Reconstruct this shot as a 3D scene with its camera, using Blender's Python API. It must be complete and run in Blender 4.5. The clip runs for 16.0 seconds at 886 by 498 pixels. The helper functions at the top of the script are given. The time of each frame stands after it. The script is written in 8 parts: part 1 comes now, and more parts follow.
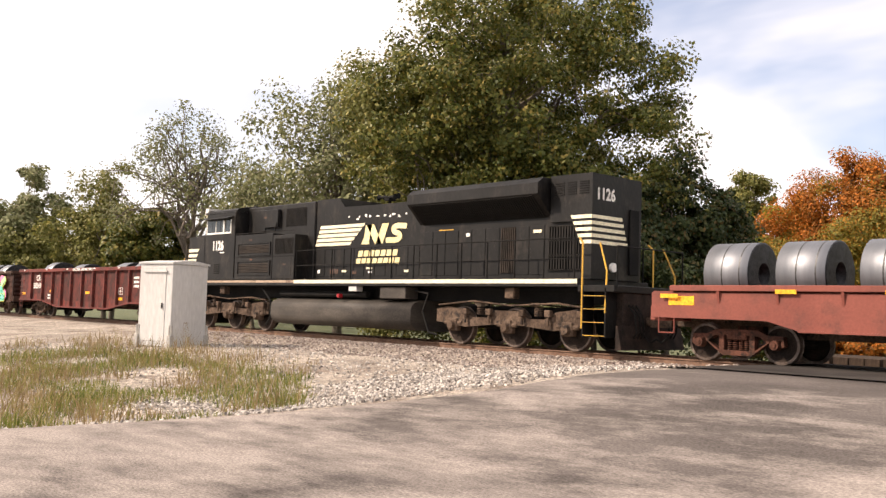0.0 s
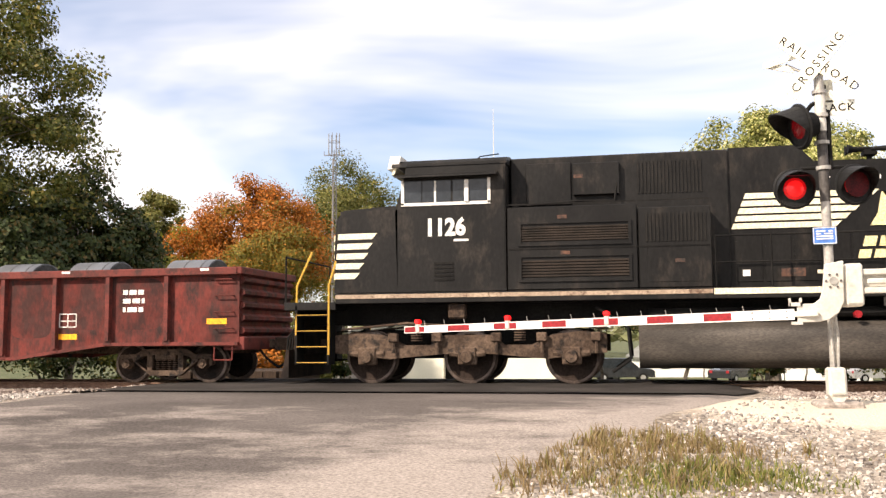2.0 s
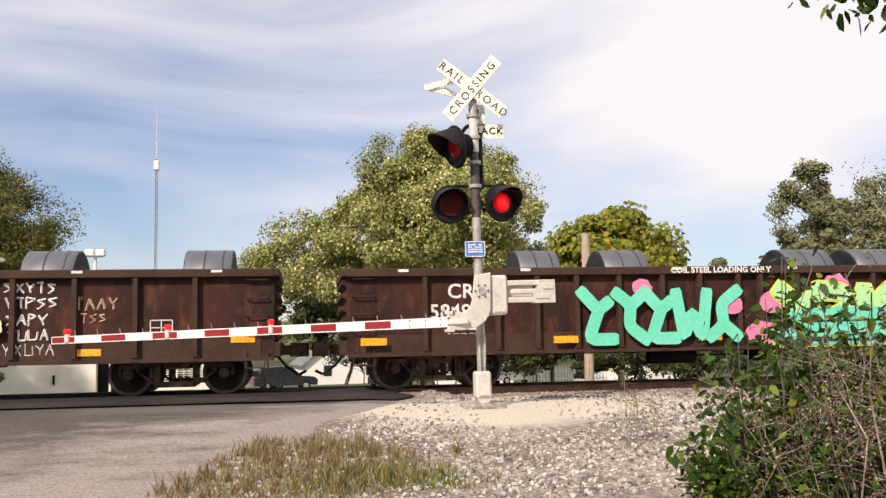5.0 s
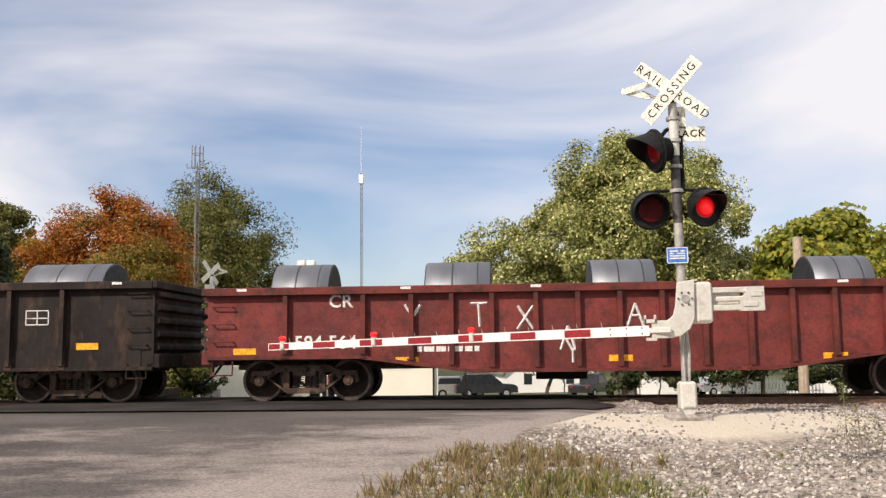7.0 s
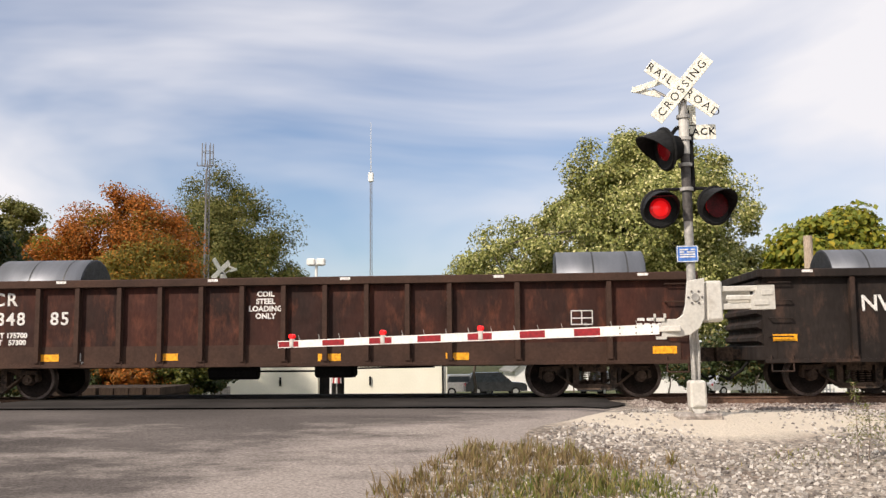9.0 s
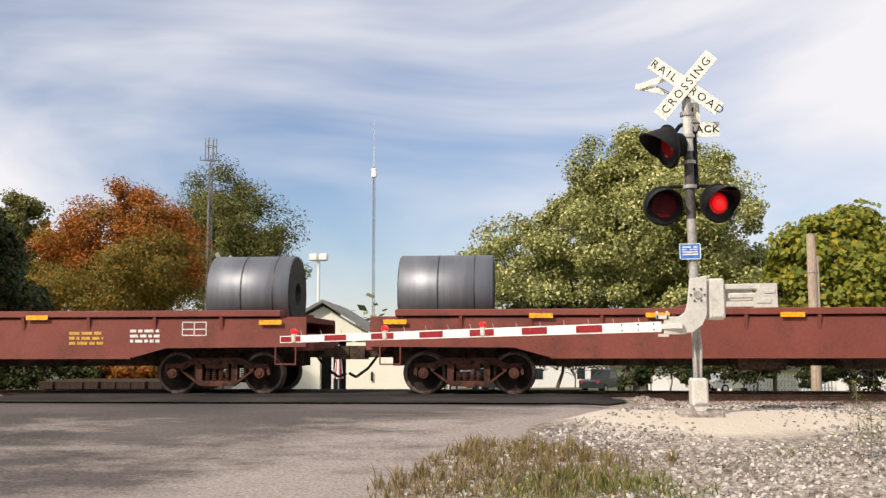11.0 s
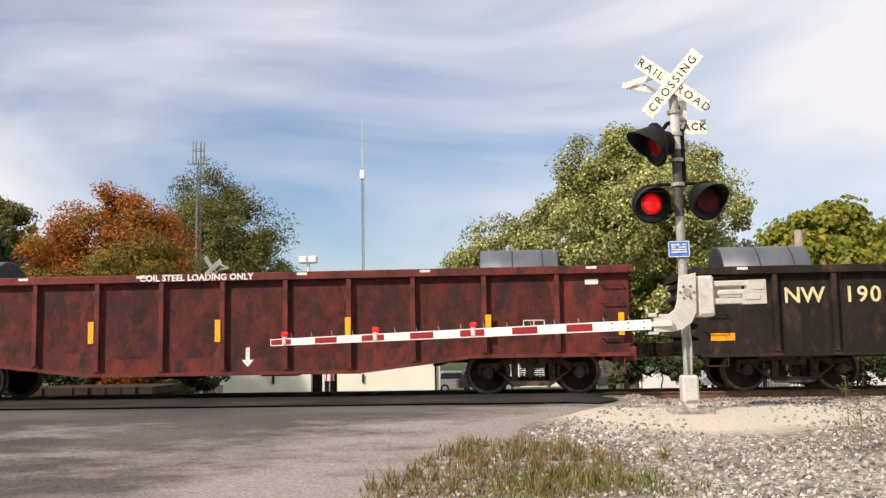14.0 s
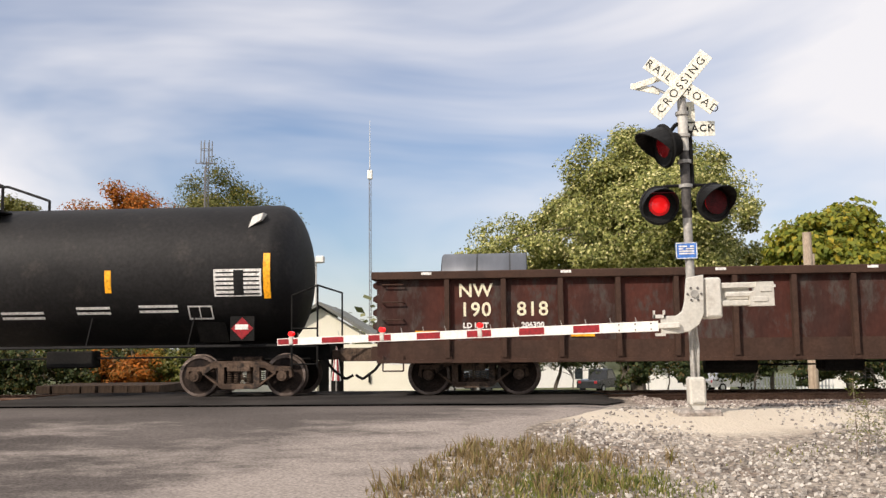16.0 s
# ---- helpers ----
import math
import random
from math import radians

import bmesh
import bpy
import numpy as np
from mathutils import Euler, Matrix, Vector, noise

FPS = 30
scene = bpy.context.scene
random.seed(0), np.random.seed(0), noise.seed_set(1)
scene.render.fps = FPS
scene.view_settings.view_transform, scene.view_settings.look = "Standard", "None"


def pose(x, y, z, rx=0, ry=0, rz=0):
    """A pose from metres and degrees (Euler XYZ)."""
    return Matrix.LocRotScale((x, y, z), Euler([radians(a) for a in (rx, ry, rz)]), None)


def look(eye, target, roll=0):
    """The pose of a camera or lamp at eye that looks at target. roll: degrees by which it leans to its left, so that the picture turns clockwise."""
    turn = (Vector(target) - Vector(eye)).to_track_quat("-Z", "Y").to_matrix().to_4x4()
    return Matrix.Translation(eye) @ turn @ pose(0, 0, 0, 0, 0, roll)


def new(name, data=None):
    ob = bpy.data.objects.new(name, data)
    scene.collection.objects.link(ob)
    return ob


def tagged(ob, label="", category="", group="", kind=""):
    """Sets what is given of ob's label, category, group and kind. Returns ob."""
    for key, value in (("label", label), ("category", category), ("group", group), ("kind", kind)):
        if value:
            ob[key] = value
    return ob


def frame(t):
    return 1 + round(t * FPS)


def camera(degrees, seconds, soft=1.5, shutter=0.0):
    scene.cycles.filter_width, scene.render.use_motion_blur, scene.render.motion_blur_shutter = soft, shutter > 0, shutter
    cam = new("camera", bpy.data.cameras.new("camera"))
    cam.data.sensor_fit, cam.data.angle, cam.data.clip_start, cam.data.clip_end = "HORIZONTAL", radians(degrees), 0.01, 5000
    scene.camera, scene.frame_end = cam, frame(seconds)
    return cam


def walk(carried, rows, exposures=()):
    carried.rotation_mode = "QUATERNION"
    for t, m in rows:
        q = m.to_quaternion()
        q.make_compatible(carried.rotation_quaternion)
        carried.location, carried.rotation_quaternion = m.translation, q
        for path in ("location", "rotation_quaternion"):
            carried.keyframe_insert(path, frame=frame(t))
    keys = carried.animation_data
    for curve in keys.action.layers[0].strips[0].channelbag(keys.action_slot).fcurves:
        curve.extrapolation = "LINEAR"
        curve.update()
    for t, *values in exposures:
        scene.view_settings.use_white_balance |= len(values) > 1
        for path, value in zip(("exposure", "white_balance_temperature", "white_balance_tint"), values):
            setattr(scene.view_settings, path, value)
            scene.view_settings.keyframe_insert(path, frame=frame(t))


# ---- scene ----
# World: x along the track (right), y away from the camera, z = 0 at the top of the rails.
EYE = (0.0, 0.0, 0.945)
TRACK_Y = 19.75
SPEED = 14.05

cam = camera(50.35, 16.0, soft=1.4)
PAN = [
    (0.0, 46.64, 3.71, -1.76),
    (0.5, 39.53, 4.22, -1.25),
    (1.0, 30.96, 4.83, -0.74),
    (1.5, 22.36, 5.11, -0.28),
    (2.0, 11.85, 5.32, 0.41),
    (2.5, 0.42, 5.22, 0.76),
    (3.0, -14.06, 4.90, 1.33),
    (3.5, -24.83, 4.63, 2.09),
    (4.0, -26.10, 4.63, 2.18),
    (4.5, -19.05, 4.91, 2.15),
    (5.0, -8.28, 5.57, 1.07),
    (5.2, -4.00, 5.90, 0.86),
    (7.5, 3.94, 6.27, 0.65),
    (8.0, 4.12, 6.29, 0.61),
    (8.5, 4.20, 6.25, 0.50),
    (9.0, 4.31, 6.14, 0.50),
    (11.5, 4.43, 5.89, 0.08),
    (12.0, 4.39, 5.94, 0.59),
    (12.5, 4.19, 5.93, 0.95),
    (13.0, 3.99, 5.95, 1.15),
    (13.5, 3.88, 5.92, 1.02),
    (14.0, 3.87, 5.94, 0.94),
    (14.5, 3.92, 6.00, 0.99),
    (15.0, 3.97, 6.01, 0.89),
    (15.5, 4.07, 5.99, 0.61),
    (16.0, 4.27, 5.97, 0.61),
]
walk(cam, [(t, pose(*EYE, 90 + pitch, roll, yaw)) for t, yaw, pitch, roll in PAN],
     exposures=[(0.0, 0.47, 6900, 18), (0.5, 0.6, 6850, 17), (1.0, 0.66, 6800, 16), (1.8, 0.6, 6800, 16), (2.5, 0.26, 6550, 15), (3.0, 0.1, 6750, 16), (3.5, 0.1, 6850, 17), (4.0, 0.02, 6900, 18), (4.5, -0.06, 6750, 17),
                (5.0, -0.06, 6500, 17), (7.0, -0.12, 6330, 15), (16.0, -0.13, 6330, 14)])

# ---- sky and sun ----
SUN_DIR = Vector((-0.61, -0.73, 0.76)).normalized()
sun_el = math.asin(SUN_DIR.z)
sun_az = math.atan2(SUN_DIR.x, SUN_DIR.y)
sun = new("sun", bpy.data.lights.new("sun", "SUN"))
sun.data.energy, sun.data.angle, sun.data.color = 5.0, radians(0.6), (1.0, 0.89, 0.74)
sun.matrix_world = look(SUN_DIR * 100, (0, 0, 0))

world = bpy.data.worlds.new("sky")
scene.world = world
world.use_nodes = True
wn, wl = world.node_tree.nodes, world.node_tree.links
wn.clear()
sky = wn.new("ShaderNodeTexSky")
sky.sky_type, sky.sun_disc, sky.sun_elevation, sky.sun_rotation = "NISHITA", False, sun_el, sun_az
sky.dust_density, sky.air_density, sky.ozone_density = 0.4, 1.15, 2.6
tc = wn.new("ShaderNodeTexCoord")
mp = wn.new("ShaderNodeMapping")
mp.inputs["Scale"].default_value = (1.0, 1.0, 2.5)
mp.inputs["Location"].default_value = (0.35, 0.1, 0.55)
wl.new(tc.outputs["Generated"], mp.inputs["Vector"])
cl = wn.new("ShaderNodeTexNoise")
cl.inputs["Scale"].default_value, cl.inputs["Detail"].default_value, cl.inputs["Roughness"].default_value = 1.5, 5.0, 0.5
cl.inputs["Distortion"].default_value = 0.6
wl.new(mp.outputs["Vector"], cl.inputs["Vector"])
ramp = wn.new("ShaderNodeValToRGB")
ramp.color_ramp.elements[0].position, ramp.color_ramp.elements[1].position = 0.44, 0.68
ramp.color_ramp.elements[0].color = (0.07, 0.07, 0.07, 1)      # thin haze everywhere
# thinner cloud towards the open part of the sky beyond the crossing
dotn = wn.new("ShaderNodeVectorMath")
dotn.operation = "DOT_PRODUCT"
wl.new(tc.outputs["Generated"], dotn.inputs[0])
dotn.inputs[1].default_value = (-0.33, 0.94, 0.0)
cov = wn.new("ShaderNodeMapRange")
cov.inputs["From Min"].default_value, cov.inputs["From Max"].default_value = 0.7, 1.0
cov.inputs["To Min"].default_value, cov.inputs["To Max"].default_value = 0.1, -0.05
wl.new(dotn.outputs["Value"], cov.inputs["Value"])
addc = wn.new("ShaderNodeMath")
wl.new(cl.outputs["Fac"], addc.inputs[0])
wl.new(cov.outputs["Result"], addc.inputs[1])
# more cloud higher up
upz = wn.new("ShaderNodeSeparateXYZ")
wl.new(tc.outputs["Generated"], upz.inputs["Vector"])
high = wn.new("ShaderNodeMapRange")
high.inputs["From Min"].default_value, high.inputs["From Max"].default_value = 0.14, 0.36
high.inputs["To Min"].default_value, high.inputs["To Max"].default_value = 0.0, 0.09
wl.new(upz.outputs["Z"], high.inputs["Value"])
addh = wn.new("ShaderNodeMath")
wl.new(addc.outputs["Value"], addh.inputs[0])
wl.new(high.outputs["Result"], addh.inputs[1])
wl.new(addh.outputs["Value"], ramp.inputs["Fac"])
mixw = wn.new("ShaderNodeMix")
mixw.data_type = "RGBA"
wl.new(ramp.outputs["Color"], mixw.inputs["Factor"])
air = wn.new("ShaderNodeVectorMath")
air.operation = "MULTIPLY"
air.inputs[1].default_value = (1.16, 1.22, 1.34)
wl.new(sky.outputs["Color"], air.inputs[0])
wl.new(air.outputs["Vector"], mixw.inputs["A"])
mixw.inputs["B"].default_value = (11.3, 11.15, 11.0, 1)
bg = wn.new("ShaderNodeBackground")
bg.inputs["Strength"].default_value = 0.088
wl.new(mixw.outputs["Result"], bg.inputs["Color"])
wo = wn.new("ShaderNodeOutputWorld")
wl.new(bg.outputs["Background"], wo.inputs["Surface"])


# ---- materials ----
def mat(name, c1, c2, rough=0.7, metal=0.0, scale=1.5, fine=25.0, bump=0.15, c3=None, wear=0.62, stretch=(1, 1, 1),
        island=False, transl=0.0, fine_amt=0.35, spec=0.5, blur=0.055, dust=None,
        scuff=None, dent=0.0):
    """A two-scale procedural surface: c1 to c2 in broad stains, c3 in worn spots, fine grain and relief."""
    m = bpy.data.materials.new(name)
    m.use_nodes = True
    n, l = m.node_tree.nodes, m.node_tree.links
    bsdf = n["Principled BSDF"]
    tcd = n.new("ShaderNodeTexCoord")
    mpg = n.new("ShaderNodeMapping")
    mpg.inputs["Scale"].default_value = stretch
    l.new(tcd.outputs["Object"], mpg.inputs["Vector"])
    a = n.new("ShaderNodeTexNoise")
    a.inputs["Scale"].default_value, a.inputs["Detail"].default_value = scale, 6.0
    l.new(mpg.outputs["Vector"], a.inputs["Vector"])
    r = n.new("ShaderNodeValToRGB")
    r.color_ramp.elements[0].position, r.color_ramp.elements[1].position = 0.35, 0.65
    r.color_ramp.elements[0].color, r.color_ramp.elements[1].color = (*c1, 1), (*c2, 1)
    if island:
        g = n.new("ShaderNodeNewGeometry")
        l.new(g.outputs["Random Per Island"], r.inputs["Fac"])
        r.color_ramp.elements[0].position, r.color_ramp.elements[1].position = 0.1, 0.8
        if c3:
            e = r.color_ramp.elements.new(0.95)
            e.color = (*c3, 1)
    else:
        l.new(a.outputs["Fac"], r.inputs["Fac"])
    col = r.outputs["Color"]
    b = n.new("ShaderNodeTexNoise")
    b.inputs["Scale"].default_value, b.inputs["Detail"].default_value = fine, 4.0
    l.new(mpg.outputs["Vector"], b.inputs["Vector"])
    if c3 and not island:
        w = n.new("ShaderNodeTexNoise")
        w.inputs["Scale"].default_value, w.inputs["Detail"].default_value, w.inputs["Roughness"].default_value = scale * 2.3, 8.0, 0.7
        l.new(mpg.outputs["Vector"], w.inputs["Vector"])
        wr = n.new("ShaderNodeValToRGB")
        wr.color_ramp.elements[0].position, wr.color_ramp.elements[1].position = wear - blur, wear + blur
        wfac = w.outputs["Fac"]
        for d5 in dust or ():                        # more wear along one direction: (nx, ny, from, to, amount)
            dp = n.new("ShaderNodeVectorMath")
            dp.operation = "DOT_PRODUCT"
            l.new(tcd.outputs["Object"], dp.inputs[0])
            dp.inputs[1].default_value = (d5[0], d5[1], 0)
            dr = n.new("ShaderNodeMapRange")
            dr.inputs["From Min"].default_value, dr.inputs["From Max"].default_value = d5[2], d5[3]
            dr.inputs["To Max"].default_value = d5[4]
            l.new(dp.outputs["Value"], dr.inputs["Value"])
            ad = n.new("ShaderNodeMath")
            l.new(wfac, ad.inputs[0])
            l.new(dr.outputs["Result"], ad.inputs[1])
            wfac = ad.outputs["Value"]
        l.new(wfac, wr.inputs["Fac"])
        mx = n.new("ShaderNodeMix")
        mx.data_type = "RGBA"
        l.new(wr.outputs["Color"], mx.inputs["Factor"])
        l.new(col, mx.inputs["A"])
        mx.inputs["B"].default_value = (*c3, 1)
        col = mx.outputs["Result"]
    if not island:
        gr = n.new("ShaderNodeMapRange")
        gr.inputs["From Min"].default_value, gr.inputs["From Max"].default_value = 0.3, 0.7
        gr.inputs["To Min"].default_value, gr.inputs["To Max"].default_value = 1 - fine_amt, 1 + fine_amt
        l.new(b.outputs["Fac"], gr.inputs["Value"])
        mul = n.new("ShaderNodeVectorMath")
        mul.operation = "SCALE"
        l.new(col, mul.inputs["Vector"])
        l.new(gr.outputs["Result"], mul.inputs["Scale"])
        col = mul.outputs["Vector"]
        if scuff:                                    # small chips and scrapes: (colour, threshold)
            sc = n.new("ShaderNodeTexNoise")
            sc.inputs["Scale"].default_value, sc.inputs["Detail"].default_value, sc.inputs["Roughness"].default_value = scale * 5.5, 9.0, 0.75
            l.new(mpg.outputs["Vector"], sc.inputs["Vector"])
            sr = n.new("ShaderNodeValToRGB")
            sr.color_ramp.elements[0].position, sr.color_ramp.elements[1].position = scuff[1] - 0.02, scuff[1] + 0.05
            l.new(sc.outputs["Fac"], sr.inputs["Fac"])
            sm = n.new("ShaderNodeMix")
            sm.data_type = "RGBA"
            l.new(sr.outputs["Color"], sm.inputs["Factor"])
            l.new(col, sm.inputs["A"])
            sm.inputs["B"].default_value = (*scuff[0], 1)
            col = sm.outputs["Result"]
        bp = n.new("ShaderNodeBump")
        bp.inputs["Strength"].default_value, bp.inputs["Distance"].default_value = bump, 0.02
        l.new(b.outputs["Fac"], bp.inputs["Height"])
        if dent:                                     # buckled plate
            dn = n.new("ShaderNodeTexNoise")
            dn.inputs["Scale"].default_value, dn.inputs["Detail"].default_value = 1.6, 2.0
            l.new(tcd.outputs["Object"], dn.inputs["Vector"])
            db = n.new("ShaderNodeBump")
            db.inputs["Strength"].default_value, db.inputs["Distance"].default_value = dent, 0.14
            l.new(dn.outputs["Fac"], db.inputs["Height"])
            l.new(db.outputs["Normal"], bp.inputs["Normal"])
        l.new(bp.outputs["Normal"], bsdf.inputs["Normal"])
    l.new(col, bsdf.inputs["Base Color"])
    bsdf.inputs["Specular IOR Level"].default_value = spec
    bsdf.inputs["Roughness"].default_value, bsdf.inputs["Metallic"].default_value = rough, metal
    if transl:
        bsdf.inputs["Specular IOR Level"].default_value = 0.25
        tr = n.new("ShaderNodeBsdfTranslucent")
        l.new(col, tr.inputs["Color"])
        ms = n.new("ShaderNodeMixShader")
        ms.inputs["Fac"].default_value = transl
        l.new(bsdf.outputs["BSDF"], ms.inputs[1])
        l.new(tr.outputs["BSDF"], ms.inputs[2])
        l.new(ms.outputs["Shader"], n["Material Output"].inputs["Surface"])
    return m


def glow(name, colour, strength):
    m = bpy.data.materials.new(name)
    m.use_nodes = True
    b = m.node_tree.nodes["Principled BSDF"]
    b.inputs["Base Color"].default_value = (*colour, 1)
    b.inputs["Roughness"].default_value = 0.15
    b.inputs["Emission Color"].default_value = (*colour, 1)
    b.inputs["Emission Strength"].default_value = strength
    return m


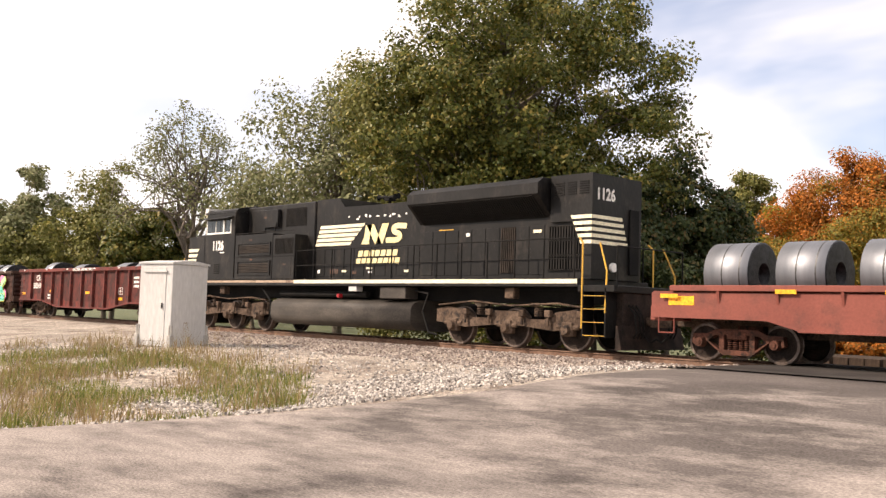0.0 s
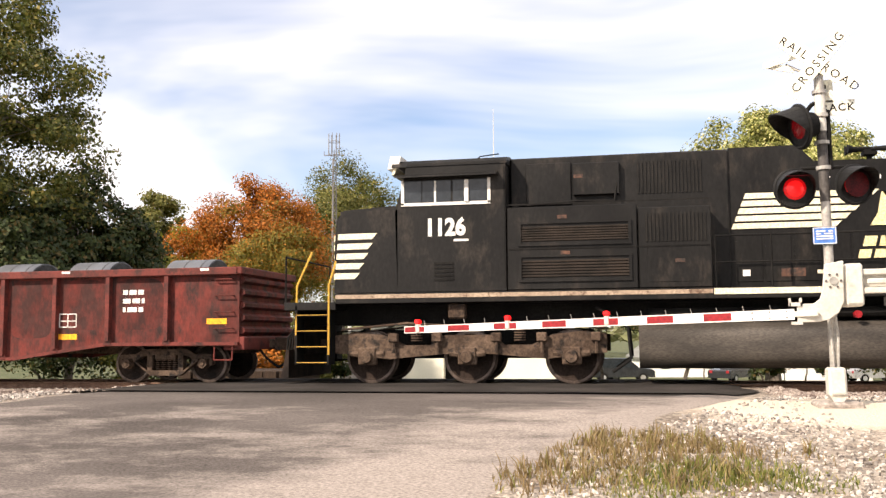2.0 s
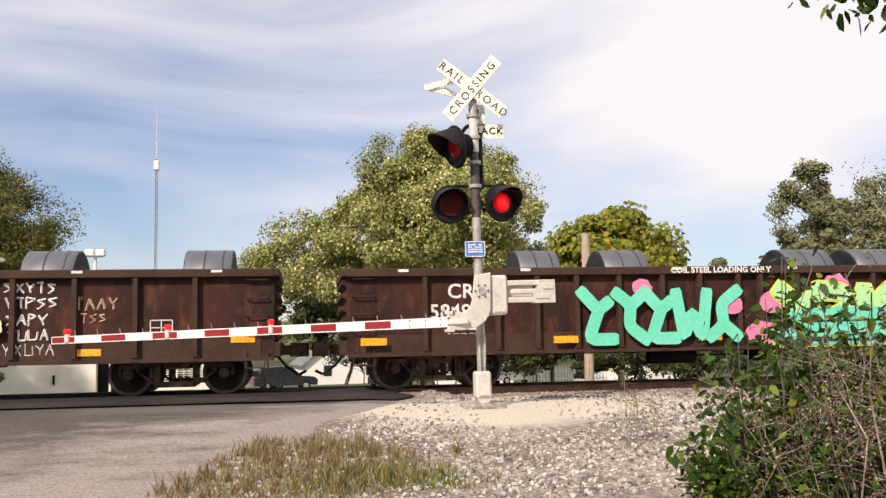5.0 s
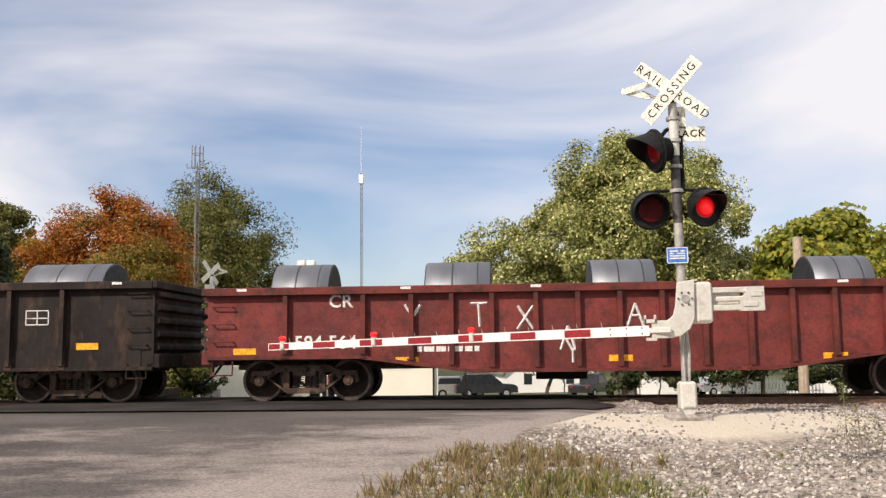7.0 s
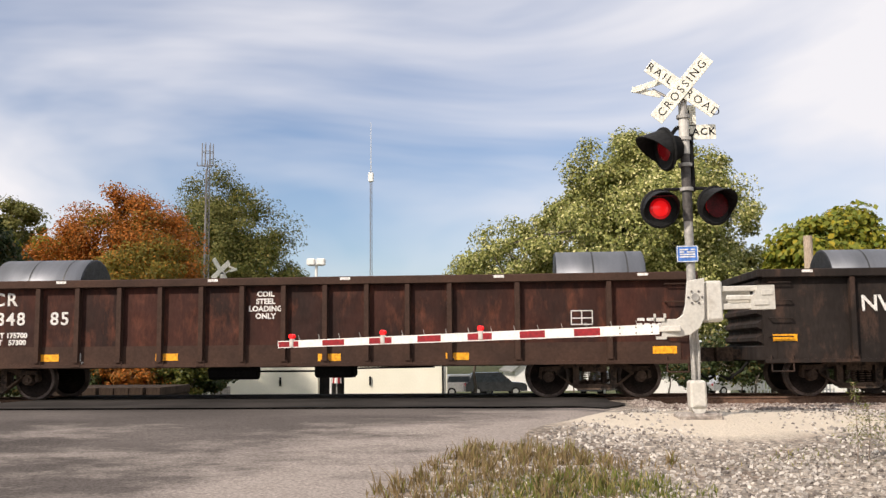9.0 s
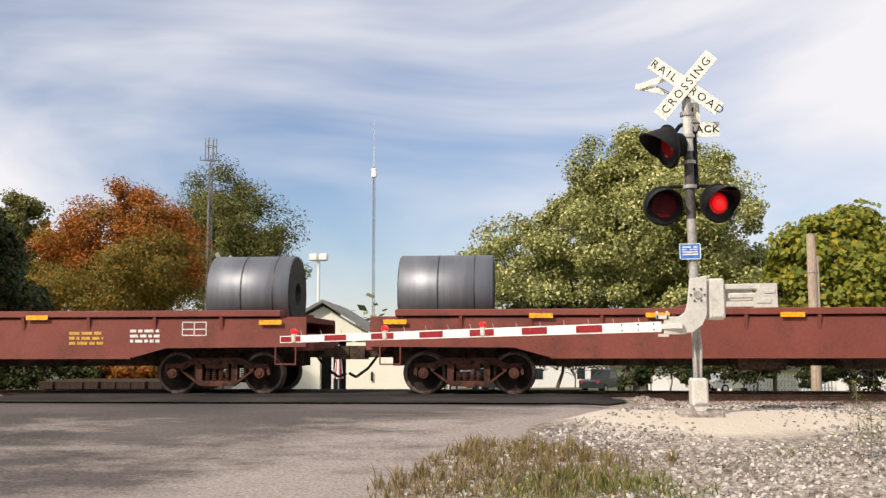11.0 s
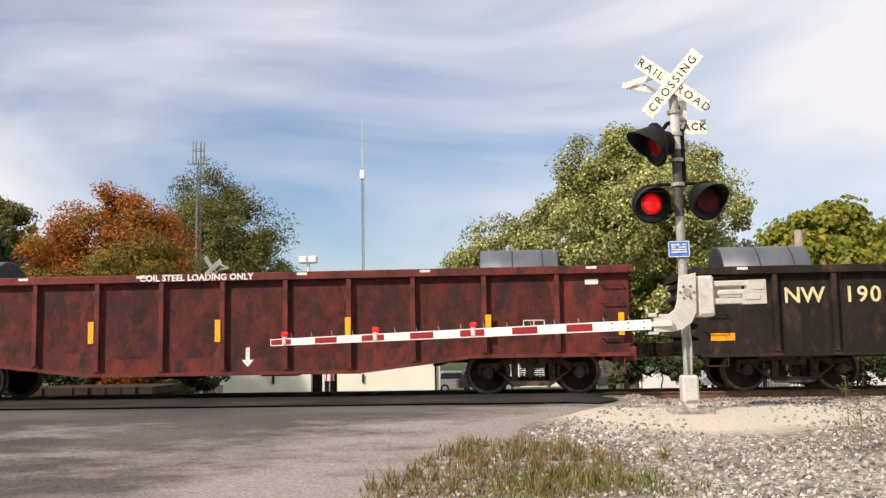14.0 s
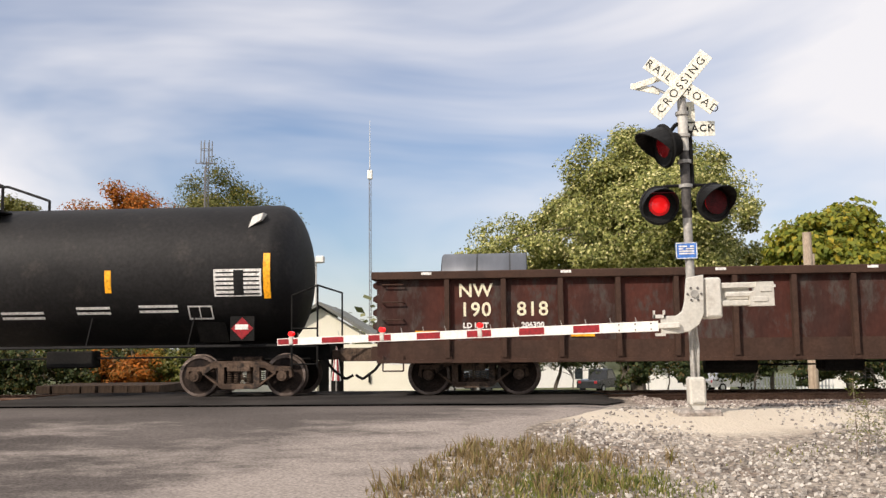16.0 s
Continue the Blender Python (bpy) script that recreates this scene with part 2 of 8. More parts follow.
M = {
    "asphalt": mat("asphalt", (0.07, 0.061, 0.056), (0.136, 0.118, 0.108), 0.95, scale=0.42, fine=46, bump=0.5, c3=(0.29, 0.252, 0.225), wear=0.6, stretch=(0.62, 1.1, 1), fine_amt=0.4, spec=0.06, blur=0.12, dust=((-0.6, -0.4, -0.5, 4.0, 0.17), (1.0, -0.45, -8.4, -5.4, 0.34), (0.0, 1.0, 12.0, 15.6, -0.2)), scuff=((0.3, 0.26, 0.23), 0.69)),
    "new_asphalt": mat("new_asphalt", (0.03, 0.027, 0.025), (0.055, 0.049, 0.045), 0.95, spec=0.05, scale=0.8, fine=50, bump=0.3, scuff=((0.15, 0.13, 0.115), 0.7)),
    "gravel": mat("gravel", (0.26, 0.23, 0.2), (0.4, 0.36, 0.32), 0.95, scale=0.5, fine=14, bump=0.8, c3=(0.17, 0.14, 0.12), wear=0.58, fine_amt=0.45),
    "stone": mat("stone", (0.19, 0.17, 0.15), (0.6, 0.55, 0.49), 0.9, island=True, c3=(0.12, 0.1, 0.09)),
    "stone_brown": mat("stone_brown", (0.17, 0.13, 0.11), (0.42, 0.36, 0.31), 0.9, island=True, c3=(0.1, 0.07, 0.06)),
    "tie": mat("tie", (0.06, 0.045, 0.035), (0.12, 0.09, 0.07), 0.9, scale=2, fine=30, stretch=(4, 1, 1)),
    "rail": mat("rail", (0.13, 0.07, 0.045), (0.2, 0.12, 0.08), 0.7, 0.3, scale=3, fine=30),
    "black_paint": mat("black_paint", (0.0055, 0.0052, 0.005), (0.0125, 0.0118, 0.011), 0.48, spec=0.22, scale=0.8, fine=18, bump=0.04, c3=(0.034, 0.028, 0.023), wear=0.62, blur=0.09, stretch=(1, 1, 0.5), dent=0.08),
    "black_matt": mat("black_matt", (0.006, 0.006, 0.006), (0.014, 0.013, 0.012), 0.8, spec=0.15, scale=1.5, fine=20),
    "grille": mat("grille", (0.008, 0.0075, 0.007), (0.02, 0.018, 0.016), 0.75, spec=0.2, scale=2, fine=40),
    "grille_dust": mat("grille_dust", (0.014, 0.0115, 0.0095), (0.036, 0.027, 0.021), 0.8, spec=0.2, scale=2, fine=40),
    "truck_dust": mat("truck_dust", (0.055, 0.037, 0.027), (0.135, 0.094, 0.068), 0.9, spec=0.15, scale=2.2, fine=22, c3=(0.03, 0.025, 0.022), wear=0.57),
    "tank_dust": mat("tank_dust", (0.032, 0.028, 0.024), (0.07, 0.06, 0.05), 0.65, spec=0.3, scale=0.9, fine=16, bump=0.05, stretch=(1, 1, 3)),
    "truck_rust": mat("truck_rust", (0.06, 0.028, 0.02), (0.12, 0.05, 0.034), 0.85, spec=0.15, scale=2.2, fine=22, c3=(0.03, 0.02, 0.016), wear=0.57),
    "wheel_steel": mat("wheel_steel", (0.07, 0.05, 0.04), (0.2, 0.155, 0.13), 0.55, 0.5, scale=4, fine=30),
    "wheel_dark": mat("wheel_dark", (0.014, 0.011, 0.01), (0.04, 0.028, 0.022), 0.85, spec=0.15, scale=3, fine=30),
    "cream": mat("cream", (0.82, 0.76, 0.55), (0.72, 0.66, 0.47), 0.55, scale=3, fine=30, bump=0.03, c3=(0.3, 0.27, 0.2), wear=0.72),
    "logo_gold": mat("logo_gold", (0.8, 0.7, 0.38), (0.72, 0.6, 0.3), 0.55, scale=3, fine=30, bump=0.03, c3=(0.3, 0.25, 0.14), wear=0.7),
    "white_paint": mat("white_paint", (0.82, 0.8, 0.75), (0.76, 0.74, 0.69), 0.6, scale=3, fine=25, bump=0.03, c3=(0.6, 0.56, 0.49), wear=0.68, fine_amt=0.12, scuff=((0.3, 0.26, 0.22), 0.71)),
    "letter_white": mat("letter_white", (0.8, 0.78, 0.74), (0.66, 0.64, 0.6), 0.7, scale=6, fine=30, c3=(0.22, 0.17, 0.14), wear=0.63),
    "yellow": mat("yellow", (0.62, 0.36, 0.04), (0.5, 0.28, 0.04), 0.55, scale=4, fine=25),
    "reflector": mat("reflector", (0.95, 0.42, 0.01), (0.85, 0.36, 0.01), 0.45, scale=3, fine=20, bump=0.02),
    "oxide_red": mat("oxide_red", (0.17, 0.03, 0.022), (0.095, 0.021, 0.016), 0.7, scale=0.9, fine=16, c3=(0.03, 0.016, 0.014), wear=0.53, blur=0.09, spec=0.25, stretch=(1.3, 1, 0.6), scuff=((0.3, 0.17, 0.14), 0.69), dent=0.5, fine_amt=0.16),
    "panel_stain": mat("panel_stain", (0.036, 0.016, 0.014), (0.052, 0.019, 0.016), 0.75, scale=1.1, fine=16, c3=(0.13, 0.025, 0.019), wear=0.54, blur=0.12, spec=0.22, stretch=(1.3, 1, 0.7), scuff=((0.26, 0.16, 0.13), 0.69), dent=0.5, fine_amt=0.16),
    "oxide_rim": mat("oxide_rim", (0.17, 0.036, 0.028), (0.1, 0.025, 0.02), 0.68, scale=1.5, fine=20, spec=0.25, c3=(0.045, 0.02, 0.017), wear=0.57, blur=0.08, scuff=((0.3, 0.17, 0.14), 0.7), fine_amt=0.16),
    "bright_oxide": mat("bright_oxide", (0.2, 0.038, 0.032), (0.13, 0.028, 0.024), 0.66, scale=1.2, fine=18, c3=(0.075, 0.024, 0.02), wear=0.57, blur=0.09, spec=0.28, scuff=((0.36, 0.2, 0.17), 0.69), dent=0.45, fine_amt=0.16),
    "flat_red": mat("flat_red", (0.225, 0.066, 0.047), (0.185, 0.052, 0.038), 0.66, scale=0.8, fine=18, c3=(0.13, 0.045, 0.034), wear=0.6, blur=0.1, spec=0.3, scuff=((0.3, 0.17, 0.13), 0.71), fine_amt=0.1),
    "brown": mat("brown", (0.06, 0.02, 0.013), (0.025, 0.0125, 0.0095), 0.74, scale=0.9, fine=16, c3=(0.105, 0.036, 0.02), wear=0.59, blur=0.08, spec=0.22, stretch=(1.3, 1, 0.5), scuff=((0.24, 0.13, 0.09), 0.7), dent=0.5, fine_amt=0.16),
    "brown_rim": mat("brown_rim", (0.045, 0.026, 0.019), (0.066, 0.036, 0.025), 0.78, spec=0.2, scale=2, fine=20, scuff=((0.2, 0.12, 0.09), 0.7), fine_amt=0.16),
    "black_car": mat("black_car", (0.015, 0.0115, 0.01), (0.026, 0.0195, 0.0165), 0.74, spec=0.2, scale=0.9, fine=16, c3=(0.075, 0.043, 0.03), wear=0.6, blur=0.08, stretch=(1.3, 1, 0.5), scuff=((0.17, 0.12, 0.09), 0.7), dent=0.5, fine_amt=0.16),
    "rust_panel": mat("rust_panel", (0.072, 0.022, 0.015), (0.04, 0.018, 0.014), 0.78, scale=0.9, fine=14, c3=(0.066, 0.052, 0.045), wear=0.57, blur=0.06, spec=0.22, stretch=(1.3, 1, 0.6), scuff=((0.2, 0.13, 0.1), 0.7), dent=0.5, fine_amt=0.16),
    "rust_orange": mat("rust_orange", (0.14, 0.06, 0.035), (0.09, 0.042, 0.028), 0.8, scale=2.5, fine=14, c3=(0.028, 0.021, 0.017), wear=0.5, blur=0.1),
    "tag_tan": mat("tag_tan", (0.55, 0.36, 0.25), (0.4, 0.25, 0.17), 0.7, scale=5, fine=24, c3=(0.12, 0.06, 0.04), wear=0.6),
    "coil_steel": mat("coil_steel", (0.14, 0.147, 0.16), (0.2, 0.208, 0.225), 0.5, 0.7, scale=0.7, fine=60, bump=0.02, stretch=(6, 1, 1), fine_amt=0.1),
    # near-black steel for coil ends and bores: shade put into the colour
    "coil_end_shade": mat("coil_end_shade", (0.02, 0.02, 0.022), (0.05, 0.05, 0.055), 0.5, 0.6, scale=8, fine=60),
    "strap": mat("strap", (0.02, 0.02, 0.02), (0.05, 0.05, 0.05), 0.5),
    "stripe_dusty": mat("stripe_dusty", (0.42, 0.32, 0.23), (0.28, 0.2, 0.14), 0.7, scale=2.5, fine=20, c3=(0.12, 0.07, 0.045), wear=0.58),
    "tank_black": mat("tank_black", (0.009, 0.0085, 0.0085), (0.016, 0.015, 0.015), 0.62, spec=0.25, scale=0.7, fine=14, bump=0.03, c3=(0.03, 0.026, 0.023), wear=0.64, blur=0.1),
    "galvanised": mat("galvanised", (0.3, 0.29, 0.27), (0.48, 0.46, 0.42), 0.55, 0.25, scale=3, fine=24, bump=0.06, c3=(0.36, 0.33, 0.29), wear=0.68, fine_amt=0.15),
    "mast_dark": mat("mast_dark", (0.06, 0.055, 0.05), (0.1, 0.09, 0.085), 0.6, 0.2, scale=3, fine=24, scuff=((0.3, 0.27, 0.24), 0.68)),
    "mast_grey": mat("mast_grey", (0.16, 0.15, 0.15), (0.25, 0.24, 0.23), 0.6, 0.3, scale=2, fine=20),
    "silver_paint": mat("silver_paint", (0.58, 0.56, 0.5), (0.66, 0.635, 0.575), 0.5, 0.15, scale=2, fine=24, bump=0.04, c3=(0.48, 0.44, 0.38), wear=0.64, blur=0.1, fine_amt=0.1, scuff=((0.25, 0.21, 0.17), 0.69)),
    "sign_white": mat("sign_white", (0.86, 0.84, 0.72), (0.8, 0.78, 0.66), 0.45, scale=5, fine=30, bump=0.02),
    "sign_black": mat("sign_black", (0.008, 0.008, 0.008), (0.016, 0.016, 0.016), 0.6, spec=0.2),
    "red_paint": mat("red_paint", (0.29, 0.007, 0.012), (0.24, 0.007, 0.011), 0.4, scale=4, fine=25, bump=0.02),
    # dark red of an unlit lens, for the discs added over the lamps
    "lamp_off_cover": mat("lamp_off_cover", (0.085, 0.004, 0.006), (0.04, 0.003, 0.004), 0.4, spec=0.15, scale=9, fine=40, bump=0.02),
    "sign_blue": mat("sign_blue", (0.06, 0.18, 0.55), (0.07, 0.2, 0.6), 0.45, scale=4, fine=20, bump=0.02),
    "grey_box": mat("grey_box", (0.47, 0.465, 0.45), (0.52, 0.515, 0.5), 0.6, scale=0.8, fine=12, bump=0.03, c3=(0.42, 0.4, 0.38), wear=0.66, stretch=(1, 1, 0.3), fine_amt=0.1),
    "building_cream": mat("building_cream", (0.86, 0.83, 0.68), (0.81, 0.78, 0.63), 0.75, scale=0.6, fine=14, bump=0.02, fine_amt=0.05),
    "roof_grey": mat("roof_grey", (0.14, 0.15, 0.13), (0.2, 0.2, 0.18), 0.8, scale=1.2, fine=20),
    "dark_wood": mat("dark_wood", (0.035, 0.024, 0.018), (0.065, 0.045, 0.032), 0.9, spec=0.15, scale=2, fine=24, stretch=(1, 1, 0.3)),
    "pole_wood": mat("pole_wood", (0.34, 0.26, 0.19), (0.45, 0.36, 0.27), 0.85, scale=2, fine=20, stretch=(4, 4, 0.4)),
    "glass": mat("glass", (0.02, 0.025, 0.03), (0.03, 0.035, 0.04), 0.08, scale=1, fine=5, bump=0.0),
    "car_silver": mat("car_silver", (0.5, 0.5, 0.5), (0.56, 0.56, 0.56), 0.3, 0.6, bump=0.0),
    "car_dark": mat("car_dark", (0.02, 0.022, 0.025), (0.03, 0.032, 0.035), 0.25, bump=0.0),
    "bark": mat("bark", (0.1, 0.08, 0.06), (0.18, 0.15, 0.12), 0.9, scale=3, fine=18, bump=0.6, stretch=(3, 3, 0.6)),
    "pale_twig": mat("pale_twig", (0.16, 0.12, 0.095), (0.42, 0.35, 0.29), 0.85, scale=4, fine=20),
    "leaf_green": mat("leaf_green", (0.052, 0.07, 0.012), (0.15, 0.15, 0.03), 0.5, island=True, c3=(0.27, 0.21, 0.05), transl=0.25),
    "leaf_olive": mat("leaf_olive", (0.115, 0.12, 0.03), (0.2, 0.195, 0.052), 0.6, island=True, c3=(0.33, 0.28, 0.09), transl=0.3),
    "leaf_willow": mat("leaf_willow", (0.12, 0.145, 0.035), (0.38, 0.375, 0.11), 0.5, island=True, c3=(0.75, 0.68, 0.32), transl=0.22),
    "leaf_yellow": mat("leaf_yellow", (0.13, 0.17, 0.025), (0.3, 0.29, 0.035), 0.55, island=True, c3=(0.45, 0.34, 0.03), transl=0.35),
    "leaf_orange": mat("leaf_orange", (0.2, 0.1, 0.02), (0.5, 0.165, 0.024), 0.6, island=True, c3=(0.6, 0.2, 0.03), transl=0.35),
    "leaf_gold": mat("leaf_gold", (0.13, 0.125, 0.024), (0.28, 0.2, 0.03), 0.6, island=True, c3=(0.45, 0.2, 0.03), transl=0.35),
    # dark foliage; also the painted-in shade inside and under the near tree
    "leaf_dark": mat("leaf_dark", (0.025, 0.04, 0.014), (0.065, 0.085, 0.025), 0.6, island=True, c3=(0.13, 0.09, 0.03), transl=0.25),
    "leaf_grey": mat("leaf_grey", (0.13, 0.145, 0.06), (0.25, 0.25, 0.12), 0.65, island=True, c3=(0.26, 0.24, 0.14), transl=0.25),
    "leaf_maroon": mat("leaf_maroon", (0.05, 0.022, 0.018), (0.1, 0.04, 0.03), 0.6, island=True, c3=(0.14, 0.07, 0.04), transl=0.25),
    "leaf_blossom": mat("leaf_blossom", (0.45, 0.32, 0.22), (0.6, 0.47, 0.36), 0.6, island=True, c3=(0.3, 0.28, 0.12), transl=0.3),
    "leaf_near": mat("leaf_near", (0.022, 0.056, 0.008), (0.078, 0.15, 0.02), 0.34, island=True, c3=(0.25, 0.27, 0.045), transl=0.4),
    "seed_head": mat("seed_head", (0.1, 0.066, 0.046), (0.23, 0.165, 0.12), 0.8, island=True, c3=(0.42, 0.33, 0.25), transl=0.15),
    "grass": mat("grass", (0.09, 0.12, 0.022), (0.24, 0.24, 0.065), 0.7, island=True, c3=(0.4, 0.32, 0.14), transl=0.3),
    "grass_dry": mat("grass_dry", (0.17, 0.12, 0.05), (0.33, 0.24, 0.125), 0.7, island=True, c3=(0.2, 0.2, 0.05), transl=0.3),
    "graf_mint": mat("graf_mint", (0.12, 0.62, 0.42), (0.16, 0.66, 0.48), 0.5, scale=2, fine=20, bump=0.03, fine_amt=0.08),
    "graf_lime": mat("graf_lime", (0.42, 0.75, 0.3), (0.36, 0.7, 0.34), 0.5, scale=2, fine=20, bump=0.03, fine_amt=0.08),
    "graf_pink": mat("graf_pink", (0.75, 0.22, 0.4), (0.68, 0.2, 0.36), 0.6, scale=3, fine=20, c3=(0.3, 0.1, 0.14), wear=0.62, fine_amt=0.08),
    "graf_rim": mat("graf_rim", (0.75, 0.68, 0.06), (0.65, 0.6, 0.08), 0.5, scale=2, fine=20, bump=0.03, fine_amt=0.08),
    "graf_cream": mat("graf_cream", (0.72, 0.7, 0.42), (0.55, 0.6, 0.3), 0.6, scale=2, fine=20, bump=0.03, c3=(0.3, 0.25, 0.15), wear=0.64, fine_amt=0.1),
    "graf_violet": mat("graf_violet", (0.03, 0.022, 0.034), (0.065, 0.05, 0.08), 0.55, scale=1.5, fine=20, c3=(0.2, 0.18, 0.24), wear=0.64, blur=0.1, fine_amt=0.1),
    "graf_grey": mat("graf_grey", (0.2, 0.19, 0.22), (0.3, 0.29, 0.33), 0.5, scale=2, fine=20),
}


# ---- mesh helpers ----
def part(name, bm, material, parent=None, label="", smooth=False):
    me = bpy.data.meshes.new(name)
    bm.to_mesh(me)
    bm.free()
    me.materials.append(M[material] if isinstance(material, str) else material)
    if smooth:
        for p in me.polygons:
            p.use_smooth = True
    ob = new(name, me)
    ob.parent = parent
    if label:
        tagged(ob, label)
    return ob


def share(ob, parent, m):
    """Another object on the same mesh, under parent at the pose m."""
    o = new(ob.name.split(".")[0], ob.data)
    o.parent = parent
    o.matrix_basis = m
    return o


def box(bm, x0, x1, y0, y1, z0, z1, bevel=0.0):
    r = bmesh.ops.create_cube(bm, size=1.0)
    for v in r["verts"]:
        v.co = Vector(((x0 + x1) / 2 + v.co.x * (x1 - x0), (y0 + y1) / 2 + v.co.y * (y1 - y0), (z0 + z1) / 2 + v.co.z * (z1 - z0)))
    if bevel:
        es = list({e for v in r["verts"] for e in v.link_edges})
        bmesh.ops.bevel(bm, geom=es, offset=bevel, segments=1, affect="EDGES")
    return bm


def B(x0, x1, y0, y1, z0, z1, bevel=0.0):
    return box(bmesh.new(), x0, x1, y0, y1, z0, z1, bevel)


def tube(bm, p0, p1, r0, r1=None, seg=10, caps=True):
    p0, p1 = Vector(p0), Vector(p1)
    d = p1 - p0
    if d.length < 1e-6:
        return bm
    q = d.to_track_quat("Z", "Y").to_matrix().to_4x4()
    bmesh.ops.create_cone(bm, cap_ends=caps, segments=seg, radius1=r0, radius2=r0 if r1 is None else r1, depth=d.length,
                          matrix=Matrix.Translation((p0 + p1) / 2) @ q)
    return bm


def T(p0, p1, r0, r1=None, seg=10):
    return tube(bmesh.new(), p0, p1, r0, r1, seg)


def path_tube(bm, pts, r, seg=6):
    for a, b in zip(pts, pts[1:]):
        tube(bm, a, b, r, r, seg)
    return bm


def prism(bm, pts, axis, a0, a1):
    """A polygon drawn in the plane across axis and pulled from a0 to a1. For axis y: points (x, z); x: (y, z); z: (x, y)."""
    def at(p, a):
        return {"y": (p[0], a, p[1]), "x": (a, p[0], p[1]), "z": (p[0], p[1], a)}[axis]
    lo = [bm.verts.new(at(p, a0)) for p in pts]
    hi = [bm.verts.new(at(p, a1)) for p in pts]
    n = len(pts)
    fs = [bm.faces.new(lo), bm.faces.new(hi[::-1])]
    for i in range(n):
        fs.append(bm.faces.new((lo[i], hi[i], hi[(i + 1) % n], lo[(i + 1) % n])))
    bmesh.ops.recalc_face_normals(bm, faces=fs)
    return bm


def P(pts, axis, a0, a1):
    return prism(bmesh.new(), pts, axis, a0, a1)


def stroke(path, half_width, y, step=0.1, tilt=0.0003):
    """A broad brush stroke along a path of (x, z), as one strip that faces -y and rises a hair along its way."""
    pts = []
    for (ax, az), (bx, bz) in zip(path, path[1:]):
        n = max(1, round(math.hypot(bx - ax, bz - az) / step))
        pts += [Vector((ax + (bx - ax) * i / n, az + (bz - az) * i / n)) for i in range(n)]
    pts.append(Vector(path[-1]))
    for _ in range(2):                               # round the corners
        pts = [pts[0]] + [(a + b * 2 + c) / 4 for a, b, c in zip(pts, pts[1:], pts[2:])] + [pts[-1]]
    first, last = (pts[0] - pts[1]).normalized() * half_width * 0.6, (pts[-1] - pts[-2]).normalized() * half_width * 0.6
    pts = [pts[0] + first] + pts + [pts[-1] + last]
    bm = bmesh.new()
    rows = []
    for i, p in enumerate(pts):
        u = (pts[min(i + 1, len(pts) - 1)] - pts[max(i - 1, 0)]).normalized()
        v = Vector((-u.y, u.x)) * half_width * (0.75 if i in (0, len(pts) - 1) else 1.0)
        rows.append((bm.verts.new((p.x - v.x, y - tilt * i, p.y - v.y)), bm.verts.new((p.x + v.x, y - tilt * i, p.y + v.y))))
    for (a, b), (c, d) in zip(rows, rows[1:]):
        bm.faces.new((a, c, d, b))
    return bm


def text_part(name, body, size, material, parent, m, label="", depth=0.004, shear=0.0, space=1.0, bold=0.0):
    cu = bpy.data.curves.new(name, "FONT")
    cu.body, cu.size, cu.extrude, cu.shear, cu.space_character = body, size, depth, shear, space
    cu.align_x, cu.align_y = "CENTER", "CENTER"
    cu.offset, cu.resolution_u = bold, 3
    tmp = bpy.data.objects.new(name + "_tmp", cu)
    me = bpy.data.meshes.new_from_object(tmp)
    bpy.data.objects.remove(tmp)
    me.materials.clear()
    me.materials.append(M[material])
    ob = new(name, me)
    ob.parent = parent
    ob.matrix_basis = m
    if label:
        tagged(ob, label)
    return ob


def thing(name, label, category, group="", m=None):
    ob = tagged(new(name), label, category, group)
    if m is not None:
        ob.matrix_basis = m
    return ob


NEAR = Matrix.Rotation(radians(90), 4, "X")          # lettering that faces -y


# ---- ground, road and track ----
def smooth01(v):
    v = max(0.0, min(1.0, v))
    return v * v * (3 - 2 * v)


def road_left(y):
    return -10.0 - 1.9 * smooth01((12 - y) / 9) - (2.5 * max(0, 4 - y))


def road_right(y):
    return 1.9 - 3.3 * smooth01((17.5 - y) / 10) - 0.25 * max(0, 8 - y)


def ground_z(x, y):
    z = -0.55 + 0.52 * smooth01((y - 6.0) / 8.5)
    off = max(smooth01((-10.5 - x) / 3.0), smooth01((x - 4.5) / 5.0))
    z -= 0.25 * off * smooth01((20 - y) / 3)
    bed = smooth01((4.2 - abs(y - TRACK_Y)) / 1.6)
    out = max(smooth01((-10.2 - x) / 0.8), smooth01((x - 2.2) / 0.8))
    z += (-0.14 - z) * bed * out
    z += (-0.055 - z) * (1 - out) * smooth01((4.6 - abs(y - TRACK_Y)) / 2.0)
    z -= 0.42 * smooth01((y - 20.9) / 2.8) + 0.045 * max(0.0, min(70.0, y - 27.0))
    return z


def grid_mesh(name, xs, ys, zf, material):
    verts = [(x, y, zf(x, y)) for y in ys for x in xs]
    w = len(xs)
    faces = [(j * w + i, j * w + i + 1, (j + 1) * w + i + 1, (j + 1) * w + i) for j in range(len(ys) - 1) for i in range(w - 1)]
    me = bpy.data.meshes.new(name)
    me.from_pydata(verts, [], faces)
    me.materials.append(M[material])
    for p in me.polygons:
        p.use_smooth = True
    return new(name, me)


def span(a, b, step):
    n = max(1, round((b - a) / step))
    return [a + (b - a) * i / n for i in range(n + 1)]


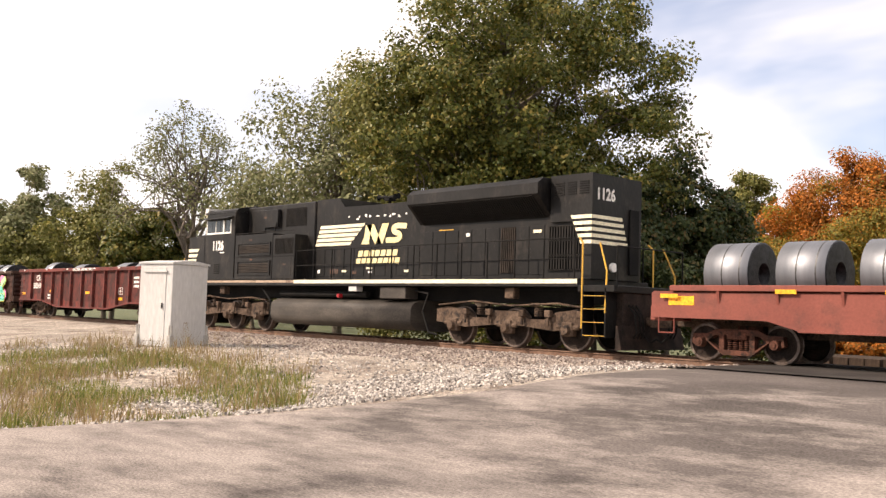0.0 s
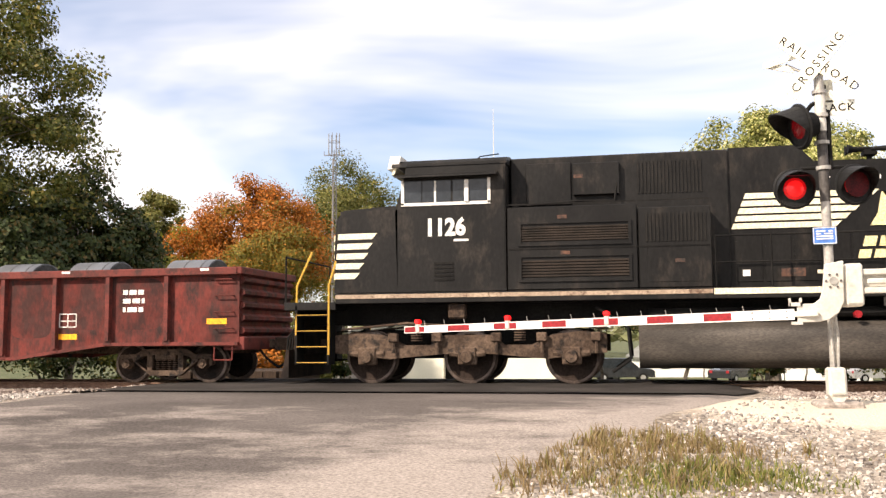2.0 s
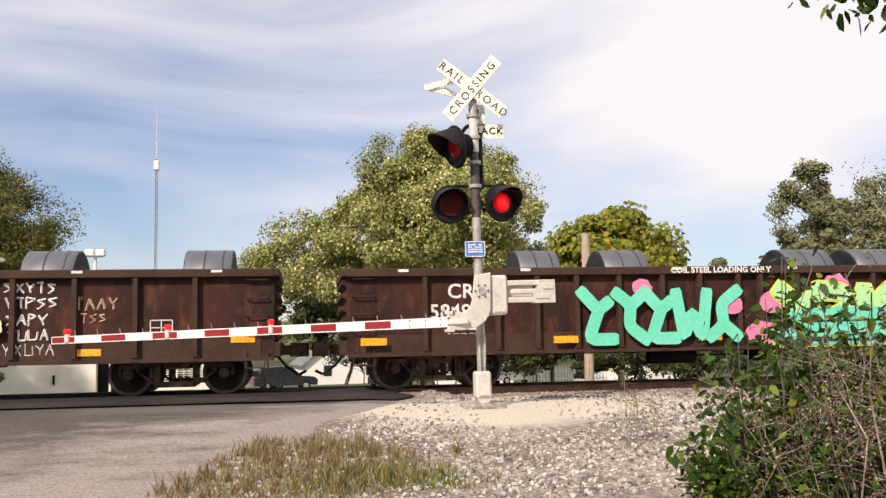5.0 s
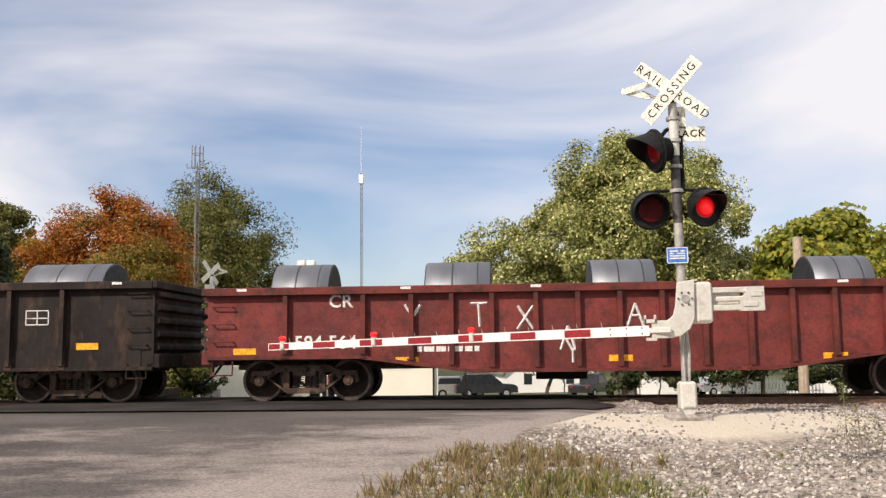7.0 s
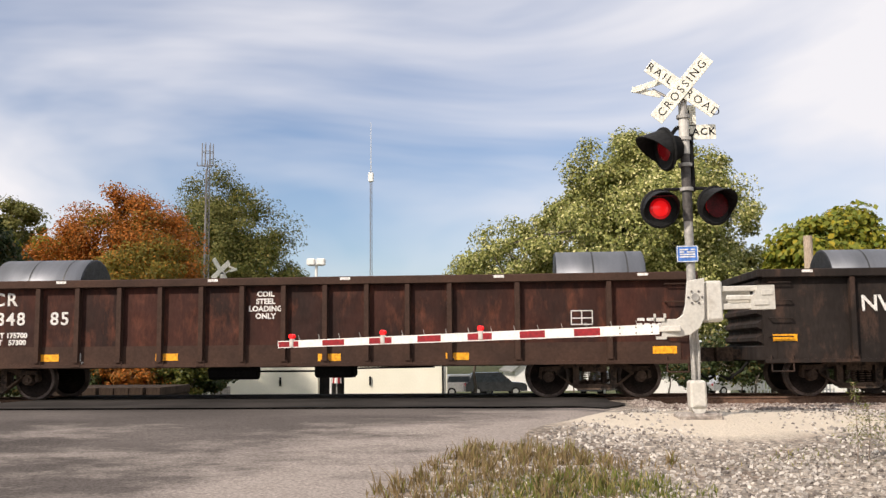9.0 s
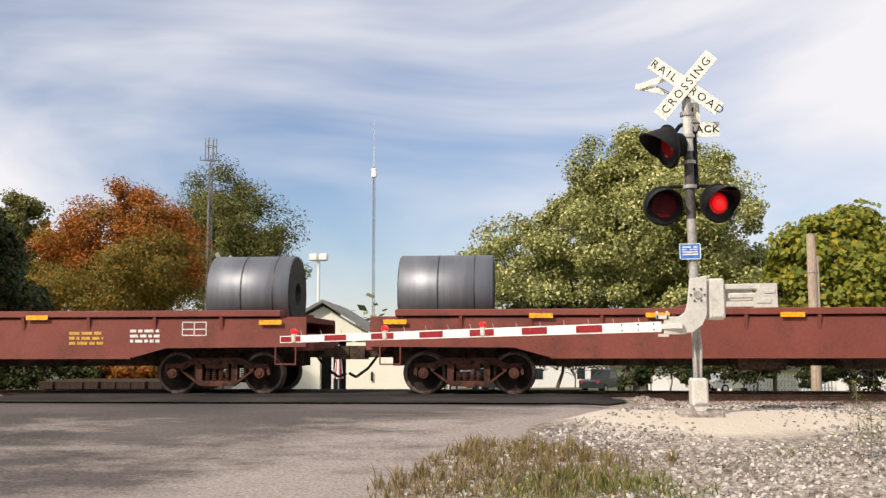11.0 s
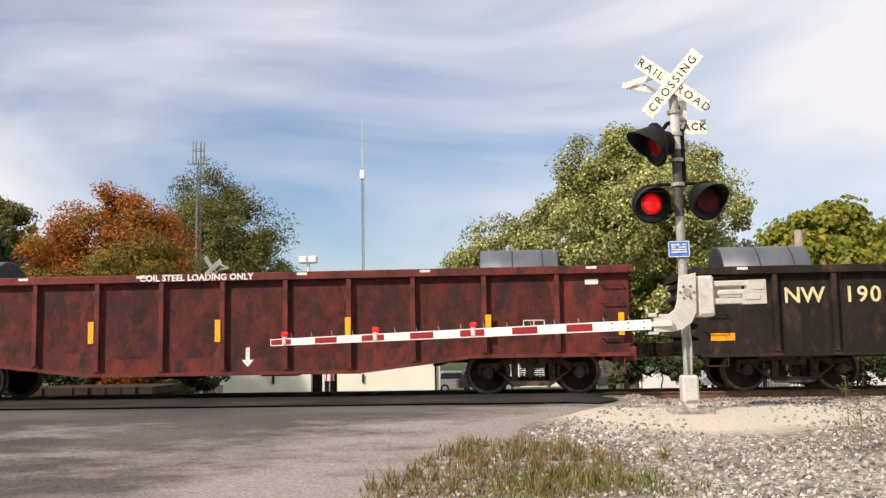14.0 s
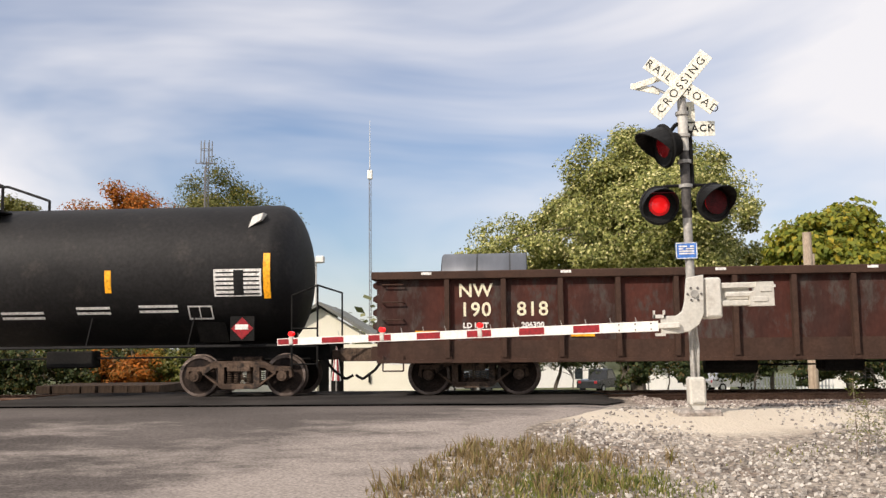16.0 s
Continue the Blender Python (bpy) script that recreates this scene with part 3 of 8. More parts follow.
def ground_material():
    """Pale gravel near the track, dry grassy soil further off."""
    m = mat("ground_soil", (0.21, 0.175, 0.14), (0.36, 0.31, 0.255), 0.95, scale=0.45, fine=11, bump=0.9, c3=(0.17, 0.13, 0.1), wear=0.56, fine_amt=0.45)
    n, l = m.node_tree.nodes, m.node_tree.links
    bsdf = n["Principled BSDF"]
    src = bsdf.inputs["Base Color"].links[0].from_socket
    tcd = n.new("ShaderNodeTexCoord")
    sep = n.new("ShaderNodeSeparateXYZ")
    l.new(tcd.outputs["Object"], sep.inputs["Vector"])
    far = n.new("ShaderNodeMapRange")
    far.inputs["From Min"].default_value, far.inputs["From Max"].default_value = 24.0, 26.0
    l.new(sep.outputs["Y"], far.inputs["Value"])
    no = n.new("ShaderNodeTexNoise")
    no.inputs["Scale"].default_value, no.inputs["Detail"].default_value = 0.6, 6.0
    l.new(tcd.outputs["Object"], no.inputs["Vector"])
    gr = n.new("ShaderNodeValToRGB")
    gr.color_ramp.elements[0].color, gr.color_ramp.elements[1].color = (0.035, 0.055, 0.013, 1), (0.12, 0.115, 0.045, 1)
    gr.color_ramp.elements[0].position, gr.color_ramp.elements[1].position = 0.35, 0.7
    l.new(no.outputs["Fac"], gr.inputs["Fac"])
    mx = n.new("ShaderNodeMix")
    mx.data_type = "RGBA"
    l.new(far.outputs["Result"], mx.inputs["Factor"])
    l.new(src, mx.inputs["A"])
    l.new(gr.outputs["Color"], mx.inputs["B"])
    # small stones of differing greys pressed into the soil
    vor = n.new("ShaderNodeTexVoronoi")
    vor.inputs["Scale"].default_value = 26.0
    l.new(tcd.outputs["Object"], vor.inputs["Vector"])
    vs2 = n.new("ShaderNodeSeparateColor")
    l.new(vor.outputs["Color"], vs2.inputs["Color"])
    vr = n.new("ShaderNodeMapRange")
    vr.inputs["To Min"].default_value, vr.inputs["To Max"].default_value = 0.6, 1.4
    l.new(vs2.outputs["Red"], vr.inputs["Value"])
    vm = n.new("ShaderNodeVectorMath")
    vm.operation = "SCALE"
    l.new(src, vm.inputs["Vector"])
    l.new(vr.outputs["Result"], vm.inputs["Scale"])
    l.new(vm.outputs["Vector"], mx.inputs["A"])
    vb = n.new("ShaderNodeBump")
    vb.inputs["Strength"].default_value, vb.inputs["Distance"].default_value, vb.invert = 0.8, 0.02, True
    l.new(vor.outputs["Distance"], vb.inputs["Height"])
    l.new(vb.outputs["Normal"], bsdf.inputs["Normal"].links[0].from_node.inputs["Normal"])
    # a spread of fine pale sand round the signal's foot
    pos = n.new("ShaderNodeVectorMath")
    pos.operation = "SUBTRACT"
    l.new(tcd.outputs["Object"], pos.inputs[0])
    pos.inputs[1].default_value = (3.0, 13.7, 0.0)
    sq = n.new("ShaderNodeVectorMath")
    sq.operation = "MULTIPLY"
    l.new(pos.outputs["Vector"], sq.inputs[0])
    sq.inputs[1].default_value = (0.34, 0.62, 0.0)
    ln = n.new("ShaderNodeVectorMath")
    ln.operation = "LENGTH"
    l.new(sq.outputs["Vector"], ln.inputs[0])
    jit = n.new("ShaderNodeMath")
    jit.operation = "MULTIPLY_ADD"
    l.new(no.outputs["Fac"], jit.inputs[0])
    jit.inputs[1].default_value = 1.3
    l.new(ln.outputs["Value"], jit.inputs[2])
    sd = n.new("ShaderNodeMapRange")
    sd.inputs["From Min"].default_value, sd.inputs["From Max"].default_value = 1.45, 1.9
    sd.inputs["To Min"].default_value, sd.inputs["To Max"].default_value = 0.85, 0.0
    l.new(jit.outputs["Value"], sd.inputs["Value"])
    mx2 = n.new("ShaderNodeMix")
    mx2.data_type = "RGBA"
    l.new(sd.outputs["Result"], mx2.inputs["Factor"])
    l.new(mx.outputs["Result"], mx2.inputs["A"])
    mx2.inputs["B"].default_value = (0.62, 0.54, 0.43, 1)
    l.new(mx2.outputs["Result"], bsdf.inputs["Base Color"])
    return m


M["ground"] = ground_material()
gx = [-1800, -600, -250, -120, -80] + span(-60, -12, 1.0) + span(-11.5, 4, 0.5) + span(4.5, 16, 0.6) + span(17, 50, 1.5) + [80, 120, 250, 600, 1800]
gy = [-900, -300, -100, -40, -20] + span(-10, 5, 1.0) + span(5.5, 27, 0.4) + span(28, 50, 2) + [60, 70, 85, 97, 120, 250, 600, 1800]
ground = tagged(grid_mesh("ground", gx, gy, ground_z, "ground"), "gravelly ground with dry grass beyond the track", "ground", kind="structure")


def strip(name, y0, y1, left, right, lift, material, n=14, label="", category=""):
    ys = span(y0, y1, 0.4)
    verts, faces = [], []
    for y in ys:
        a, b = left(y), right(y)
        for i in range(n + 1):
            x = a + (b - a) * i / n
            edge = 0.03 if i in (0, n) else 0.0
            verts.append((x, y, ground_z(x, y) + lift - edge))
    for j in range(len(ys) - 1):
        for i in range(n):
            k = j * (n + 1) + i
            faces.append((k, k + 1, k + n + 2, k + n + 1))
    me = bpy.data.meshes.new(name)
    me.from_pydata(verts, [], faces)
    me.materials.append(M[material])
    for p in me.polygons:
        p.use_smooth = True
    return tagged(new(name, me), label, category, kind="structure")


def ragged(f, amp, seed):
    return lambda y: f(y) + amp * (noise.noise((y * 0.9, seed, 0)) + 0.5 * noise.noise((y * 3.1, seed, 4)))


strip("road", -12, 15.8, ragged(road_left, 0.25, 3), ragged(road_right, 0.22, 9), 0.03, "asphalt", 24, "worn grey asphalt road with pale patches", "road")
strip("road", 15.6, 23.4, lambda y: -10.4 + 0.05 * (y - 16), lambda y: 1.85 + 0.12 * math.sin(y * 3) - 0.5 * max(0.0, 16.4 - y), 0.06, "new_asphalt", 24,
      "fresh black asphalt apron over the level crossing", "road")
strip("road", 23.0, 60, lambda y: -9.0, lambda y: -1.0, 0.06, "asphalt", 10, "grey asphalt road beyond the crossing", "road")

track = tagged(new("railway_track"), "single railway track with rusty rails on timber ties", "track", kind="structure")
for side in (-0.755, 0.755):
    y = TRACK_Y + side
    prof = [(y - 0.07, -0.17), (y + 0.07, -0.17), (y + 0.07, -0.155), (y + 0.012, -0.135), (y + 0.012, -0.04), (y + 0.036, -0.03), (y + 0.036, 0.0),
            (y - 0.036, 0.0), (y - 0.036, -0.03), (y - 0.012, -0.04), (y - 0.012, -0.135), (y - 0.07, -0.155)]
    part("rail", P(prof, "x", -420, 420), "rail", track)
tie_mesh = None
for k in range(-95, 75):
    x = k * 0.5
    if -10.3 < x < 2.0:
        continue
    if tie_mesh is None:
        tie_mesh = part("tie", B(-0.11, 0.11, -1.3, 1.3, -0.26, -0.165, 0.01), "tie", track)
        tie_mesh.matrix_basis = pose(x, TRACK_Y, 0)
    else:
        share(tie_mesh, track, pose(x, TRACK_Y, 0, 0, 0, random.uniform(-1.5, 1.5)))


def stones(name, spots, label, material="stone"):
    """Loose stones as one body of small faceted lumps. spots: (x, y, z, size)."""
    base = np.array([(-1, -1, -1), (1, -1, -1), (1, 1, -1), (-1, 1, -1), (-0.8, -0.8, 1), (0.8, -0.8, 1), (0.8, 0.8, 1), (-0.8, 0.8, 1)], float) * 0.62
    quad = np.array([(0, 3, 2, 1), (4, 5, 6, 7), (0, 1, 5, 4), (1, 2, 6, 5), (2, 3, 7, 6), (3, 0, 4, 7)])
    rng = np.random.default_rng(5)
    n, at = len(spots), np.array(spots)
    v = base[None] * rng.uniform(0.55, 1.3, (n, 8, 3)) * np.stack([np.ones(n), rng.uniform(0.6, 1, n), rng.uniform(0.4, 0.85, n)], 1)[:, None]
    q = rng.normal(size=(n, 4)) * np.array([1.0, 0.3, 0.3, 1.0])        # mostly turned about z, tipped a little
    q /= np.linalg.norm(q, axis=1, keepdims=True)
    w, u = q[:, None, :1], np.broadcast_to(q[:, None, 1:], v.shape)
    v = v + 2 * np.cross(u, np.cross(u, v) + w * v)
    v = v * at[:, None, 3:4] + at[:, None, :3] + np.array([0, 0, 0.15]) * at[:, None, 3:4]
    vs, fs = [v.reshape(-1, 3)], [(quad[None] + 8 * np.arange(n)[:, None, None]).reshape(-1, 4)]
    me = bpy.data.meshes.new(name)
    me.from_pydata(np.concatenate(vs).tolist(), [], np.concatenate(fs).tolist())
    me.materials.append(M[material])
    return tagged(new(name, me), label, "gravel", kind="stuff")


def scatter(n, x0, x1, y0, y1, size, keep, rng):
    out = []
    for _ in range(n):
        x, y = rng.uniform(x0, x1), rng.uniform(y0, y1)
        if keep(x, y):
            out.append((x, y, ground_z(x, y), rng.uniform(*size)))
    return out


rng = random.Random(11)
def off_road(x, y):
    return (x < road_left(y) - 0.1 - 0.4 * rng.random() or x > road_right(y) + 0.1 + 0.5 * rng.random()) and not (-10.3 < x < 2.1 and y > 15.4)
spots = scatter(13000, 1.5, 15, 15.4, 18.7, (0.02, 0.055), off_road, rng) + scatter(9000, -32, -10, 15.0, 18.7, (0.02, 0.06), off_road, rng)
stones("ballast", spots, "grey-brown crushed stone ballast beside the rails", "stone_brown")
spots = scatter(36000, -1.5, 14, 8.3, 16, (0.012, 0.044), lambda x, y: off_road(x, y) and (noise.noise((x * 0.5, y * 0.5, 2)) + 0.5 > rng.random() * 0.8) and (math.hypot((x - 3.0) * 0.34, (y - 13.7) * 0.62) > 0.75 + 0.35 * noise.noise((x, y, 5)) or rng.random() < 0.16), rng)
spots += scatter(12000, -30, -9, 4.0, 16, (0.015, 0.06), lambda x, y: off_road(x, y) and (noise.noise((x * 0.4, y * 0.4, 7)) + 0.5 > rng.random()), rng)
spots += scatter(20000, -15.5, -9.5, 7.0, 16.4, (0.016, 0.055), lambda x, y: off_road(x, y) and x > road_left(y) - 4.2 and noise.noise((x * 0.5, y * 0.5, 4)) + 0.75 > rng.random() * 1.1, rng)
spots += scatter(700, -11, 1.5, 8, 16, (0.008, 0.02), lambda x, y: road_left(y) < x < road_right(y), rng)
stones("gravel", spots, "pale loose gravel beside the road")


# ---- train ----
MOVERS = []      # things that ride with the train: object, its place along the train, its pose there
WHEELS = []      # wheelsets: object, place on its bogie, radius


def ride(ob, s, x=0.0, y=0.0, z=0.0):
    MOVERS.append((ob, s + x, y, z))
    ob.matrix_basis = pose(s + x, TRACK_Y + y, z)


def lathe(bm, prof, seg=28, axis="y", centre=(0, 0, 0)):
    """A body of revolution about the y axis: prof is a list of (y, radius)."""
    rings = []
    for y, r in prof:
        rings.append([bm.verts.new((centre[0] + r * math.cos(2 * math.pi * i / seg), centre[1] + y, centre[2] + r * math.sin(2 * math.pi * i / seg))) for i in range(seg)])
    for a, b in zip(rings, rings[1:]):
        for i in range(seg):
            bm.faces.new((a[i], a[(i + 1) % seg], b[(i + 1) % seg], b[i]))
    bm.faces.new(rings[0][::-1])
    bm.faces.new(rings[-1])
    bmesh.ops.recalc_face_normals(bm, faces=bm.faces)
    return bm


def wheelset_mesh(r):
    bm = bmesh.new()
    prof = [(0.07, 0.16), (0.065, r - 0.1), (0.085, r - 0.06), (0.08, r - 0.005), (-0.035, r + 0.002), (-0.05, r + 0.028), (-0.065, r - 0.06), (-0.02, r - 0.1), (-0.03, 0.16)]
    for s in (-1, 1):
        lathe(bm, [(s * (0.755 + o), q) for o, q in prof], 28)
    lathe(bm, [(-1.02, 0.075), (1.02, 0.075)], 12)
    for a in range(3):      # core holes, seen as dark marks on the plate
        for s in (-1, 1):
            c = (0.62 * r * math.cos(a * 2.094), 0, 0.62 * r * math.sin(a * 2.094))
            lathe(bm, [(0.78 * s, 0.03), (0.84 * s, 0.03)], 8, centre=c)
    return bm


WHEEL_DATA = {}


def wheelset(parent, x, r):
    if r not in WHEEL_DATA:
        ob = part("wheelset", wheelset_mesh(r), "wheel_dark", parent)
        me = ob.data
        me.materials.append(M["wheel_steel"])
        for p in me.polygons:
            c = p.center
            rad = math.hypot(c.x, c.z)
            if rad > r - 0.045:
                p.material_index = 1
        WHEEL_DATA[r] = me
    else:
        ob = new("wheelset", WHEEL_DATA[r])
        ob.parent = parent
    ob.matrix_basis = pose(x, 0, r)
    WHEELS.append((ob, x, r))
    return ob


FRAME_DATA = {}


def bogie(parent, x, wheelbase=1.78, r=0.42, material="truck_dust"):
    """A three-piece freight bogie."""
    b = new("bogie")
    b.parent = parent
    b.matrix_basis = pose(x, 0, 0)
    h = wheelbase / 2
    for s in (-1, 1):
        key = ("side", s, material)
        if key not in FRAME_DATA:
            y0, y1 = s * 0.93, s * 1.09
            bm = bmesh.new()
            prism(bm, [(-h - 0.2, 0.4), (-h - 0.17, 0.6), (-h + 0.2, 0.62), (-0.5, 0.72), (0.5, 0.72), (h - 0.2, 0.62), (h + 0.17, 0.6), (h + 0.2, 0.4),
                       (h + 0.13, 0.36), (h + 0.13, 0.52), (h - 0.13, 0.52), (h - 0.15, 0.44), (0.52, 0.58), (0.3, 0.6), (-0.3, 0.6), (-0.52, 0.58), (-h + 0.15, 0.44), (-h + 0.13, 0.52), (-h - 0.13, 0.52), (-h - 0.13, 0.36)], "y", y0, y1)
            prism(bm, [(-h + 0.14, 0.5), (-h + 0.2, 0.42), (-0.34, 0.16), (0.34, 0.16), (h - 0.2, 0.42), (h - 0.14, 0.5), (0.42, 0.27), (-0.42, 0.27)], "y", y0, y1)
            for c in (-0.36, 0.36):
                box(bm, c - 0.06, c + 0.06, min(y0, y1), max(y0, y1), 0.2, 0.66)
            FRAME_DATA[key] = part("side_frame", bm, material, b, "cast steel side frame")
            bm = bmesh.new()
            for c in (-0.2, -0.07, 0.07, 0.2):
                for k in range(6):
                    lathe_z(bm, (c, s * 1.0, 0.29 + k * 0.045), 0.055, 0.02)
            FRAME_DATA[key + ("s",)] = part("spring_nest", bm, material, b)
            for c, q in ((-h, "c"), (h, "d")):
                bm = T((c, s * 1.0, r), (c, s * 1.17, r), 0.12, 0.1, 14)
                tube(bm, (c, s * 1.17, r), (c, s * 1.19, r), 0.05, 0.05, 8)
                FRAME_DATA[key + (q,)] = part("bearing_cap", bm, material, b)
        else:
            for k in (key, key + ("s",), key + ("c",), key + ("d",)):
                share(FRAME_DATA[k], b, Matrix.Identity(4))
    key = ("bolster", material)
    if key not in FRAME_DATA:
        bm = B(-0.24, 0.24, -1.1, 1.1, 0.5, 0.68, 0.02)
        box(bm, -0.3, 0.3, -0.5, 0.5, 0.6, 0.8)
        FRAME_DATA[key] = part("bolster", bm, material, b)
    else:
        share(FRAME_DATA[key], b, Matrix.Identity(4))
    for c in (-h, h):
        wheelset(b, c, r)
    return b


def lathe_z(bm, c, r, hgt):
    tube(bm, (c[0], c[1], c[2]), (c[0], c[1], c[2] + hgt), r, r, 8)


def couplers(parent, half, material="truck_dust"):
    for s in (-1, 1):
        bm = bmesh.new()
        box(bm, min(s * (half - 0.5), s * (half + 0.42)), max(s * (half - 0.5), s * (half + 0.42)), -0.1, 0.1, 0.72, 0.92, 0.02)
        x = s * (half + 0.42)
        prism(bm, [(x - 0.12 * s, -0.22), (x + 0.2 * s, -0.2), (x + 0.24 * s, -0.02), (x + 0.06 * s, 0.04), (x + 0.2 * s, 0.16), (x + 0.1 * s, 0.22), (x - 0.15 * s, 0.14)], "z", 0.68, 0.96)
        part("coupler", bm, material, parent, "rusty cast knuckle coupler")
        bm = bmesh.new()
        path_tube(bm, [(s * half, -0.45, 0.75), (s * (half + 0.2), -0.42, 0.5), (s * (half + 0.45), -0.4, 0.32), (s * (half + 0.6), -0.38, 0.4)], 0.028)
        part("brake_hose", bm, "black_matt", parent)


def reflectors(parent, places, y=-1.605, z=0.85, w=0.45, hgt=0.11, vertical=False):
    for x, zz in places:
        a, b2 = (w, hgt) if not vertical else (hgt, w)
        part("reflector", B(x - a / 2, x + a / 2, y - 0.004, y, zz - b2 / 2, zz + b2 / 2), "reflector", parent, "yellow reflective marker")


def bars(parent, x, z, w, hgt, rows, y=-1.6, material="letter_white", seed=1):
    """Small print too fine to read, as plain bars."""
    rr = random.Random(seed)
    bm = bmesh.new()
    for i in range(rows):
        zz = z + hgt / 2 - (i + 0.5) * hgt / rows
        t = hgt / rows * 0.28
        x0 = x - w / 2
        while x0 < x + w / 2 - 0.02:
            ln = min(rr.uniform(0.06, 0.25), x + w / 2 - x0)
            box(bm, x0, x0 + ln, y - 0.004, y, zz - t, zz + t)
            x0 += ln + 0.04
    part("small_print", bm, material, parent, "small painted data lines")


def gondola(s0, s1, top, belly, end_z, ribs, body, rim, rib_mat, label, fish=0.0, y_out=1.58):
    """A mill gondola with outside ribs. s0, s1: its ends along the train."""
    half, s = (s1 - s0) / 2, (s0 + s1) / 2
    car = thing("gondola_car", label, "gondola car", "freight cars of the train")
    ride(car, s)
    ys = y_out - 0.14
    for sd, nm in ((-1, "side_wall"), (1, "side_wall")):
        pts = [(-half, end_z), (-half, top), (half, top), (half, end_z)]
        if fish:
            pts += [(half - 3.0, end_z), (half - 5.2, belly), (-half + 5.2, belly), (-half + 3.0, end_z)]
        else:
            pts += [(half - 0.2, belly), (-half + 0.2, belly)]
        part(nm, P(pts, "y", sd * ys, sd * (ys + 0.02)), body, car)
        bm = B(-half, half, sd * ys if sd > 0 else -y_out - 0.02, y_out + 0.02 if sd > 0 else -ys, top - 0.16, top, 0.015)
        part("top_chord", bm, rim, car, "dented steel top rail")
        pts = [(x, z) for x, z in ([(-half, end_z), (-half + 3.0, end_z), (-half + 5.2, belly), (half - 5.2, belly), (half - 3.0, end_z), (half, end_z)] if fish else [(-half, belly), (half, belly)])]
        bm = bmesh.new()
        for (xa, za), (xb, zb) in zip(pts, pts[1:]):
            prism(bm, [(xa, za), (xb, zb), (xb, zb + 0.07), (xa, za + 0.07)], "y", sd * (ys + 0.02), sd * (ys + 0.1))
        part("bottom_sill", bm, rim, car)
        if not fish:
            part("lower_plate", B(-half + 0.25, half - 0.25, min(sd * (ys + 0.02), sd * (ys + 0.035)), max(sd * (ys + 0.02), sd * (ys + 0.035)), belly + 0.07, belly + 0.42), rim, car)
    if body == "oxide_red":                          # the plate between two ribs is stained dark in its middle
        for xa, xb in zip(ribs, ribs[1:]):
            f = max(0.0, min(1.0, (half - max(abs(xa), abs(xb)) - 3.0) / 2.2)) if fish else 1.0
            zb = end_z + (belly - end_z) * f + 0.34
            xm, zm, hx, hz = (xa + xb) / 2, (zb + top - 0.2) / 2, (xb - xa) / 2 - 0.1, (top - 0.2 - zb) / 2
            if hx > 0.25:
                ring = [(xm + hx * math.copysign(abs(math.cos(a)) ** 0.45, math.cos(a)), zm + hz * math.copysign(abs(math.sin(a)) ** 0.45, math.sin(a))) for a in [math.pi * (k + 0.5) / 14 for k in range(28)]]
                part("stained_panel", P(ring, "y", -ys - 0.0212, -ys - 0.019), "panel_stain", car, "dark rust-stained side panel")
    proto = {}
    for sd in (-1, 1):
        for x in ribs:
            f = (half - abs(x) - 3.0) / 2.2
            zb = end_z + (belly - end_z) * max(0.0, min(1.0, f)) if fish else belly
            k = (sd, round(zb, 2))
            if k not in proto:
                y0, y1 = sorted((sd * (ys + 0.02), sd * y_out))
                bm = bmesh.new()
                prism(bm, [(-0.055, sd * (ys + 0.018)), (-0.045, sd * y_out), (0.045, sd * y_out), (0.055, sd * (ys + 0.018))], "z", zb + 0.1, top - 0.15)
                box(bm, -0.08, 0.08, *sorted((sd * (ys + 0.03), sd * (y_out - 0.03))), zb + 0.02, zb + 0.13)
                proto[k] = part("rib", bm, rib_mat, car)
                proto[k].matrix_basis = pose(x, 0, 0)
            else:
                share(proto[k], car, pose(x, 0, 0))
    for sd in (-1, 1):
        x0, x1 = sorted((sd * half, sd * (half - 0.03)))
        part("end_wall", B(x0, x1, -ys, ys, end_z, top), body, car)
        for k in range(5):
            z = end_z + 0.22 + k * (top - end_z - 0.3) / 5
            bm = P([(sd * half, z), (sd * (half + 0.09), z + 0.05), (sd * (half + 0.09), z + 0.12), (sd * half, z + 0.18)], "y", -ys + 0.05, ys - 0.05)
            part("end_corrugation", bm, body, car)
        x0, x1 = sorted((sd * (half + 0.1), sd * (half - 0.06)))
        part("end_chord", B(x0, x1, -y_out, y_out, top - 0.15, top + 0.003, 0.015), rim, car)
        x0, x1 = sorted((sd * (half + 0.12), sd * (half - 0.35)))
        part("end_sill", B(x0, x1, -1.45, 1.45, end_z - 0.1, end_z + 0.18, 0.015), rim, car)
        for yy in (-1,):
            xa, xb = sd * (half - 0.12), sd * (half - 0.52)
            for k in range(4):
                z = end_z + 0.35 + k * 0.34
                part("grab_iron", path_tube(bmesh.new(), [(xa, yy * ys, z), (xa, yy * (ys + 0.11), z), (xb, yy * (ys + 0.11), z), (xb, yy * ys, z)], 0.014, 5), rim, car)
            bm = bmesh.new()
            path_tube(bm, [(xa, yy * 1.5, end_z), (xa, yy * 1.52, end_z - 0.3), (xb, yy * 1.52, end_z - 0.3), (xb, yy * 1.5, end_z)], 0.016, 5)
            part("sill_step", bm, rim, car)
    for k in range(6):
        x = -half + 0.9 + k * (2 * half - 1.8) / 5 + 0.2 * math.sin(k * 3 + s)
        part("rim_mark", B(x - 0.1, x + 0.1, -y_out - 0.024, -y_out - 0.02, top - 0.07, top - 0.02), "letter_white", car)
    part("floor", B(-half + 0.03, half - 0.03, -ys, ys, end_z - 0.02, end_z + 0.05), "rust_panel", car)
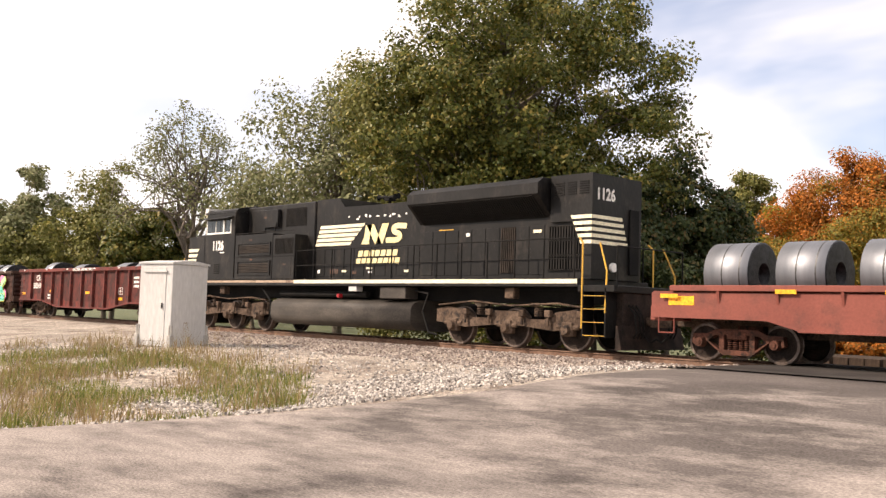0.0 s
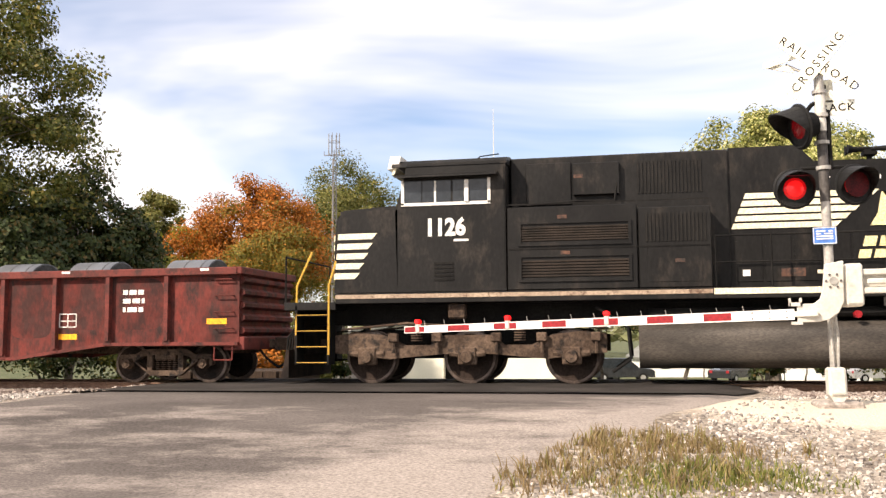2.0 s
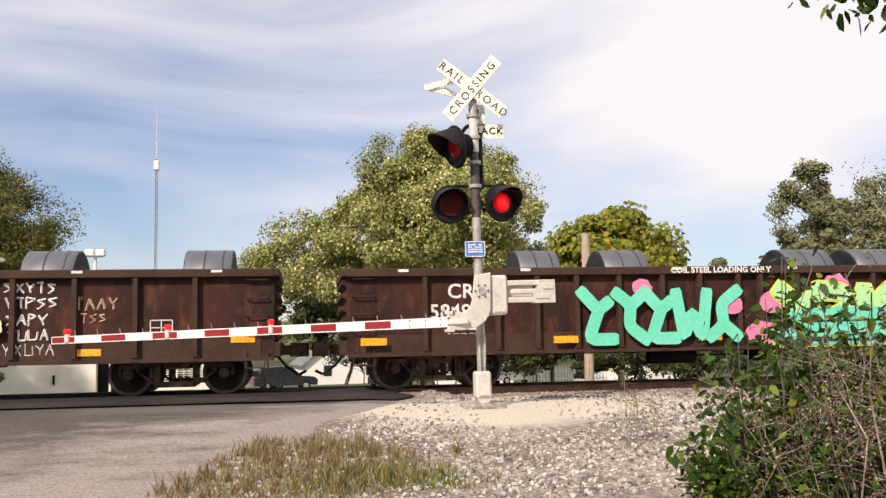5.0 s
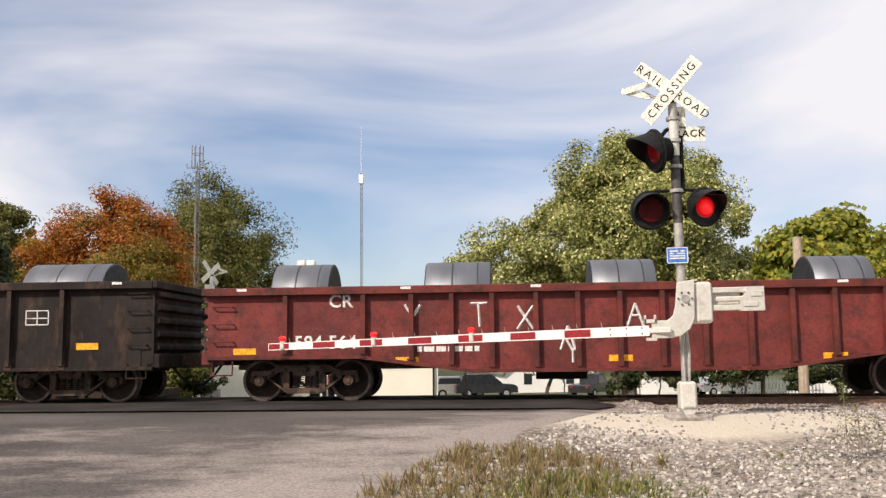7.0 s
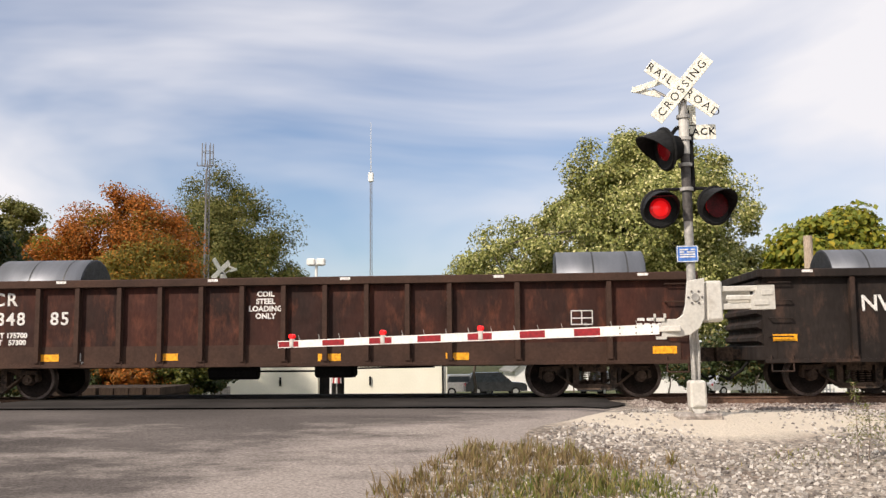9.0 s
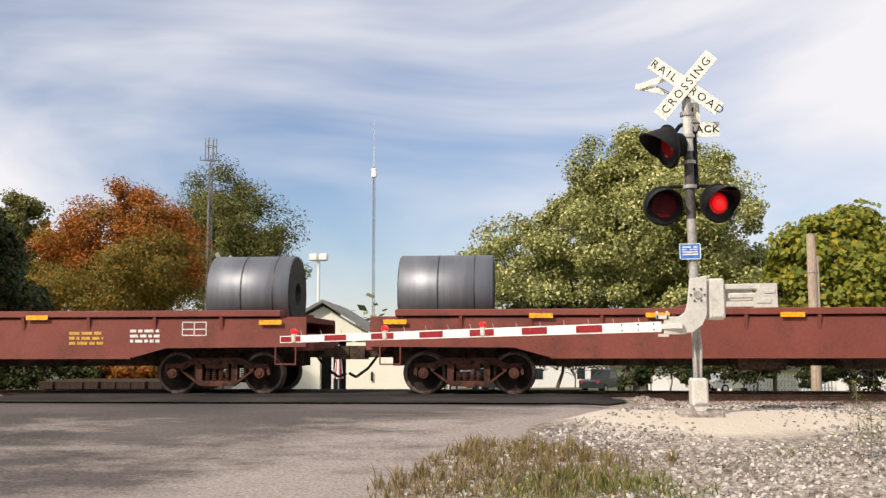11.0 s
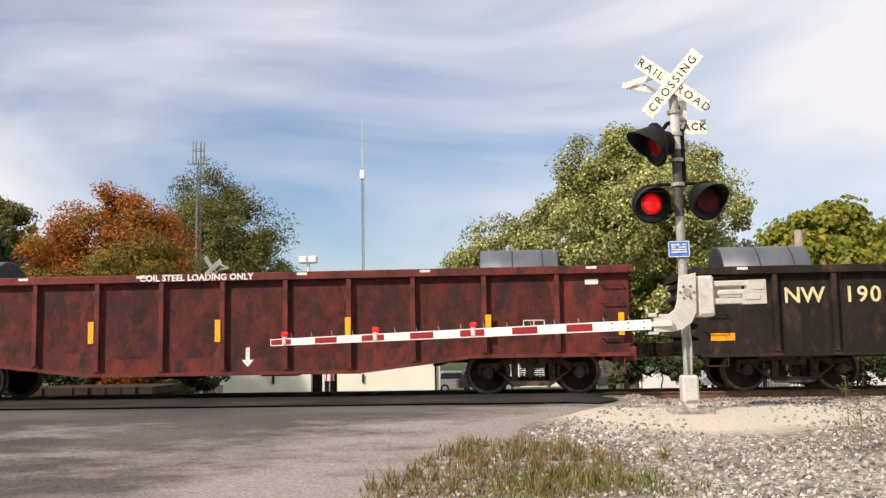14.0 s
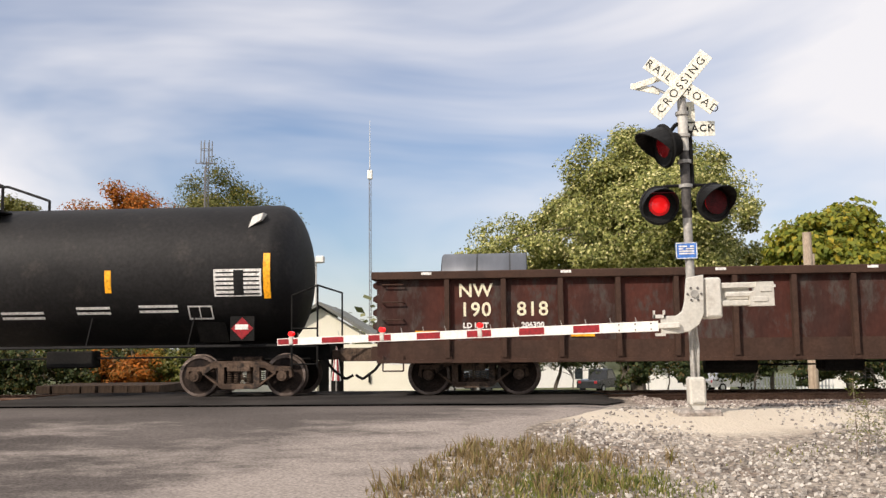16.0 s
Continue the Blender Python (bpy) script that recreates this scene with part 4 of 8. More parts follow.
    bm = B(-half + 0.3, half - 0.3, -0.3, 0.3, 0.62, end_z - 0.02)
    for k in range(-4, 5):
        x = k * (half - 1.5) / 4.6
        if abs(x) < half - 3.2:
            box(bm, x - 0.06, x + 0.06, -1.38, 1.38, end_z - 0.14, end_z - 0.02)
    part("underframe", bm, "truck_dust", car)
    bm = bmesh.new()
    box(bm, 0.6, 1.4, -1.0, -0.5, 0.42, 0.72, 0.05)
    tube(bm, (-1.6, -0.75, 0.55), (-0.6, -0.75, 0.55), 0.16, 0.16, 12)
    path_tube(bm, [(-0.6, -0.75, 0.55), (0.6, -0.75, 0.55), (1.4, -0.8, 0.6), (3.0, -0.8, 0.62)], 0.02, 5)
    part("brake_gear", bm, "black_matt", car)
    for sd in (-1, 1):
        bogie(car, sd * (half - 1.85))
    couplers(car, half)
    return car, s, ys


def coil(s, x, length, top, z_axis_r=0.78, wrapped=0.0):
    """A steel coil lying along the car, with a bore, bands and a packed edge."""
    r = z_axis_r
    c = thing("steel_coil", "tight roll of blue-grey sheet steel on the car", "steel coil", "steel coils on the train")
    bm = bmesh.new()
    h2, seg = length / 2, 40
    prof = [(-h2, 0.26), (-h2, r - 0.03), (-h2 + 0.02, r), (h2 - 0.02, r), (h2, r - 0.03), (h2, 0.26), (-h2, 0.26)]
    rings = [[bm.verts.new((a, q * math.cos(2 * math.pi * i / seg), q * math.sin(2 * math.pi * i / seg))) for i in range(seg)] for a, q in prof]
    for ra, rb in zip(rings, rings[1:]):
        for i in range(seg):
            bm.faces.new((ra[i], ra[(i + 1) % seg], rb[(i + 1) % seg], rb[i]))
    bmesh.ops.recalc_face_normals(bm, faces=bm.faces)
    ob = part("roll", bm, "coil_steel", c)
    ob.data.materials.append(M["coil_end_shade"])
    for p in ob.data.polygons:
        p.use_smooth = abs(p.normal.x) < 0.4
        # end faces and bore get the darker steel, their shade painted in
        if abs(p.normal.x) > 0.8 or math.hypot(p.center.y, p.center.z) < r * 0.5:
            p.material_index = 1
    for f in (-0.08, 0.3):
        bm = bmesh.new()
        for i in range(36):
            a0, a1 = 2 * math.pi * i / 36, 2 * math.pi * (i + 1) / 36
            q = [bm.verts.new((f * length + dx, (r + 0.004) * math.cos(a), (r + 0.004) * math.sin(a))) for dx, a in ((-0.016, a0), (0.016, a0), (0.016, a1), (-0.016, a1))]
            bm.faces.new(q)
        part("band", bm, "strap", c, "narrow steel band")
    ride(c, s, x, 0, top - r)
    return c


def std_ribs(half, n, edge):
    return [-half + edge + (2 * half - 2 * edge) * i / (n - 1) for i in range(n)]


def numbers(car, txt, x, z, size, y, material="letter_white", space=1.05):
    return text_part("lettering", txt, size, material, car, Matrix.Translation((x, y, z)) @ NEAR, "white stencilled lettering", space=space, bold=0.006)


# ---- locomotive ----
def locomotive(s):
    lo = thing("diesel_locomotive", "black six-axle diesel locomotive with cream stripes and gold lettering", "locomotive")
    ride(lo, s)
    W2 = 1.5                                            # half width over the cab and walkways
    # frame and walkway
    part("frame", B(-10.6, 10.6, -0.75, 0.75, 1.2, 1.62), "black_matt", lo)
    bm = B(-9.8, 9.8, -W2, W2, 1.62, 1.83, 0.01)
    box(bm, -10.9, -9.8, -W2, W2, 1.5, 1.66, 0.01)
    box(bm, 9.8, 10.9, -W2, W2, 1.5, 1.66, 0.01)
    part("walkway", bm, "black_paint", lo)
    for y in (-1, 1):
        y0, y1 = sorted((y * (W2 + 0.004), y * W2))
        part("sill_stripe", B(-2.4, 9.78, y0, y1, 1.70, 1.81), "cream", lo, "cream stripe along the walkway edge")
        part("sill_stripe", B(-9.8, -2.42, y0, y1, 1.72, 1.80), "stripe_dusty", lo, "dusty tan walkway stripe")
    # nose and cab
    bm = P([(-9.85, 1.84), (-9.9, 2.5), (-9.86, 3.35), (-9.7, 3.55), (-8.5, 3.62), (-8.5, 1.84)], "y", -1.28, 1.28)
    part("nose", bm, "black_paint", lo)
    bm = P([(-8.5, 1.84), (-8.55, 3.45), (-8.35, 4.2), (-8.3, 4.42), (-6.3, 4.42), (-6.3, 1.84)], "y", -W2, W2)
    part("cab", bm, "black_paint", lo)
    bm = P([(-W2 - 0.02, 4.36), (-W2 + 0.12, 4.5), (-0.9, 4.58), (0.9, 4.58), (W2 - 0.12, 4.5), (W2 + 0.02, 4.36)], "x", -8.62, -6.28)
    part("cab_roof", bm, "black_paint", lo)
    bm = P([(-9.83, 1.84), (-8.5, 1.84), (-8.5, 3.5), (-9.7, 3.5)], "y", -W2, -1.27)
    part("nose_cheek", bm, "black_paint", lo)
    bm = P([(-9.83, 1.84), (-8.5, 1.84), (-8.5, 3.5), (-9.7, 3.5)], "y", 1.27, W2)
    part("nose_cheek", bm, "black_paint", lo)
    for y in (-1, 1):
        ys = sorted((y * (W2 + 0.012), y * (W2 - 0.02)))
        bm = bmesh.new()
        for x0, x1 in ((-8.42, -8.36), (-6.66, -6.6)):
            box(bm, x0, x1, *ys, 3.58, 4.08)
        box(bm, -8.42, -6.6, *ys, 3.56, 3.62)
        box(bm, -7.12, -7.04, *sorted((y * (W2 + 0.05), y * (W2 - 0.02))), 3.62, 4.06)
        box(bm, -7.74, -7.7, *ys, 3.6, 4.06)
        part("window_frame", bm, "white_paint", lo, "silver side window frame")
        ys = sorted((y * (W2 + 0.006), y * (W2 - 0.02)))
        for x0, x1 in ((-8.36, -8.0), (-7.98, -7.4), (-7.36, -6.66)):
            part("window_pane", B(x0, x1, *ys, 3.62, 4.07), "glass", lo)
        part("sun_visor", P([(y * W2, 4.2), (y * (W2 + 0.26), 4.12), (y * (W2 + 0.26), 4.1), (y * W2, 4.16)], "x", -8.5, -6.45), "black_paint", lo)
        text_part("lettering", "1126", 0.47, "letter_white", lo, Matrix.Translation((-7.52, y * (W2 + 0.004), 3.1)) @ Matrix.Diagonal((0.88, 1, 1, 1)) @ Matrix.Rotation(radians(90 if y < 0 else 90), 4, "X") @ (Matrix.Identity(4) if y < 0 else Matrix.Rotation(radians(180), 4, "Y")), "white cab number", bold=0.02)
        ys = sorted((y * (W2 + 0.004), y * W2))
        part("small_print", B(-7.35, -7.05, *ys, 2.83, 2.875), "letter_white", lo)
        # slanted stripes that run back from the nose
        for k in range(5):
            z = 2.12 + k * 0.2
            part("nose_stripe", P([(-9.83 + (z - 1.84) * 0.078, z), (-9.05 + (z - 2.1) * 0.45 - 0.35, z), (-9.0 + (z + 0.12 - 2.1) * 0.45 - 0.35, z + 0.12), (-9.82 + (z - 1.72) * 0.078, z + 0.12)], "y", *ys), "cream", lo)
            xa, xb = -9.83 + (z - 1.84) * 0.078, -9.83 + (z - 1.72) * 0.078
            part("nose_stripe", P([(xa - 0.006, z), (xa + 0.02, z), (xb + 0.02, z + 0.12), (xb - 0.006, z + 0.12)], "y", *sorted((y * 1.252, y * (W2 + 0.003)))), "cream", lo)
        # louvre on the cab side
        bm = bmesh.new()
        for k in range(5):
            box(bm, -7.75, -7.35, *sorted((y * (W2 + 0.015), y * W2)), 2.05 + k * 0.08, 2.1 + k * 0.08)
        part("louvre", bm, "black_matt", lo)
    for k in range(5):
        z = 2.12 + k * 0.2
        part("nose_stripe", B(-9.915, -9.84, -1.25, 1.25, z, z + 0.12), "cream", lo)
    for x0, x1 in ((-1.15, -0.1), (0.1, 1.15)):
        part("windscreen", P([(-8.585, 3.66), (-8.36, 4.2), (-8.34, 4.2), (-8.565, 3.66)], "y", x0, x1), "glass", lo)
    part("headlight", T((-9.94, 0, 3.24), (-9.8, 0, 3.24), 0.1), "galvanised", lo)
    bm = B(-8.62, -8.42, -0.55, 0.55, 4.26, 4.5, 0.02)
    part("number_board", bm, "white_paint", lo)
    part("windscreen_brow", P([(-8.64, 4.22), (-8.58, 4.24), (-8.5, 4.44), (-8.56, 4.46)], "y", -1.42, 1.42), "cream", lo, "cream band over the windscreen")
    for y in (-1.18, 1.18):
        part("number_board", P([(-8.72, 4.34), (-8.5, 4.36), (-8.44, 4.6), (-8.66, 4.6)], "y", y - 0.26, y + 0.26), "white_paint", lo, "white number board")
    part("roof_vent", B(-7.3, -6.5, -0.55, 0.55, 4.57, 4.66, 0.02), "black_paint", lo)
    part("roof_hatch", B(-8.1, -7.75, -0.3, 0.3, 4.57, 4.65, 0.02), "black_paint", lo)
    part("aerial", path_tube(bmesh.new(), [(-7.1, -0.3, 4.66), (-7.0, -0.3, 4.74), (-6.6, -0.3, 4.78)], 0.014, 5), "black_matt", lo)
    for y in (-1, 1):
        part("cab_door_seam", B(-6.34, -6.31, *sorted((y * W2, y * (W2 + 0.012))), 1.9, 4.3), "black_matt", lo)
        for z in (2.62, 3.5):
            part("body_seam", B(-6.25, -2.45, *sorted((y * W2, y * (W2 + 0.01))), z, z + 0.025), "black_matt", lo)
    # side cabinets behind the cab
    for y in (-1, 1):
        y0, y1 = sorted((y * 0.9, y * W2))
        part("equipment_cabinet", B(-6.28, -3.78, y0, y1, 1.84, 3.46, 0.015), "black_paint", lo)
        part("equipment_cabinet", B(-3.76, -2.42, y0, y1, 1.84, 3.38, 0.015), "black_paint", lo)
        for z0, z1 in ((2.05, 2.45), (2.75, 3.1)):
            bm = bmesh.new()
            for k in range(6):
                z = z0 + 0.03 + k * (z1 - z0 - 0.06) / 6
                prism(bm, [(y * W2, z), (y * (W2 + 0.02), z + 0.01), (y * (W2 + 0.02), z + 0.03), (y * W2, z + 0.045)], "x", -6.0, -3.95)
            part("grille", bm, "grille_dust", lo, "dusty intake grille")
            bm = bmesh.new()
            ysf = sorted((y * W2, y * (W2 + 0.035)))
            box(bm, -6.06, -6.0, *ysf, z0 - 0.02, z1 + 0.02)
            box(bm, -3.95, -3.89, *ysf, z0 - 0.02, z1 + 0.02)
            box(bm, -6.06, -3.89, *ysf, z1 + 0.02, z1 + 0.06)
            box(bm, -6.06, -3.89, *ysf, z0 - 0.06, z0 - 0.02)
            part("grille_frame", bm, "black_paint", lo)
        bm = bmesh.new()
        for k in range(16):
            x = -3.62 + k * 0.072
            box(bm, x, x + 0.03, *sorted((y * W2, y * (W2 + 0.02))), 2.72, 3.26)
        part("grille", bm, "grille", lo)
        part("door_panel", B(-3.6, -2.6, *sorted((y * W2, y * (W2 + 0.008))), 1.95, 2.6, 0.004), "black_paint", lo)
    # long hood
    part("forward_hood", B(-6.28, -2.02, -0.98, 0.98, 1.84, 4.53, 0.03), "black_paint", lo)
    for y in (-1, 1):
        bm = bmesh.new()
        for k in range(18):
            x = -3.75 + k * 0.07
            box(bm, x, x + 0.028, *sorted((y * 0.98, y * 1.0)), 3.72, 4.36)
        part("upper_grille", bm, "grille", lo)
    for y in (-1, 1):
        part("side_locker", B(-5.0, -4.1, *sorted((y * 0.98, y * 1.12)), 3.72, 4.36, 0.01), "black_paint", lo)
        part("side_locker", B(-5.95, -5.05, *sorted((y * 0.98, y * 1.02)), 3.55, 4.4, 0.01), "black_paint", lo)
        part("conduit", path_tube(bmesh.new(), [(-6.1, y * 1.02, 3.55), (-4.9, y * 1.16, 3.6), (-4.2, y * 1.16, 3.58), (-4.1, y * 1.05, 4.3)], 0.02, 6), "black_matt", lo)
    bm = P([(-2.02, 1.84), (-2.02, 4.56), (-0.75, 4.56), (-0.45, 4.24), (3.35, 4.2), (3.35, 1.84)], "y", -0.92, 0.92)
    part("engine_hood", bm, "black_paint", lo)
    bm = P([(-0.92, 4.18), (-0.7, 4.26), (0.7, 4.26), (0.92, 4.18)], "x", -0.45, 3.35)
    part("hood_top", bm, "black_paint", lo)
    part("rear_hood", B(3.35, 9.7, -0.95, 0.95, 1.84, 4.42, 0.02), "black_paint", lo)
    # radiator section with flared overhang
    bm = bmesh.new()
    for y in (-1, 1):
        prism(bm, [(y * 0.9, 3.42), (y * 1.52, 4.02), (y * 1.52, 4.3), (y * 1.3, 4.46), (y * 0.9, 4.46)], "x", 3.35, 8.45)
    box(bm, 3.35, 8.45, -0.95, 0.95, 4.4, 4.47)
    part("radiator_wing", bm, "black_paint", lo)
    for y in (-1, 1):
        slat = part("radiator_slat", P([(y * 0.94, 3.47), (y * 1.48, 3.99), (y * 1.5, 3.96), (y * 0.96, 3.44)], "x", 0, 0.03), "grille", lo)
        slat.matrix_basis = pose(3.5, 0, 0)
        for k in range(1, 60):
            share(slat, lo, pose(3.5 + k * 0.08, 0, 0))
    for x in (4.6, 6.2, 7.7):
        part("roof_fan", T((x, 0, 4.46), (x, 0, 4.56), 0.62, 0.58, 24), "black_paint", lo)
    # rear end
    bm = P([(8.5, 3.3), (8.5, 4.5), (9.85, 4.5), (9.85, 1.84), (9.6, 1.84), (9.6, 3.3)], "y", -1.05, 1.05)
    part("rear_body", bm, "black_paint", lo)
    for y in (-1, 1):
        ysf = sorted((y * 0.95, y * 1.0))
        bm = bmesh.new()
        for k in range(13):
            x = 8.4 + k * 0.09
            box(bm, x, x + 0.04, *ysf, 2.05, 3.2)
        for k in range(4):
            box(bm, 8.36, 9.58, *ysf, 2.05 + k * 0.38, 2.08 + k * 0.38)
        part("rear_grille", bm, "grille", lo)
        ysf = sorted((y * 1.05, y * 1.054))
        for k in range(5):
            z = 2.72 + k * 0.16
            part("rear_stripe", P([(9.15 + (3.5 - z) * 0.45, z), (9.85, z), (9.85, z + 0.09), (9.15 + (3.41 - z) * 0.45, z + 0.09)], "y", *ysf), "cream", lo)
        bm = bmesh.new()
        for g in range(3):
            for k in range(6):
                box(bm, 8.65 + g * 0.4, 8.95 + g * 0.4, *sorted((y * 1.05, y * 1.062)), 3.98 + k * 0.06, 4.01 + k * 0.06)
        part("louvre", bm, "black_matt", lo)
    for k in range(5):
        z = 2.72 + k * 0.16
        part("rear_stripe", B(9.852, 9.856, -1.04, 0.45 - k * 0.06, z, z + 0.09), "cream", lo)
    text_part("lettering", "1126", 0.42, "letter_white", lo, Matrix.Translation((9.853, -0.5, 3.98)) @ Matrix.Rotation(radians(90), 4, "Z") @ NEAR @ Matrix.Diagonal((0.95, 1, 1, 1)), "white number on the rear", bold=0.012)
    bm = B(9.856, 9.9, 0.5, 0.9, 2.0, 3.7, 0.01)
    part("rear_door", bm, "black_matt", lo)
    part("tail_light", T((9.84, -0.2, 2.15), (9.93, -0.2, 2.15), 0.12), "white_paint", lo)
    # engine room doors
    for y in (-1, 1):
        yf = sorted((y * 0.92, y * 0.935))
        for i in range(10):
            x = -1.95 + i * 0.53
            part("hood_door", B(x + 0.02, x + 0.5, *yf, 1.95, 2.85, 0.006), "black_paint", lo)
        yf = sorted((y * 0.95, y * 0.965))
        for i in range(9):
            x = 3.42 + i * 0.54
            if not 6.6 < x < 7.2:
                part("hood_door", B(x + 0.02, x + 0.5, *yf, 1.95, 3.25, 0.006), "black_paint", lo)
        bm = bmesh.new()
        for k in range(8):
            box(bm, 6.7 + k * 0.068, 6.74 + k * 0.068, *sorted((y * 0.95, y * 0.985)), 2.0, 3.24)
        part("vent_door", bm, "grille_dust", lo, "dark brown slatted vent door")
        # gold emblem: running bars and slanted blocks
        yf = sorted((y * 0.936, y * 0.942))
        for k in range(5):
            z = 2.97 + k * 0.145
            part("logo_bar", P([(-2.0 + k * 0.06, z), (-0.1 + k * 0.17, z), (0.0 + k * 0.17, z + 0.105), (-1.96 + k * 0.06, z + 0.105)], "y", *yf), "cream", lo)
        for pts in ([(0.5, 2.97), (0.92, 2.97), (0.9, 3.08), (1.04, 3.6), (0.72, 3.6), (0.64, 3.2)], [(0.74, 3.6), (1.12, 3.6), (1.54, 2.97), (1.2, 2.97)],
                    [(1.24, 2.97), (1.58, 2.97), (1.86, 3.6), (1.54, 3.6)]):
            part("logo_block", P(pts, "y", *yf), "logo_gold", lo, "gold painted emblem block")
        if y < 0:
            part("logo_block", stroke([(2.66, 3.48), (2.3, 3.51), (2.08, 3.47), (2.05, 3.36), (2.2, 3.3), (2.42, 3.24), (2.44, 3.12), (2.25, 3.06), (1.78, 3.07)], 0.085, -0.942, 0.06, 0.0001), "logo_gold", lo, "gold painted emblem block")
        for z, x0, n, step in ((2.58, 0.35, 7, 0.285), (2.33, 0.25, 8, 0.275)):
            for i in range(n):
                x = x0 + i * step
                part("logo_letter_block", P([(x, z), (x + step * 0.78, z), (x + step * 0.78 + 0.05, z + 0.19), (x + 0.05, z + 0.19)], "y", *yf), "logo_gold", lo)
        for x, z, w2, h2, mt in ((-1.75, 2.12, 0.07, 0.12, "white_paint"), (-0.35, 2.12, 0.12, 0.07, "cream"), (0.95, 2.2, 0.16, 0.05, "cream"), (1.0, 2.08, 0.1, 0.06, "white_paint"), (2.75, 2.1, 0.1, 0.07, "cream"),
                                 (4.5, 3.27, 0.3, 0.025, "yellow"), (8.0, 3.1, 0.14, 0.08, "cream"), (0.2, 2.08, 0.1, 0.1, "rust_orange"), (-0.9, 2.12, 0.22, 0.16, "rust_orange"), (5.4, 3.1, 0.07, 0.1, "white_paint")):
            yy = sorted((y * 0.966, y * 0.972)) if x > 3.35 else sorted((y * 0.937, y * 0.943))
            part("label_plate", B(x - w2, x + w2, *yy, z - h2 / 2, z + h2 / 2), mt, lo)
        rr = random.Random(8)
        for k in range(11):
            x, z = -0.2 + k * 0.28 + rr.uniform(-0.1, 0.1), 3.78 + rr.uniform(-0.03, 0.1)
            part("paint_chip", P([(x, z), (x + rr.uniform(0.05, 0.2), z + rr.uniform(-0.02, 0.02)), (x + rr.uniform(0.08, 0.2), z + 0.05), (x + 0.03, z + rr.uniform(0.04, 0.1))], "y", *sorted((y * 0.92, y * 0.9235))), "white_paint", lo)
        for x, z in ((-4.9, 4.1), (-5.2, 3.25), (-5.15, 2.55), (-3.0, 2.35)):
            yy = sorted((y * 1.12, y * 1.124)) if z > 3.5 else sorted((y * (W2 + 0.009), y * (W2 + 0.013)))
            part("label_plate", B(x - 0.09, x + 0.09, *yy, z - 0.035, z + 0.035), "rust_orange", lo)
        # walkway handrail
        bm = path_tube(bmesh.new(), [(-2.35, y * 1.45, 1.84), (-2.35, y * 1.45, 2.8), (9.65, y * 1.45, 2.84)], 0.018, 6)
        path_tube(bm, [(-2.35, y * 1.45, 2.3), (9.65, y * 1.45, 2.32)], 0.014, 6)
        part("handrail", bm, "black_matt", lo)
        post = None
        for i in range(12):
            x = -1.35 + i * 1.0
            if post is None:
                post = part("handrail_post", T((0, y * 1.45, 1.83), (0, y * 1.45, 2.83), 0.022, 0.022, 6), "black_matt", lo)
                post.matrix_basis = pose(x, 0, 0)
            else:
                share(post, lo, pose(x, 0, 0))
        # steps at both ends
        for e in (-1, 1):
            xs = e * 10.3
            bm = bmesh.new()
            for k in range(4):
                box(bm, xs - 0.32, xs + 0.32, *sorted((y * 1.1, y * 1.5)), 0.42 + k * 0.32, 0.45 + k * 0.32)
            part("steps", bm, "black_matt", lo)
            bm = bmesh.new()
            for k in range(4):
                box(bm, xs - 0.32, xs + 0.32, *sorted((y * 1.5, y * 1.512)), 0.436 + k * 0.32, 0.45 + k * 0.32)
            part("step_edge", bm, "yellow", lo, "yellow step edge")
            for xx in (xs - 0.34, xs + 0.34):
                part("step_side", B(xx - 0.02, xx + 0.02, *sorted((y * 1.08, y * 1.5)), 0.4, 1.6), "black_matt", lo)
            bm = path_tube(bmesh.new(), [(xs - 0.36, y * 1.5, 0.6), (xs - 0.36, y * 1.5, 2.7), (xs - 0.5, y * 1.46, 2.84)] if e > 0 else [(xs + 0.36, y * 1.5, 0.6), (xs + 0.36, y * 1.5, 2.0), (xs + 0.5, y * 1.46, 2.5)], 0.022, 6)
            path_tube(bm, [(xs + e * 0.34, y * 1.5, 1.0), (xs + e * 0.34, y * 1.45, 2.0), (xs + e * 0.05, y * 1.35, 2.7)], 0.022, 6)
            part("grab_rail", bm, "yellow", lo, "yellow grab rail")
    for e in (-1, 1):
        x0, x1 = sorted((e * 10.6, e * 10.85))
        part("pilot", B(x0, x1, -1.05, 1.05, 0.6, 1.5, 0.02), "wheel_dark", lo)
        part("plough", P([(e * 10.85, 0.12), (e * 11.02, 0.12), (e * 10.9, 0.7), (e * 10.85, 0.7)], "y", -1.35, 1.35), "wheel_dark", lo)
        bm = path_tube(bmesh.new(), [(e * 10.9, -1.4, 1.6), (e * 10.9, -1.4, 2.6), (e * 10.9, 1.4, 2.6), (e * 10.9, 1.4, 1.6)], 0.018, 6)
        part("end_rail", bm, "black_matt", lo)
        for y in (-0.85, -0.7, -0.55, 0.55, 0.7, 0.85):
            part("air_hose", path_tube(bmesh.new(), [(e * 10.86, y, 1.2), (e * 11.05, y, 0.95), (e * 11.1, y, 0.55), (e * 11.0, y + 0.03, 0.4)], 0.025, 6), "black_matt", lo)
    couplers(lo, 10.75, "truck_dust")
    # fuel tank and undergear
    def soft(v):
        return math.copysign(abs(v) ** 0.5, v)
    prof = [(1.46 * soft(math.cos(a)), 0.76 + 0.47 * soft(math.sin(a))) for a in [math.pi * (k + 0.5) / 16 for k in range(32)]]
    tank = part("fuel_tank", P(prof, "x", -3.8, 3.6), "tank_dust", lo, "dusty rounded fuel tank")
    for p in tank.data.polygons:
        p.use_smooth = abs(p.normal.x) < 0.5
